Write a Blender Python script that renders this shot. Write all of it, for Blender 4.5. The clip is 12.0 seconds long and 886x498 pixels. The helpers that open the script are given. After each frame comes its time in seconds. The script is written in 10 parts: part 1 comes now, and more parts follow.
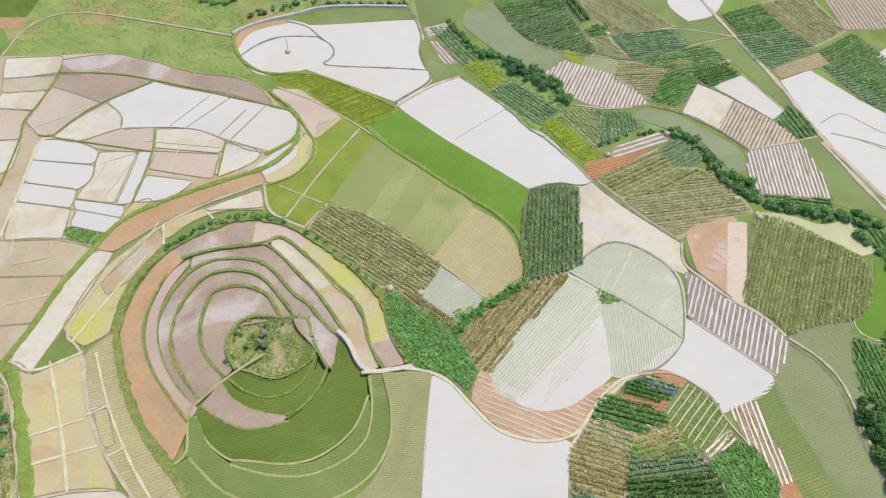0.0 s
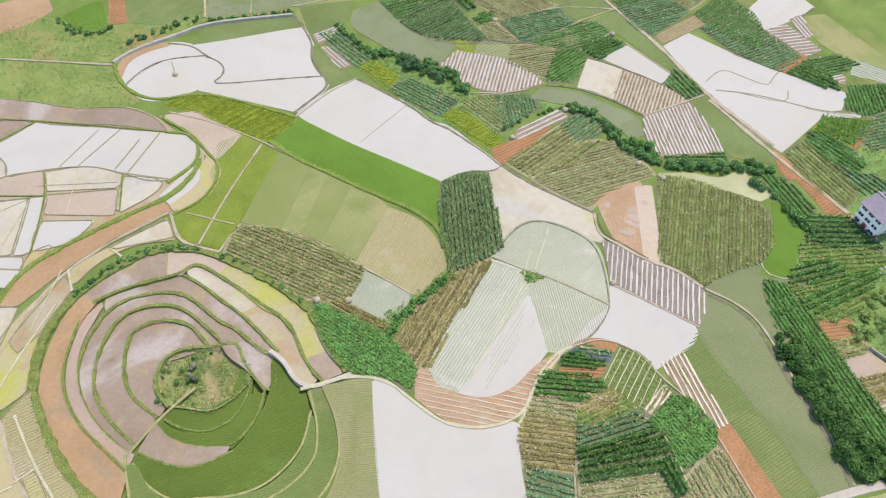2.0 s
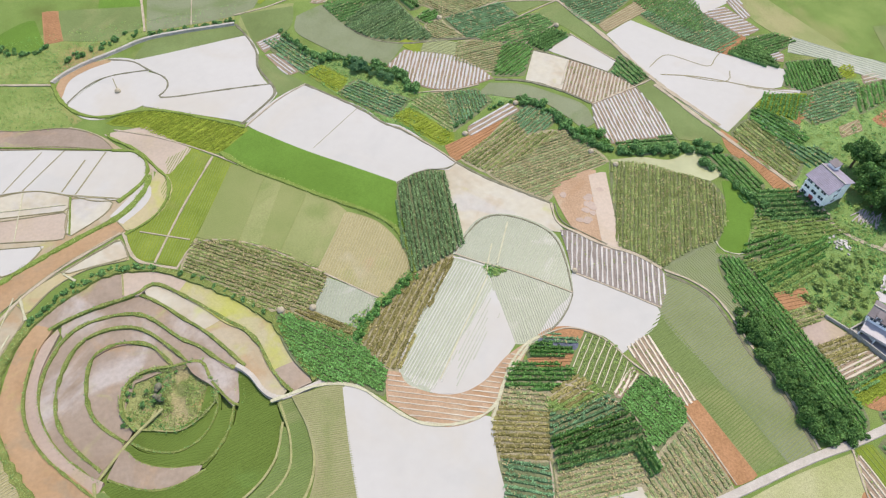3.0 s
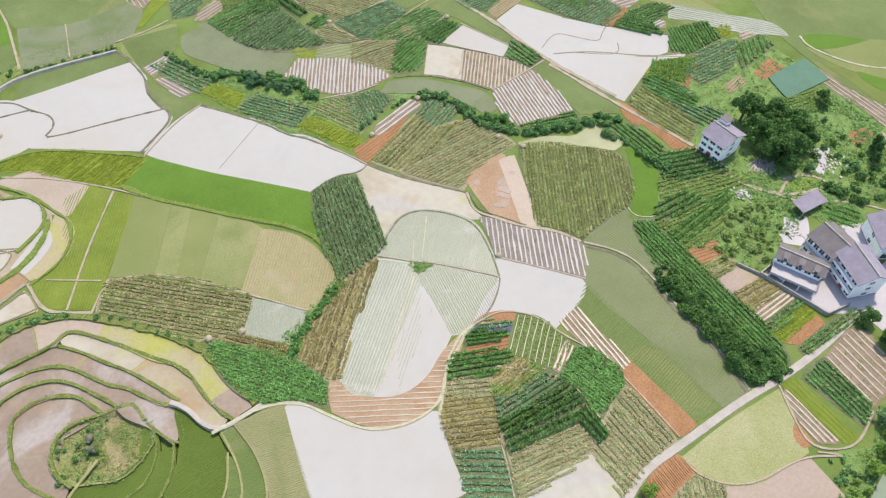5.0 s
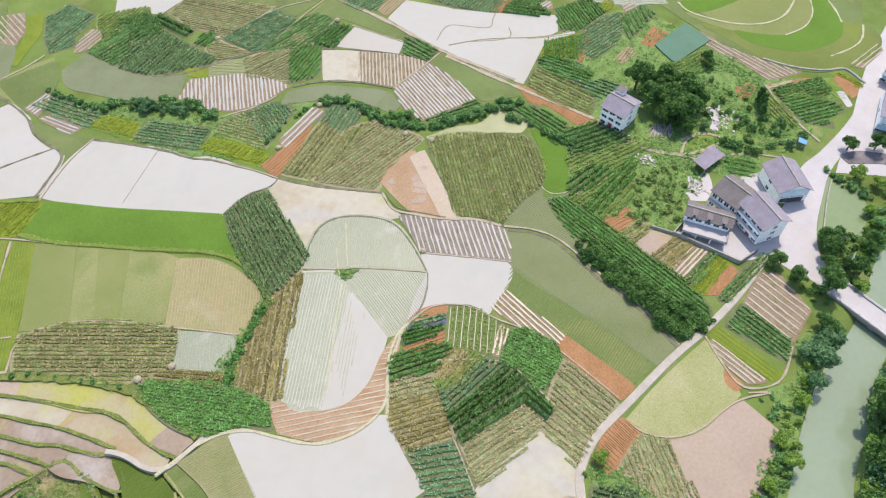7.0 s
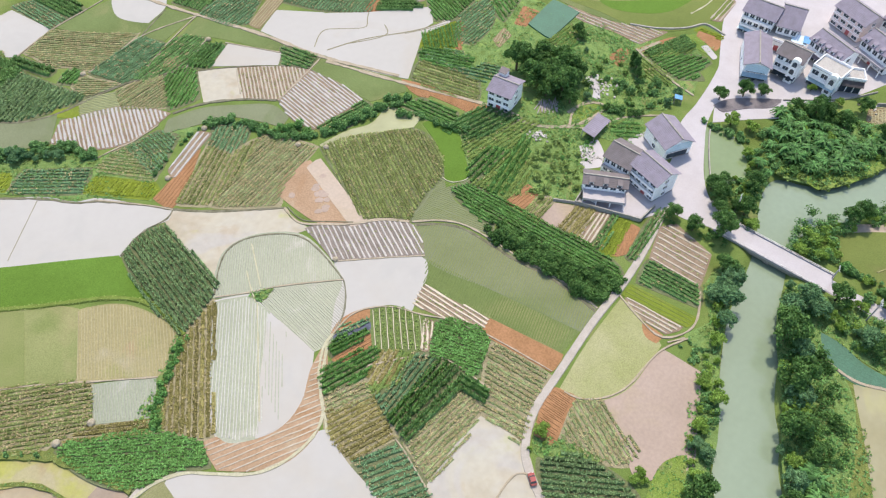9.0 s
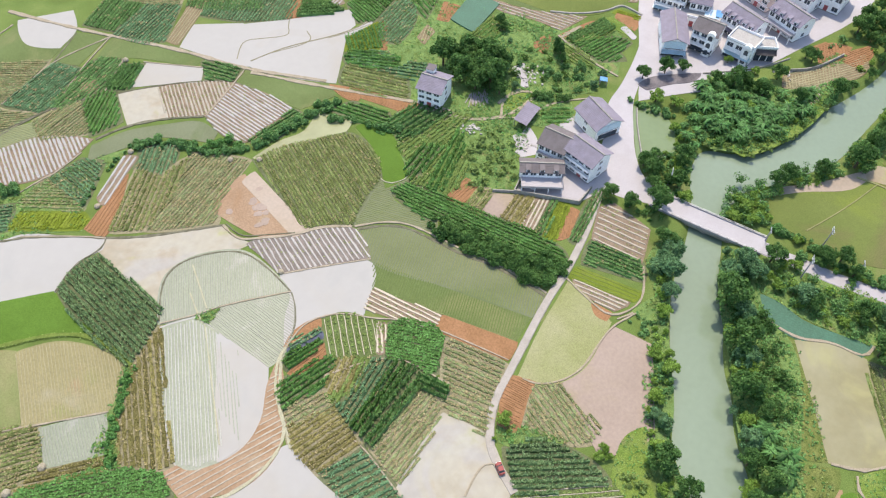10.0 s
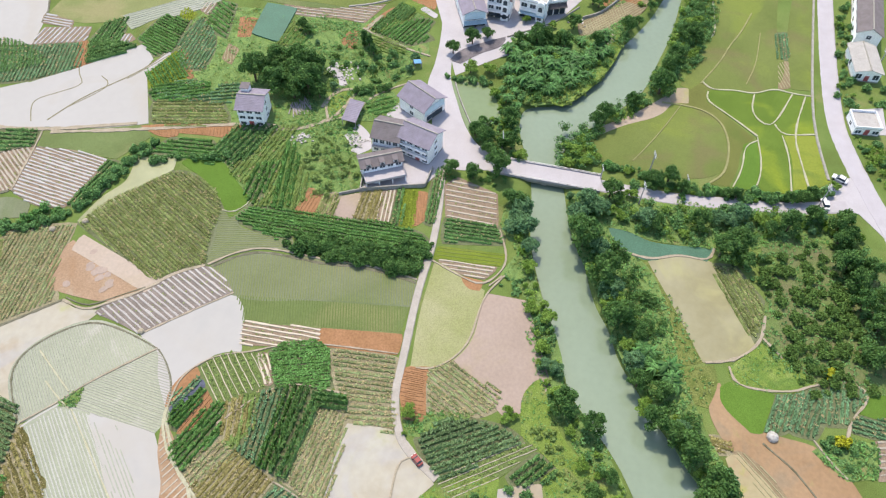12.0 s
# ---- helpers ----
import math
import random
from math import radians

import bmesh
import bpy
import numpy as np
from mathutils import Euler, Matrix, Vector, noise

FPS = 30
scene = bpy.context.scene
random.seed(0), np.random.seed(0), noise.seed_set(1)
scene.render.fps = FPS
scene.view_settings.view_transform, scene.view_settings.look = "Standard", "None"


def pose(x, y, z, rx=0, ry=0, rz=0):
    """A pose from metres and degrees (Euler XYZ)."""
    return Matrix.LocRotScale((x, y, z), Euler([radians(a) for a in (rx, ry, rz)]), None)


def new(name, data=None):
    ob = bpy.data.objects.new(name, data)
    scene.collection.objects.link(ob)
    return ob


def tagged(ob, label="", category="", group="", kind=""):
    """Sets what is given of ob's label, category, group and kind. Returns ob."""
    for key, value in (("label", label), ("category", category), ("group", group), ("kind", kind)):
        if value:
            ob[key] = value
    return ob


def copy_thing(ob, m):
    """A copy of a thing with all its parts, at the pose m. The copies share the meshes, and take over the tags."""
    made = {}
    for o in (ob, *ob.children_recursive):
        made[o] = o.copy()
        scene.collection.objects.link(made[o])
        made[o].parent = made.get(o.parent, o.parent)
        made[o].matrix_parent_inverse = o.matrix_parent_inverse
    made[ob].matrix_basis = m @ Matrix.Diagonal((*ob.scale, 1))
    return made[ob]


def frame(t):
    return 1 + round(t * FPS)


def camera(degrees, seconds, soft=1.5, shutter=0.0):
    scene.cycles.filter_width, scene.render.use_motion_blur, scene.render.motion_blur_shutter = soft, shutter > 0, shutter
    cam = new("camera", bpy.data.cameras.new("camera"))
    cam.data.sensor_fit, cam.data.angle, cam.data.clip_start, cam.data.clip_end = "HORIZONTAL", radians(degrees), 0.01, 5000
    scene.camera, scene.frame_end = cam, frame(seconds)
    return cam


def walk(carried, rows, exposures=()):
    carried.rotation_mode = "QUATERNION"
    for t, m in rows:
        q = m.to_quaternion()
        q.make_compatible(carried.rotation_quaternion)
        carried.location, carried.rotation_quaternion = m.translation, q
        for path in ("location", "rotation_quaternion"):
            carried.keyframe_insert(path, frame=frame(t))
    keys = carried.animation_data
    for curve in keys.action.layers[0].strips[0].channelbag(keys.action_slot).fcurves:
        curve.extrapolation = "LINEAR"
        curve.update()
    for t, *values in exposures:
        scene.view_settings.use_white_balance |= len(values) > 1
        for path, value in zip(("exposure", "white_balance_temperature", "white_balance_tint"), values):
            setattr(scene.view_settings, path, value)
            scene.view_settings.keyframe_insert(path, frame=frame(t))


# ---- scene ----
HEIGHT = 150.0
TURN = [
    (0.0, 0.0), (0.5, 2.58), (1.0, 5.21), (1.5, 7.83), (2.0, 10.45), (2.5, 13.04), (3.0, 15.63), (5.0, 25.85), (5.5, 28.38),
    (6.0, 30.92), (6.5, 33.45), (7.0, 36.0), (9.0, 47.69), (9.5, 51.05), (10.0, 54.95), (10.5, 59.29), (11.0, 63.91),
    (11.5, 68.66), (12.0, 73.34),
]
cam = camera(63.63, 12.0, soft=1.2)
# A hovering drone that tilts down by 53 degrees and turns to its right on the spot.
walk(cam, [(t, pose(0, 0, HEIGHT, 0, 0, -a) @ pose(0, 0, 0, 90 - 53.09, 0, 0) @ pose(0, 0, 0, 0, 0, 1.37)) for t, a in TURN],
     exposures=[(0.0, 1.14, 7200, 10), (12.0, 1.14, 7200, 10)])

# ---- light ----
SUN_TURN, SUN_HEIGHT = 52.0, 64.0
world = bpy.data.worlds.new("sky")
scene.world = world
world.use_nodes = True
sky = world.node_tree.nodes.new("ShaderNodeTexSky")
sky.sky_type, sky.sun_disc = "NISHITA", False
sky.sun_elevation, sky.sun_rotation = radians(SUN_HEIGHT), radians(SUN_TURN)
world.node_tree.links.new(sky.outputs[0], world.node_tree.nodes["Background"].inputs[0])
world.node_tree.nodes["Background"].inputs[1].default_value = 0.15
sun = new("sun", bpy.data.lights.new("sun", "SUN"))
sun.data.energy, sun.data.angle, sun.data.color = 2.1, radians(1.0), (1.0, 0.92, 0.80)
sun.matrix_basis = pose(0, 0, 300, 90 - SUN_HEIGHT, 0, 180 - SUN_TURN)

# ---- materials ----
MATS = {}


def socket(node, name, value):
    node.inputs[name].default_value = value


def surface(name, first, second, scale=0.25, rough=0.9, third=None, bump=0.15, fine=3.0, island=0.0, metal=0.0, spread=0.5, mottle=0.16, stains=()):
    """Two tones mixed by broad stains and fine grain; island: how far single pieces differ in brightness;
    stains: (colour, scale, from, to, shift) of wide soft patches on top."""
    mat = bpy.data.materials.new(name)
    mat.use_nodes = True
    nt = mat.node_tree
    bsdf = nt.nodes["Principled BSDF"]
    coord = nt.nodes.new("ShaderNodeNewGeometry")
    broad = nt.nodes.new("ShaderNodeTexNoise")
    socket(broad, "Scale", scale), socket(broad, "Detail", 6.0), socket(broad, "Roughness", 0.6)
    grain = nt.nodes.new("ShaderNodeTexNoise")
    socket(grain, "Scale", fine), socket(grain, "Detail", 3.0)
    for tex in (broad, grain):
        nt.links.new(coord.outputs["Position"], tex.inputs["Vector"])
    ramp = nt.nodes.new("ShaderNodeValToRGB")
    ramp.color_ramp.elements[0].position, ramp.color_ramp.elements[1].position = 0.5 - spread * 0.4, 0.5 + spread * 0.4
    ramp.color_ramp.elements[0].color, ramp.color_ramp.elements[1].color = (*first, 1), (*second, 1)
    if third:
        mid = ramp.color_ramp.elements.new(0.5)
        mid.color = (*third, 1)
    nt.links.new(broad.outputs["Fac"], ramp.inputs[0])
    shade = nt.nodes.new("ShaderNodeMapRange")
    socket(shade, "From Min", 0.3), socket(shade, "From Max", 0.7), socket(shade, "To Min", 1 - mottle), socket(shade, "To Max", 1 + mottle)
    nt.links.new(grain.outputs["Fac"], shade.inputs["Value"])
    mix = nt.nodes.new("ShaderNodeVectorMath")
    mix.operation = "SCALE"
    tone = ramp.outputs[0]
    for colour, size, low, high, shift in stains:
        moved = nt.nodes.new("ShaderNodeVectorMath")
        moved.inputs[1].default_value = (shift * 13, shift * 7, 0)
        nt.links.new(coord.outputs["Position"], moved.inputs[0])
        patch = nt.nodes.new("ShaderNodeTexNoise")
        socket(patch, "Scale", size), socket(patch, "Detail", 5.0), socket(patch, "Roughness", 0.55), socket(patch, "Distortion", 0.8)
        nt.links.new(moved.outputs[0], patch.inputs["Vector"])
        soft = nt.nodes.new("ShaderNodeMapRange")
        soft.interpolation_type = "SMOOTHSTEP"
        socket(soft, "From Min", low), socket(soft, "From Max", high), socket(soft, "To Max", 0.65)
        nt.links.new(patch.outputs["Fac"], soft.inputs["Value"])
        over = nt.nodes.new("ShaderNodeMix")
        over.data_type = "RGBA"
        nt.links.new(soft.outputs[0], over.inputs[0])
        nt.links.new(tone, over.inputs[6])
        over.inputs[7].default_value = (*colour, 1)
        tone = over.outputs[2]
    nt.links.new(tone, mix.inputs[0])
    nt.links.new(shade.outputs[0], mix.inputs["Scale"])
    out = mix
    if island:
        vary = nt.nodes.new("ShaderNodeMapRange")
        socket(vary, "To Min", 1 - island), socket(vary, "To Max", 1 + island)
        nt.links.new(coord.outputs["Random Per Island"], vary.inputs["Value"])
        out = nt.nodes.new("ShaderNodeVectorMath")
        out.operation = "SCALE"
        nt.links.new(mix.outputs[0], out.inputs[0])
        nt.links.new(vary.outputs[0], out.inputs["Scale"])
    nt.links.new(out.outputs[0], bsdf.inputs["Base Color"])
    socket(bsdf, "Roughness", rough), socket(bsdf, "Metallic", metal)
    if rough > 0.7 or name.startswith("leaf"):
        socket(bsdf, "Specular IOR Level", 0.12)
    if bump:
        relief = nt.nodes.new("ShaderNodeBump")
        socket(relief, "Strength", bump), socket(relief, "Distance", 0.3)
        nt.links.new(grain.outputs["Fac"], relief.inputs["Height"])
        nt.links.new(relief.outputs[0], bsdf.inputs["Normal"])
    if name.startswith("leaf"):
        thin = nt.nodes.new("ShaderNodeBsdfTranslucent")
        blend = nt.nodes.new("ShaderNodeMixShader")
        socket(blend, "Fac", 0.35)
        nt.links.new(out.outputs[0], thin.inputs["Color"])
        nt.links.new(bsdf.outputs[0], blend.inputs[1])
        nt.links.new(thin.outputs[0], blend.inputs[2])
        nt.links.new(blend.outputs[0], nt.nodes["Material Output"].inputs["Surface"])
    MATS[name] = mat
    return mat


surface("meadow", (0.0872, 0.1176, 0.0297), (0.145, 0.196, 0.0583), 0.06, third=(0.108, 0.1613, 0.04224), bump=0.5, fine=4.5, mottle=0.2, stains=(((0.18, 0.1848, 0.077), 0.05, 0.54, 0.7, 18.0),))
surface("weeds", (0.09344, 0.1369, 0.03175), (0.1742, 0.2542, 0.07229), 0.3, third=(0.1272, 0.2058, 0.06843), bump=0.8, fine=4.5, mottle=0.2, stains=(((0.2354, 0.189, 0.0972), 0.11, 0.6, 0.72, 20.0),))
surface("bank", (0.096, 0.1325, 0.02844), (0.1438, 0.1975, 0.04836), 0.4, bump=0.6, fine=2.0)
# Matte near-white: the bright sky's reflection is put into the silty water's colour.
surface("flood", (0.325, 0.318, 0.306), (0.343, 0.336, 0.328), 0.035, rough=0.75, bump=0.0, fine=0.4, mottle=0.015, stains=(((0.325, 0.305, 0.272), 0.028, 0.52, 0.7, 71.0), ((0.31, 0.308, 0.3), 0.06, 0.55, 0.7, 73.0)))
surface("flood_beige", (0.26, 0.22, 0.1581), (0.345, 0.335, 0.2976), 0.045, third=(0.336, 0.312, 0.2567), rough=0.75, bump=0.02, fine=0.5, mottle=0.06, stains=(((0.3, 0.245, 0.18), 0.09, 0.52, 0.72, 3.0), ((0.29, 0.31, 0.12), 0.07, 0.6, 0.74, 11.0), ((0.31, 0.3, 0.295), 0.06, 0.52, 0.64, 99.0),))
surface("mud_mauve", (0.1555, 0.1113, 0.07717), (0.221, 0.1728, 0.1351), 0.06, rough=0.5, bump=0.15, fine=1.0, mottle=0.09, third=(0.1923, 0.146, 0.1094), stains=(((0.2373, 0.1536, 0.08361), 0.1, 0.5, 0.7, 2.0), ((0.221, 0.2228, 0.08361), 0.08, 0.58, 0.72, 17.0), ((0.31, 0.285, 0.275), 0.05, 0.49, 0.64, 97.0),))
surface("mud_pink", (0.243, 0.2001, 0.1571), (0.297, 0.2445, 0.2041), 0.05, rough=0.6, bump=0.1, fine=1.2, mottle=0.07, third=(0.288, 0.2306, 0.1848), stains=(((0.27, 0.215, 0.15), 0.07, 0.5, 0.7, 4.0),))
surface("mud_orange", (0.2187, 0.1297, 0.06182), (0.2825, 0.186, 0.1055), 0.06, rough=0.7, bump=0.15, fine=1.0, mottle=0.09, stains=(((0.1823, 0.1428, 0.09452), 0.09, 0.52, 0.7, 8.0), ((0.2278, 0.2249, 0.07273), 0.1, 0.6, 0.72, 23.0),))
surface("pale_yellow", (0.2409, 0.2115, 0.09927), (0.294, 0.2589, 0.1292), 0.05, rough=0.6, third=(0.2811, 0.238, 0.135), bump=0.1, fine=1.0, mottle=0.06, stains=(((0.2571, 0.1528, 0.08435), 0.08, 0.52, 0.7, 7.0), ((0.2571, 0.2734, 0.04541), 0.09, 0.56, 0.7, 15.0),))
surface("lime", (0.2626, 0.2915, 0.02993), (0.2889, 0.2572, 0.1625), 0.06, rough=0.8, bump=0.2, fine=1.5, mottle=0.06, stains=(((0.2889, 0.2572, 0.1881), 0.09, 0.46, 0.62, 6.0), ((0.2538, 0.1715, 0.1111), 0.07, 0.56, 0.7, 19.0),))
surface("mossy", (0.2098, 0.1676, 0.1027), (0.277, 0.2378, 0.1712), 0.07, rough=0.6, bump=0.15, fine=1.0, mottle=0.06, third=(0.2518, 0.2066, 0.1339), stains=(((0.2434, 0.1481, 0.07157), 0.09, 0.5, 0.7, 5.0), ((0.2434, 0.2495, 0.06223), 0.07, 0.55, 0.7, 13.0), ((0.277, 0.2533, 0.196), 0.05, 0.52, 0.64, 21.0),))
surface("rice", (0.0688, 0.129, 0.0196), (0.0912, 0.171, 0.0284), 0.04, bump=0.25, fine=4.5, mottle=0.2)
surface("rice_dark", (0.06283, 0.0945, 0.01813), (0.08677, 0.1305, 0.02763), 0.05, bump=0.25, fine=4.5, mottle=0.2, stains=(((0.088, 0.144, 0.0352), 0.08, 0.5, 0.7, 16.0),))
surface("rice_band", (0.132, 0.162, 0.056), (0.172, 0.19, 0.078), 0.05, bump=0.2, fine=4.5, mottle=0.18, stains=(((0.2, 0.195, 0.095), 0.05, 0.52, 0.7, 51.0),))
surface("rice_brown", (0.105, 0.115, 0.033), (0.135, 0.15, 0.045), 0.05, bump=0.25, fine=4.5, mottle=0.18, stains=(((0.09, 0.125, 0.03), 0.06, 0.5, 0.7, 31.0),))
surface("rice_mid", (0.084, 0.1242, 0.0336), (0.1288, 0.1706, 0.05824), 0.05, bump=0.25, fine=4.5, mottle=0.2, stains=(((0.168, 0.1728, 0.084), 0.06, 0.54, 0.7, 33.0),))
surface("rice_olive", (0.09364, 0.1249, 0.04461), (0.1267, 0.1677, 0.06619), 0.04, bump=0.2, fine=4.5, mottle=0.2, stains=(((0.1744, 0.1804, 0.08262), 0.05, 0.52, 0.7, 12.0),))
surface("rice_gold", (0.098, 0.14, 0.018), (0.16, 0.2, 0.03), 0.12, bump=0.25, fine=4.5, mottle=0.2, stains=(((0.1525, 0.1591, 0.051), 0.08, 0.52, 0.7, 14.0),))
surface("stubble", (0.206, 0.186, 0.0952), (0.274, 0.246, 0.137), 0.06, bump=0.3, fine=4.5, mottle=0.2, stains=(((0.19, 0.21, 0.08), 0.05, 0.52, 0.7, 9.0), ((0.31, 0.29, 0.23), 0.045, 0.54, 0.7, 29.0), ((0.28, 0.2, 0.13), 0.05, 0.55, 0.7, 35.0),))
surface("stubble_green", (0.176, 0.194, 0.0912), (0.224, 0.246, 0.125), 0.06, bump=0.3, fine=4.5, mottle=0.2, stains=(((0.25, 0.23, 0.13), 0.06, 0.52, 0.68, 10.0),))
surface("rice_flush", (0.075, 0.125, 0.02), (0.105, 0.162, 0.028), 0.08, bump=0.25, fine=4.5, mottle=0.18, stains=(((0.2, 0.25, 0.028), 0.055, 0.53, 0.7, 81.0),))
surface("rice_lemon", (0.1471, 0.1897, 0.02793), (0.1936, 0.2246, 0.0419), 0.08, bump=0.25, fine=4.5, mottle=0.18, stains=(((0.07357, 0.1239, 0.02793), 0.055, 0.5, 0.66, 83.0),))
surface("rice_moss", (0.1, 0.13, 0.036), (0.135, 0.165, 0.05), 0.05, bump=0.25, fine=4.5, mottle=0.18, stains=(((0.16, 0.2, 0.04), 0.04, 0.52, 0.68, 85.0), ((0.14, 0.125, 0.06), 0.05, 0.54, 0.7, 87.0)))
surface("rice_faded", (0.17, 0.172, 0.085), (0.215, 0.21, 0.12), 0.06, bump=0.2, fine=4.5, mottle=0.16, stains=(((0.215, 0.19, 0.11), 0.05, 0.5, 0.66, 89.0), ((0.13, 0.16, 0.06), 0.05, 0.54, 0.7, 91.0)))
surface("bank_grass", (0.1053, 0.1674, 0.03), (0.1833, 0.2372, 0.07), 0.2, third=(0.1404, 0.2046, 0.045), bump=0.7, fine=4.0, mottle=0.22, stains=(((0.195, 0.1767, 0.1), 0.1, 0.56, 0.7, 93.0), ((0.0702, 0.1395, 0.03), 0.12, 0.54, 0.68, 95.0)))
surface("soil", (0.175, 0.138, 0.0816), (0.233, 0.182, 0.118), 0.3, bump=0.5, fine=2.5)
surface("soil_pale", (0.1736, 0.13, 0.095), (0.2408, 0.1872, 0.14), 0.3, bump=0.4, fine=2.5)
surface("soil_grey", (0.15, 0.13, 0.118), (0.205, 0.178, 0.162), 0.3, bump=0.4, fine=2.5)
surface("soil_red", (0.2265, 0.1223, 0.06099), (0.289, 0.1562, 0.0836), 0.2, bump=0.4, fine=2.0)
surface("soil_salmon", (0.25, 0.165, 0.105), (0.32, 0.225, 0.155), 0.12, bump=0.3, fine=2.0, mottle=0.12, stains=(((0.3, 0.24, 0.17), 0.12, 0.52, 0.68, 41.0), ((0.24, 0.14, 0.075), 0.1, 0.55, 0.7, 43.0)))
surface("soil_green", (0.0935, 0.1052, 0.05236), (0.1402, 0.1584, 0.08924), 0.25, bump=0.5, fine=2.0)
surface("film_field", (0.1646, 0.1889, 0.1327), (0.2045, 0.2336, 0.1715), 0.05, rough=0.5, bump=0.15, fine=2.0, stains=(((0.2993, 0.3032, 0.2756), 0.06, 0.56, 0.7, 45.0),))
surface("film_white", (0.2926, 0.2843, 0.2714), (0.3238, 0.3137, 0.3082), 0.2, rough=0.35, bump=0.1, fine=3.0)
surface("film_pale", (0.1941, 0.2072, 0.1669), (0.2321, 0.2456, 0.208), 0.3, rough=0.5, bump=0.1, fine=3.0, stains=(((0.2813, 0.2768, 0.2589), 0.06, 0.52, 0.66, 45.0),))
surface("film_clear", (0.2565, 0.2688, 0.2448), (0.2992, 0.3072, 0.288), 0.2, rough=0.45, bump=0.1, fine=3.0, stains=(((0.3135, 0.312, 0.2976), 0.06, 0.5, 0.64, 45.0),))
surface("film_wet", (0.2, 0.222, 0.17), (0.25, 0.268, 0.22), 0.05, rough=0.55, bump=0.05, fine=2.0, stains=(((0.335, 0.33, 0.318), 0.05, 0.46, 0.62, 47.0),))
surface("film_grey", (0.2397, 0.2322, 0.2256), (0.282, 0.2726, 0.2698), 0.3, rough=0.45, bump=0.1, fine=3.0)
surface("film_dull", (0.243, 0.2143, 0.1629), (0.297, 0.2618, 0.2119), 0.4, rough=0.45, bump=0.1, fine=3.0)
surface("ridge_pale", (0.1987, 0.219, 0.1214), (0.2429, 0.2668, 0.1582), 0.3, bump=0.3, fine=3.0)
surface("ridge_tan", (0.245, 0.223, 0.132), (0.299, 0.273, 0.172), 0.3, bump=0.3, fine=3.0)
surface("sink_ground", (0.115, 0.15, 0.045), (0.21, 0.22, 0.09), 0.22, third=(0.17, 0.185, 0.075), bump=0.8, fine=2.5, mottle=0.25, stains=(((0.25, 0.2, 0.12), 0.16, 0.5, 0.62, 61.0), ((0.32, 0.2, 0.1), 0.11, 0.6, 0.7, 63.0)))
surface("kerb", (0.3, 0.29, 0.2), (0.37, 0.36, 0.27), 0.4, bump=0.3, fine=3.0)
surface("mud_edge", (0.15, 0.14, 0.085), (0.22, 0.2, 0.13), 0.5, bump=0.4, fine=3.0)
surface("pond_mud", (0.1633, 0.1386, 0.06569), (0.2566, 0.2455, 0.1595), 0.045, rough=0.7, bump=0.02, fine=0.6, third=(0.21, 0.194, 0.1095), mottle=0.03, stains=(((0.2916, 0.286, 0.1288), 0.06, 0.5, 0.7, 22.0),))
surface("orchard_ground", (0.1368, 0.1346, 0.0714), (0.1026, 0.1656, 0.0459), 0.15, bump=0.5, fine=4.0, mottle=0.2)
surface("verge", (0.18, 0.185, 0.08), (0.26, 0.25, 0.125), 0.4, bump=0.4, fine=3.0)
surface("path", (0.246, 0.212, 0.153), (0.333, 0.287, 0.227), 0.4, bump=0.2, fine=3.0)
surface("concrete", (0.3485, 0.3329, 0.3471), (0.394, 0.3763, 0.4048), 0.15, bump=0.1, fine=3.0, mottle=0.05)
surface("lane_concrete", (0.286, 0.2629, 0.235), (0.363, 0.3339, 0.305), 0.3, bump=0.1, fine=3.0, mottle=0.08)
surface("leaf_orchard", (0.06338, 0.1331, 0.03231), (0.1431, 0.2459, 0.06463), 0.5, rough=0.7, bump=0.0, island=0.5)
surface("film_dark", (0.042, 0.051, 0.07735), (0.102, 0.1148, 0.1606), 0.8, rough=0.75, bump=0.2, fine=3.0)
surface("turf", (0.115, 0.165, 0.045), (0.19, 0.225, 0.08), 0.12, third=(0.15, 0.195, 0.06), bump=0.6, fine=4.5, mottle=0.22, stains=(((0.25, 0.17, 0.09), 0.05, 0.5, 0.66, 25.0), ((0.1, 0.16, 0.04), 0.16, 0.56, 0.7, 49.0)))
surface("soil_tan", (0.1874, 0.17, 0.1039), (0.2686, 0.2422, 0.1615), 0.35, bump=0.5, fine=3.0, mottle=0.2)
surface("rice_water", (0.1242, 0.1438, 0.08184), (0.1615, 0.1814, 0.1163), 0.05, bump=0.1, fine=3.0, mottle=0.12, stains=(((0.09522, 0.1369, 0.0491), 0.05, 0.48, 0.68, 12.0),))
surface("straw", (0.27, 0.235, 0.17), (0.35, 0.31, 0.24), 0.9, bump=0.5, fine=5.0)
# Dark ground tone with the plaza trees' shade painted into the colour.
surface("painted_shade", (0.085, 0.08, 0.092), (0.2, 0.18, 0.19), 0.25, bump=0.3, fine=3.0)
surface("leaf_corn", (0.1088, 0.2029, 0.09004), (0.2369, 0.3613, 0.1841), 0.5, rough=0.7, bump=0.0, island=0.5)
surface("terrace_grass", (0.082, 0.115, 0.028), (0.17, 0.19, 0.062), 0.5, bump=0.6, fine=4.0, mottle=0.25)
surface("leaf_lime", (0.1404, 0.1998, 0.025), (0.27, 0.3348, 0.05), 0.4, rough=0.8, bump=0.0, island=0.35)
surface("mud_tan", (0.225, 0.17, 0.138), (0.285, 0.222, 0.19), 0.05, rough=0.7, bump=0.1, fine=1.2, mottle=0.07, third=(0.26, 0.2, 0.165), stains=(((0.24, 0.19, 0.12), 0.07, 0.5, 0.7, 4.0),))
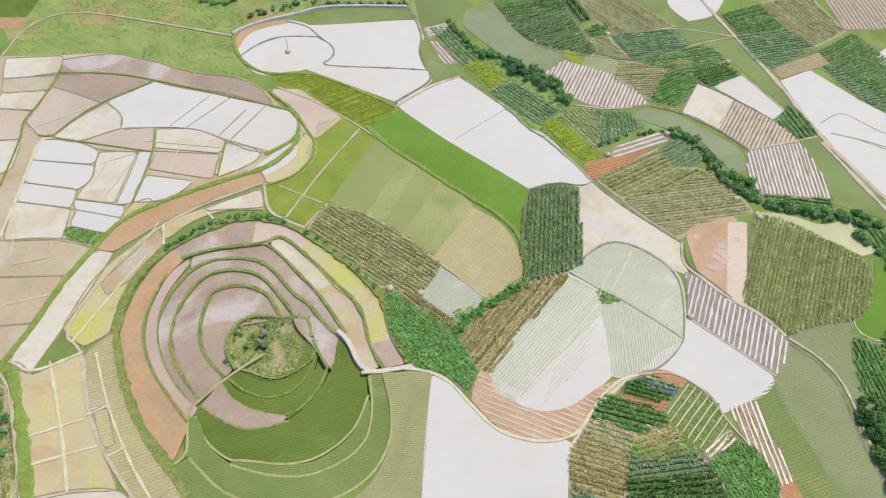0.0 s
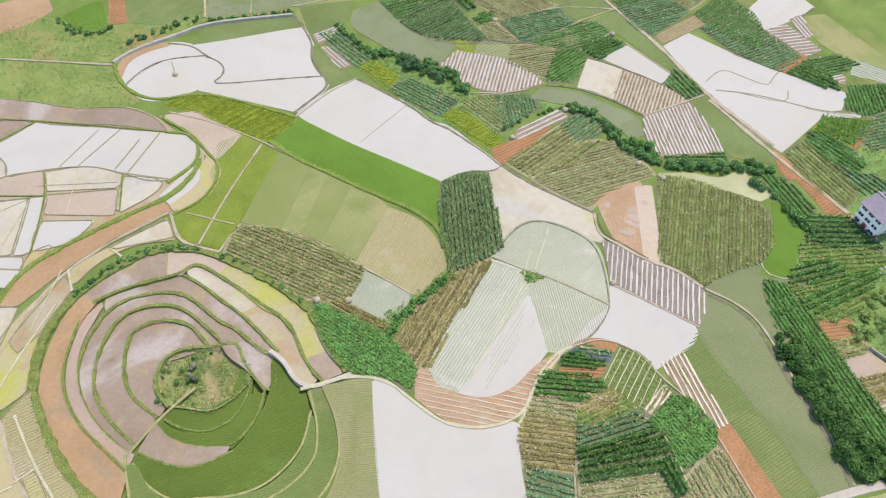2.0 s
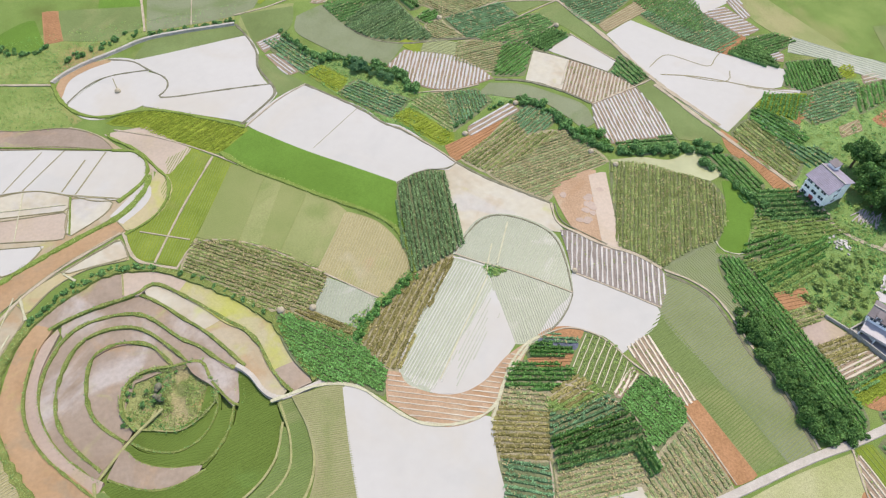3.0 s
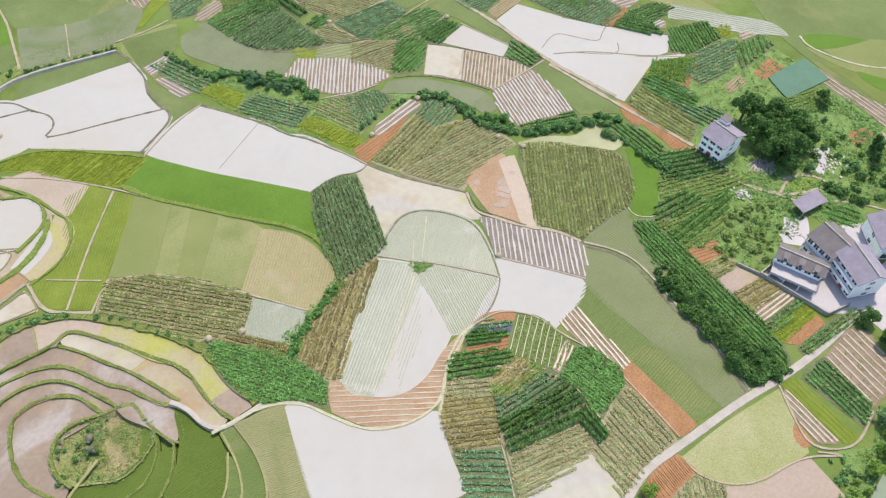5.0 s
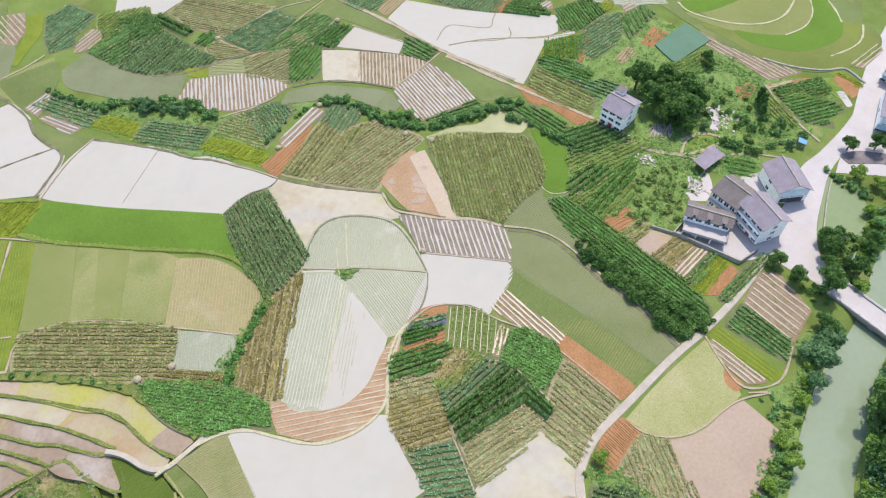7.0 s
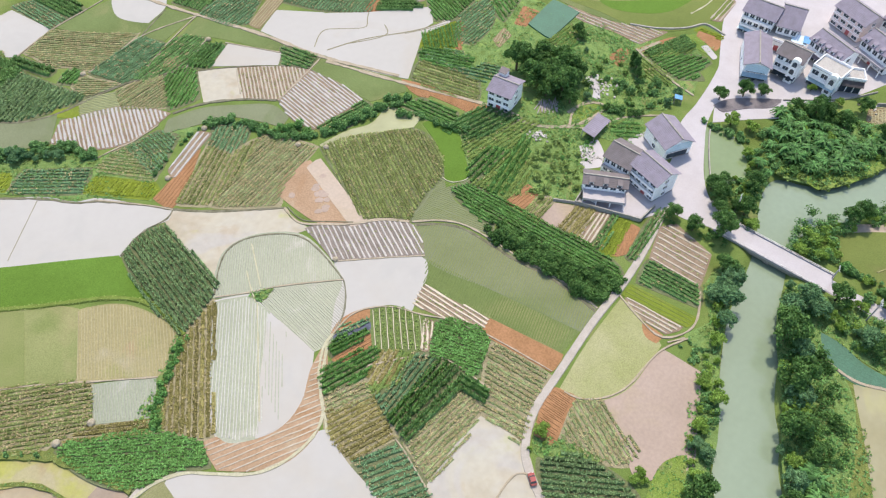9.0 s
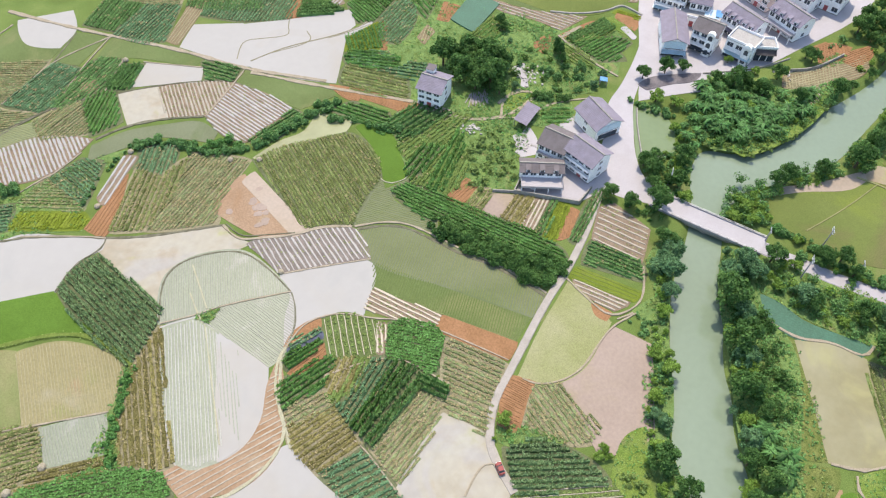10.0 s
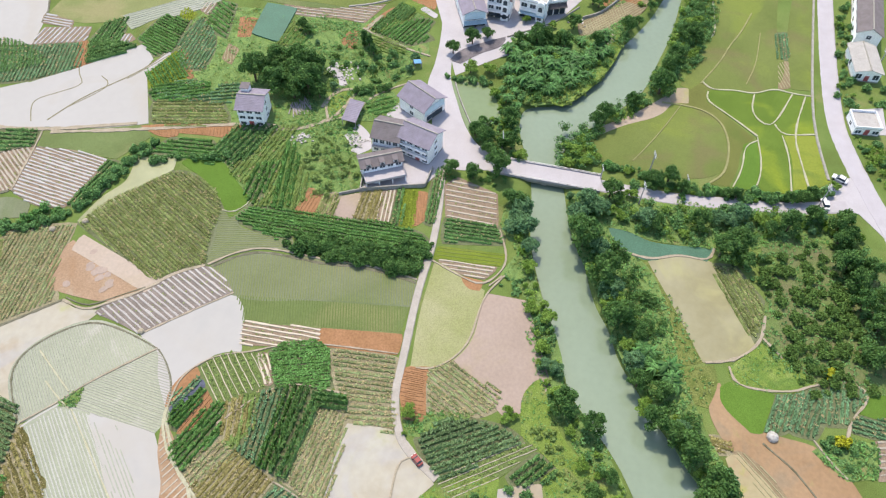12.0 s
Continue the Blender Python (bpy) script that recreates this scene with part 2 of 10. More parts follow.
surface("rice_thin", (0.15, 0.172, 0.068), (0.2, 0.21, 0.095), 0.05, bump=0.2, fine=4.5, mottle=0.18, third=(0.175, 0.195, 0.082), stains=(((0.12, 0.155, 0.05), 0.05, 0.52, 0.7, 26.0), ((0.24, 0.215, 0.115), 0.04, 0.55, 0.7, 27.0)))
surface("asphalt", (0.3396, 0.3241, 0.342), (0.3831, 0.3654, 0.3996), 0.2, bump=0.1, fine=4.0, mottle=0.05)
surface("ditch", (0.08, 0.08, 0.048), (0.176, 0.168, 0.128), 0.5, bump=0.4, fine=3.0)
surface("river", (0.1678, 0.2179, 0.152), (0.1932, 0.2498, 0.1834), 0.02, rough=0.12, bump=0.03, fine=0.6, mottle=0.03)
surface("pond", (0.14, 0.1878, 0.087), (0.164, 0.2202, 0.108), 0.04, rough=0.12, bump=0.02, fine=0.6, mottle=0.03)
surface("pond_yellow", (0.22, 0.229, 0.118), (0.28, 0.291, 0.162), 0.05, rough=0.2, bump=0.02, fine=0.6, mottle=0.04)
surface("net_teal", (0.03103, 0.1002, 0.06171), (0.03879, 0.1263, 0.08063), 0.2, rough=0.7, bump=0.3, fine=2.0)
surface("leaf_weed", (0.1457, 0.2099, 0.05836), (0.2705, 0.3896, 0.1331), 0.3, rough=0.8, bump=0.0, island=0.2)
surface("leaf_goldgreen", (0.1748, 0.1696, 0.0598), (0.2972, 0.2677, 0.115), 0.4, rough=0.8, bump=0.0, island=0.5)
surface("rice_pale", (0.2139, 0.2297, 0.0972), (0.2738, 0.2739, 0.158), 0.08, bump=0.2, fine=4.5, mottle=0.2, stains=(((0.2511, 0.2325, 0.135), 0.07, 0.52, 0.68, 24.0),))
surface("ridge_gold", (0.1126, 0.1582, 0.0357), (0.1589, 0.1995, 0.0595), 0.3, bump=0.3, fine=3.0)
surface("leaf", (0.06969, 0.1752, 0.05523), (0.1813, 0.3434, 0.1256), 0.5, rough=0.7, bump=0.0, island=0.5)
surface("leaf_bright", (0.08105, 0.1848, 0.04612), (0.1511, 0.3435, 0.1055), 0.4, rough=0.7, bump=0.0, island=0.5)
surface("leaf_olive", (0.1526, 0.1928, 0.0623), (0.2832, 0.3575, 0.142), 0.4, rough=0.8, bump=0.0, island=0.5)
surface("leaf_dry", (0.3257, 0.2822, 0.1507), (0.4885, 0.4234, 0.2565), 0.4, rough=0.8, bump=0.0, island=0.3)
surface("leaf_blue", (0.1006, 0.1907, 0.0875), (0.1874, 0.3562, 0.1993), 0.4, rough=0.8, bump=0.0, island=0.5)
surface("leaf_gold", (0.2208, 0.2957, 0.0288), (0.3091, 0.3763, 0.072), 0.4, rough=0.8, bump=0.0, island=0.2)
surface("leaf_pale", (0.1721, 0.2165, 0.09018), (0.3195, 0.4026, 0.2055), 0.4, rough=0.8, bump=0.0, island=0.5)
surface("leaf_tree", (0.03571, 0.1036, 0.02823), (0.125, 0.2465, 0.07057), 0.35, rough=0.6, bump=0.0, island=0.45)
surface("leaf_tree_light", (0.114, 0.2239, 0.0354), (0.2534, 0.3936, 0.0885), 0.35, rough=0.6, bump=0.0, island=0.4)
surface("leaf_tree_blue", (0.05655, 0.1536, 0.06966), (0.1625, 0.3002, 0.1394), 0.35, rough=0.6, bump=0.0, island=0.4)
surface("leaf_yellow", (0.323, 0.3432, 0.024), (0.456, 0.468, 0.048), 0.35, rough=0.6, bump=0.0, island=0.3)
surface("leaf_banana", (0.05676, 0.1675, 0.04657), (0.1419, 0.2967, 0.09828), 0.3, rough=0.4, bump=0.0, island=0.5)
surface("bark", (0.072, 0.056, 0.04), (0.144, 0.112, 0.08), 2.0, bump=0.5, fine=8.0)
surface("plaster", (0.83, 0.83, 0.82), (0.875, 0.875, 0.875), 0.5, bump=0.05, fine=4.0)
surface("plaster_pink", (0.62, 0.48, 0.45), (0.70, 0.58, 0.55), 0.5, bump=0.05, fine=4.0)
surface("roof_tile", (0.1887, 0.1723, 0.2106), (0.2397, 0.2198, 0.2765), 0.5, bump=0.15, fine=5.0, mottle=0.08)
surface("roof_brown", (0.13, 0.115, 0.118), (0.172, 0.155, 0.165), 0.5, bump=0.15, fine=5.0, mottle=0.08)
surface("roof_deck", (0.312, 0.3, 0.288), (0.372, 0.36, 0.348), 0.4, bump=0.1, fine=3.0)
surface("glass_dark", (0.03, 0.04, 0.05), (0.06, 0.08, 0.10), 0.5, rough=0.08, bump=0.0)
surface("frame_white", (0.804, 0.804, 0.818), (0.836, 0.836, 0.862), 0.5, rough=0.5, bump=0.0)
surface("door_red", (0.32, 0.05, 0.06), (0.42, 0.10, 0.10), 1.0, rough=0.5, bump=0.0)
surface("stone", (0.224, 0.216, 0.192), (0.336, 0.32, 0.296), 0.8, bump=0.5, fine=4.0)
surface("rubble", (0.317, 0.304, 0.279), (0.403, 0.386, 0.381), 0.8, bump=0.6, fine=2.0, island=0.2)
surface("blue_sheet", (0.05, 0.20, 0.45), (0.10, 0.30, 0.55), 0.6, rough=0.5, bump=0.1)
surface("blue_roof", (0.42, 0.58, 0.66), (0.52, 0.66, 0.74), 0.4, rough=0.4, bump=0.05)
surface("steel", (0.45, 0.46, 0.47), (0.55, 0.56, 0.57), 1.0, rough=0.4, metal=0.6, bump=0.0)
surface("car_white", (0.72, 0.72, 0.73), (0.76, 0.76, 0.77), 1.0, rough=0.2, bump=0.0)
surface("car_red", (0.2, 0.01, 0.015), (0.23, 0.014, 0.018), 1.0, rough=0.55, bump=0.0)
surface("car_dark", (0.05, 0.05, 0.06), (0.08, 0.08, 0.09), 1.0, rough=0.25, bump=0.0)
surface("rubber", (0.02, 0.02, 0.02), (0.035, 0.035, 0.035), 2.0, rough=0.8, bump=0.0)
surface("timber", (0.256, 0.224, 0.24), (0.384, 0.352, 0.368), 1.0, bump=0.3, fine=4.0, island=0.3)

# ---- plan geometry ----


def linked(name, verts, faces, material, parent=None, label="", kind=""):
    """One mesh object from vertices and faces."""
    me = bpy.data.meshes.new(name)
    me.from_pydata([tuple(map(float, v)) for v in verts], [], faces)
    me.materials.append(MATS[material])
    ob = new(name, me)
    ob.parent = parent
    return tagged(ob, label, "", "", kind)


def part(name, bm, material, parent, label=""):
    """A bmesh as one mesh object under a thing or under a part."""
    me = bpy.data.meshes.new(name)
    bm.to_mesh(me)
    bm.free()
    me.materials.append(MATS[material])
    ob = new(name, me)
    ob.parent = parent
    return tagged(ob, label)


def rounded(corners, steps=5, keep=0.72):
    """Closed outline that bends smoothly through its corners, but keeps the sharp ones. keep: cosine of the turn past which a corner stays."""
    p = np.array(corners, float)
    n = len(p)
    back, ahead = p - np.roll(p, 1, axis=0), np.roll(p, -1, axis=0) - p
    lb, la = np.hypot(*back.T), np.hypot(*ahead.T)
    cosine = (back * ahead).sum(axis=1) / (lb * la + 1e-9)
    along = back / (lb[:, None] + 1e-9) + ahead / (la[:, None] + 1e-9)
    along /= np.hypot(*along.T)[:, None] + 1e-9
    out = []
    for i in range(n):
        j = (i + 1) % n
        d = p[j] - p[i]
        size = np.hypot(*d)
        t0 = along[i] * size if cosine[i] > keep else d
        t1 = along[j] * size if cosine[j] > keep else d
        for k in range(steps):
            u = k / steps
            out.append((2 * u**3 - 3 * u**2 + 1) * p[i] + (u**3 - 2 * u**2 + u) * t0 + (3 * u**2 - 2 * u**3) * p[j] + (u**3 - u**2) * t1)
    return np.array(out)


def eased(points, times=2):
    """Open line with its bends cut round."""
    p = np.array(points, float)
    for _ in range(times):
        a, b = p[:-1], p[1:]
        mid = np.stack([a * 0.75 + b * 0.25, a * 0.25 + b * 0.75], 1).reshape(-1, 2)
        p = np.vstack([p[:1], mid[1:-1], p[-1:]]) if len(p) > 2 else p
    return p


def resampled(p, step):
    seg = np.hypot(*np.diff(p, axis=0).T)
    s = np.concatenate([[0], np.cumsum(seg)])
    n = max(2, int(s[-1] / step) + 1)
    u = np.linspace(0, s[-1], n)
    return np.stack([np.interp(u, s, p[:, 0]), np.interp(u, s, p[:, 1])], 1)


def inside(p, poly):
    """Which of the points lie in the outline."""
    x, y = p[:, 0], p[:, 1]
    hit = np.zeros(len(p), bool)
    for (x0, y0), (x1, y1) in zip(poly, np.roll(poly, -1, axis=0)):
        cross = (y0 > y) != (y1 > y)
        hit ^= cross & (x < (x1 - x0) * (y - y0) / (y1 - y0 + 1e-12) + x0)
    return hit


def slab(name, outline, top, thick, material, parent=None, label="", kind=""):
    """A flat sheet of earth or water with an upright edge."""
    n = len(outline)
    bm = bmesh.new()
    high = [bm.verts.new((x, y, top)) for x, y in outline]
    low = [bm.verts.new((x, y, top - thick)) for x, y in outline]
    face = bm.faces.new(high)
    face.normal_update()
    for i in range(n):
        bm.faces.new((high[i], low[i], low[(i + 1) % n], high[(i + 1) % n]))
    bmesh.ops.triangulate(bm, faces=[face])
    bmesh.ops.recalc_face_normals(bm, faces=bm.faces)
    me = bpy.data.meshes.new(name)
    bm.to_mesh(me)
    bm.free()
    me.materials.append(MATS[material])
    ob = new(name, me)
    ob.parent = parent
    return tagged(ob, label, "", "", kind)


def strip_mesh(line, width, height, z, shoulder=0.6, wobble=0.08, rng=None, drop=0.1):
    """Vertices and faces of a bank along a line, with sloping sides and worn edges."""
    p = np.asarray(line, float)
    d = np.gradient(p, axis=0)
    d /= np.hypot(d[:, 0], d[:, 1])[:, None] + 1e-9
    side = np.stack([-d[:, 1], d[:, 0]], 1)
    w = width * 0.5 * (1 + wobble * (rng.standard_normal(len(p)) if rng is not None else 0))
    w = np.broadcast_to(w, (len(p),))[:, None]
    rows = [p + side * w, p + side * w * shoulder, p - side * w * shoulder, p - side * w]
    heights = (z - drop, z + height, z + height, z - drop)
    verts = np.stack([np.column_stack([r, np.full(len(p), h)]) for r, h in zip(rows, heights)], 1).reshape(-1, 3)
    faces = []
    for i in range(len(p) - 1):
        a, b = i * 4, i * 4 + 4
        faces += [(a + k, a + k + 1, b + k + 1, b + k) for k in range(3)]
    e = (len(p) - 1) * 4
    faces += [(0, 1, 2, 3), (e + 3, e + 2, e + 1, e)]
    return verts, [f[::-1] for f in faces]


def crossings(outline, angle, spacing, rng=None, jitter=0.0):
    """Rows laid over an outline at an angle: their two ends, cut at the outline."""
    c, s = math.cos(angle), math.sin(angle)
    u = outline @ np.array([c, s])
    v = outline @ np.array([-s, c])
    rows = []
    for level in np.arange(v.min() + spacing * 0.5, v.max(), spacing):
        if rng is not None and jitter:
            level += rng.uniform(-jitter, jitter) * spacing
        cut = []
        for i in range(len(u)):
            j = (i + 1) % len(u)
            if (v[i] > level) != (v[j] > level):
                cut.append(u[i] + (u[j] - u[i]) * (level - v[i]) / (v[j] - v[i]))
        cut.sort()
        for a, b in zip(cut[::2], cut[1::2]):
            a, b = a + 0.5, b - 0.5
            if b - a > spacing:
                rows.append(((a * c - level * s, a * s + level * c), (b * c - level * s, b * s + level * c)))
    return rows


def leaf_cloud(points, size, rise, leaves, rng, droop=0.5):
    """Tufts: from each point some narrow leaves that arch outward. Returns vertices and faces."""
    n = len(points)
    pts = np.repeat(points, leaves, axis=0)
    m = n * leaves
    turn = rng.uniform(0, 2 * np.pi, m)
    k = np.repeat(rng.uniform(0.7, 1.25, n), leaves)
    reach, up = size * k * rng.uniform(0.7, 1.2, m), rise * k * rng.uniform(0.7, 1.1, m)
    out = np.stack([np.cos(turn), np.sin(turn), np.zeros(m)], 1)
    side = np.stack([-np.sin(turn), np.cos(turn), np.zeros(m)], 1)
    wide = (reach * 0.32)[:, None]
    base = pts
    mid = pts + out * (reach * 0.55)[:, None] + np.array([0, 0, 1]) * up[:, None]
    tip = pts + out * reach[:, None] + np.array([0, 0, 1]) * (up * (1 - droop))[:, None]
    verts = np.stack([base, mid + side * wide, tip, mid - side * wide], 1).reshape(-1, 3)
    idx = np.arange(m) * 4
    faces = np.stack([idx, idx + 1, idx + 2, idx + 3], 1)
    return verts, faces


def quads(name, verts, faces, material, parent=None, label="", kind=""):
    """A large mesh of four-cornered faces, filled at one go."""
    me = bpy.data.meshes.new(name)
    me.vertices.add(len(verts))
    me.vertices.foreach_set("co", np.ascontiguousarray(verts, np.float32).ravel())
    me.loops.add(faces.size)
    me.loops.foreach_set("vertex_index", np.ascontiguousarray(faces, np.int32).ravel())
    me.polygons.add(len(faces))
    me.polygons.foreach_set("loop_start", np.arange(0, faces.size, 4, dtype=np.int32))
    me.update(calc_edges=True)
    me.materials.append(MATS[material])
    ob = new(name, me)
    ob.parent = parent
    return tagged(ob, label, "", "", kind)


# Each kind of field: ground material, label, and what stands on it in rows.
# rows: (piece, material, width or size, height, spacing across, spacing along)
KINDS = {
    "flood": ("flood", "flooded rice paddy, sky reflection painted into its pale silty water", None),
    "flood_beige": ("flood_beige", "flooded paddy with shallow silty beige water", None),
    "mud_mauve": ("mud_mauve", "freshly puddled paddy of wet mauve-grey mud", None),
    "mud_pink": ("mud_pink", "drained paddy of smooth pinkish mud", None),
    "mud_orange": ("mud_orange", "terrace plot of bare orange-brown mud", None),
    "pale_yellow": ("pale_yellow", "shallow paddy with pale yellowish mud", None),
    "lime": ("lime", "wet paddy tinted lime yellow by algae", None),
    "mossy": ("mossy", "wet paddy of grey-beige mud with moss", None),
    "rice": ("rice", "smooth field of fresh green rice", None),
    "rice_dark": ("rice_dark", "deep green rice field with faint rows", ("ridge", "rice_dark", 0.3, 0.05, 0.6, 0)),
    "rice_olive": ("rice_water", "wet olive green field of young rice in fine rows", ("ridge", "rice_band", 0.3, 0.05, 0.7, 0)),
    "rice_brown": ("rice_brown", "olive brown field of ripening rice", None),
    "rice_combed": ("rice_mid", "green terrace of young rice combed in fine rows", ("ridge", "rice_olive", 0.22, 0.06, 0.55, 0)),
    "rice_fresh": ("rice_olive", "olive green field of denser young rice in fine rows", ("ridge", "rice_mid", 0.3, 0.08, 0.7, 0)),
    "rice_flush": ("rice_flush", "deep green rice paddy flushed with yellow-green", None),
    "rice_lemon": ("rice_lemon", "lemon green ripening rice paddy", None),
    "rice_moss": ("rice_moss", "smooth moss green rice field", None),
    "rice_faded": ("rice_faded", "faded olive field of thin rice in faint rows", ("ridge", "rice_thin", 0.2, 0.05, 0.5, 0)),
    "grass": ("bank_grass", "rough yellow-green grass on the river bank", ("scatter", "leaf_weed", 0.35, 0.25, 1.5, 0)),
    "earth_pale": ("soil_salmon", "bare smoothed field of pale salmon earth", None),
    "rice_band": ("rice_band", "strip of denser green rice", None),
    "rice_young": ("rice_gold", "smooth lime green young rice paddy", None),
    "pond_mud": ("pond_mud", "shallow fish pond of brownish silty water", None),
    "film_bright": ("film_field", "field under bright fine rows of plastic film", ("ridge", "film_clear", 0.36, 0.1, 0.8, 0)),
    "orchard": ("orchard_ground", "orchard slope of reddish earth and weeds", ("scatter", "leaf", 0.5, 0.4, 0.8, 0)),
    "rice_plain": ("rice_olive", "smooth olive green young rice field", None),
    "rice_gold": ("rice_gold", "yellow-green rice field in fine rows", ("ridge", "ridge_gold", 0.3, 0.06, 0.7, 0)),
    "rice_pale": ("rice_pale", "half-moon field of pale yellow-green rice", None),
    "stubble": ("stubble", "beige stubble field combed in fine pale rows", ("ridge", "ridge_tan", 0.3, 0.1, 0.75, 0)),
    "stubble_green": ("stubble_green", "pale green field combed in fine rows", ("ridge", "ridge_pale", 0.3, 0.1, 0.75, 0)),
    "corn": ("soil_tan", "brownish green maize field in close rows", ("tuft", "leaf_olive", 0.32, 0.42, 1.05, 0.3)),
    "corn_dark": ("soil_green", "dense dark green maize field in rows", ("tuft", "leaf_corn", 0.42, 0.95, 1.4, 0.36)),
    "corn_dry": ("soil_tan", "ripening golden brown maize strip in rows", ("tuft", "leaf_goldgreen", 0.34, 0.4, 1.3, 0.34)),
    "veg": ("soil_green", "vegetable plot of leafy green crops in rows", ("tuft", "leaf_bright", 0.42, 0.7, 1.2, 0.45)),
    "veg_dark": ("soil_green", "vegetable plot of dark green crops in rows", ("tuft", "leaf", 0.42, 0.7, 1.2, 0.45)),
    "veg_blue": ("soil_green", "plot of bluish green cabbages in rows", ("tuft", "leaf_blue", 0.42, 0.5, 1.2, 0.5)),
    "veg_grey": ("soil_tan", "plot of grey-green bean plants in rows", ("tuft", "leaf_pale", 0.32, 0.36, 1.05, 0.32)),
    "veg_gold": ("rice_gold", "small plot of yellow-flowering crop", ("tuft", "leaf_gold", 0.5, 0.4, 0.9, 0.7)),
    "maize": ("soil_green", "plot of tall fresh green maize in close rows", ("tuft", "leaf", 0.45, 1.15, 1.4, 0.38)),
    "greens": ("weeds", "plot of bright green vegetables in close rows", ("tuft", "leaf_weed", 0.42, 0.6, 1.2, 0.42)),
    "seedbed": ("film_dark", "seedbed covered by dark bluish plastic film", None),
    "rice_wet": ("rice_water", "pale grey-green wet field of thin young rice", None),
    "corn_green": ("soil_green", "round field of green maize in close rows", ("tuft", "leaf_olive", 0.32, 0.42, 1.05, 0.3)),
    "earth": ("soil_red", "bare smoothed field of orange earth", None),
    "mustard": ("rice_gold", "plot of yellow-green leafy crop in lumpy rows", ("tuft", "leaf_lime", 0.4, 0.25, 1.1, 0.42)),
    "mud_tan": ("mud_tan", "drained paddy of smooth mauve-brown mud", None),
    "rice_thin": ("rice_thin", "pale yellow-green field of thin rice", None),
    "thick": ("soil_green", "dense lush bean field with bright green leaves", ("tuft", "leaf_bright", 0.5, 0.5, 0.8, 0.5)),
    "mulch": ("soil_pale", "bare field under parallel strips of white plastic film", ("strip", "film_white", 0.75, 0.15, 1.6, 0)),
    "mulch_wide": ("soil_grey", "field of wide white film strips over dark soil", ("strip", "film_grey", 0.6, 0.15, 2.4, 0)),
    "mulch_dull": ("soil_pale", "ridged field under dull whitish plastic film strips", ("strip", "film_dull", 0.66, 0.15, 1.45, 0)),
    "mulch_red": ("soil_salmon", "reddish field under narrow cream strips of plastic film", ("strip", "film_dull", 0.42, 0.1, 1.15, 0)),
    "mulch_green": ("rice_olive", "green seedbeds parted by white film strips", ("strip", "film_dull", 0.24, 0.12, 1.7, 0)),
    "film": ("film_field", "pale field under fine rows of clear plastic film", ("ridge", "film_pale", 0.26, 0.1, 0.65, 0)),
    "film_open": ("flood", "wet white field with thinning rows of plastic film", ("ridge", "film_wet", 0.36, 0.04, 0.8, 0)),
    "soil": ("soil", "bare brown garden plot", ("ridge", "ridge_tan", 0.4, 0.12, 1.0, 0)),
    "soil_red": ("soil_red", "bare plot of reddish orange earth", ("ridge", "soil_red", 0.5, 0.12, 1.0, 0)),
    "net": ("net_teal", "plot covered by a smooth teal green shade net", None),
    "pond": ("pond", "small pond of dull green water", None),
    "pond_yellow": ("pond_yellow", "shallow ditch of yellowish green water", None),
    "painted_shade": ("painted_shade", "dark patch of plaza ground with tree shade painted in", None),
    "court": ("concrete", "pale concrete yard", None),
    "weeds": ("weeds", "rough patch of tall green weeds", ("scatter", "leaf_weed", 0.5, 0.4, 2.6, 0)),
    "weeds_olive": ("terrace_grass", "rough strip of olive green weeds", ("scatter", "leaf_olive", 0.5, 0.4, 2.4, 0)),
    "turf": ("turf", "rough grazed grass with bare brown spots", ("scatter", "leaf_weed", 0.3, 0.2, 1.6, 0)),
    "weeds_dark": ("weeds", "rough patch of dark green weeds and low shrubs", ("scatter", "leaf", 0.6, 0.5, 2.4, 0)),
}
# share of withered plants in a crop
DRY = {"corn_green": 0.14, "veg_grey": 0.42, "corn": 0.32, "greens": 0.03, "corn_dry": 0.14, "veg_blue": 0.08, "veg_dark": 0.05}
# young plants between strips of film: leaf, distance, size
SPROUTS = {"mulch_green": ("leaf_weed", 0.3, 0.4), "mulch_dull": ("leaf_olive", 1.1, 0.3), "mulch": ("leaf_olive", 2.4, 0.3), "mulch_wide": ("leaf_olive", 3.0, 0.3)}
# rows that break off before the edge, by up to this share of their length
RAGGED = {"film_open": 0.42, "film_bright": 0.02}
# how much of the ground the rows of a crop cover
COVER = {"corn": 0.8, "corn_green": 0.82, "corn_dry": 0.84, "veg_grey": 0.66, "corn_dark": 0.66, "maize": 0.66, "veg": 0.62, "veg_dark": 0.62, "mustard": 0.85}
PLOT = np.random.default_rng(7)


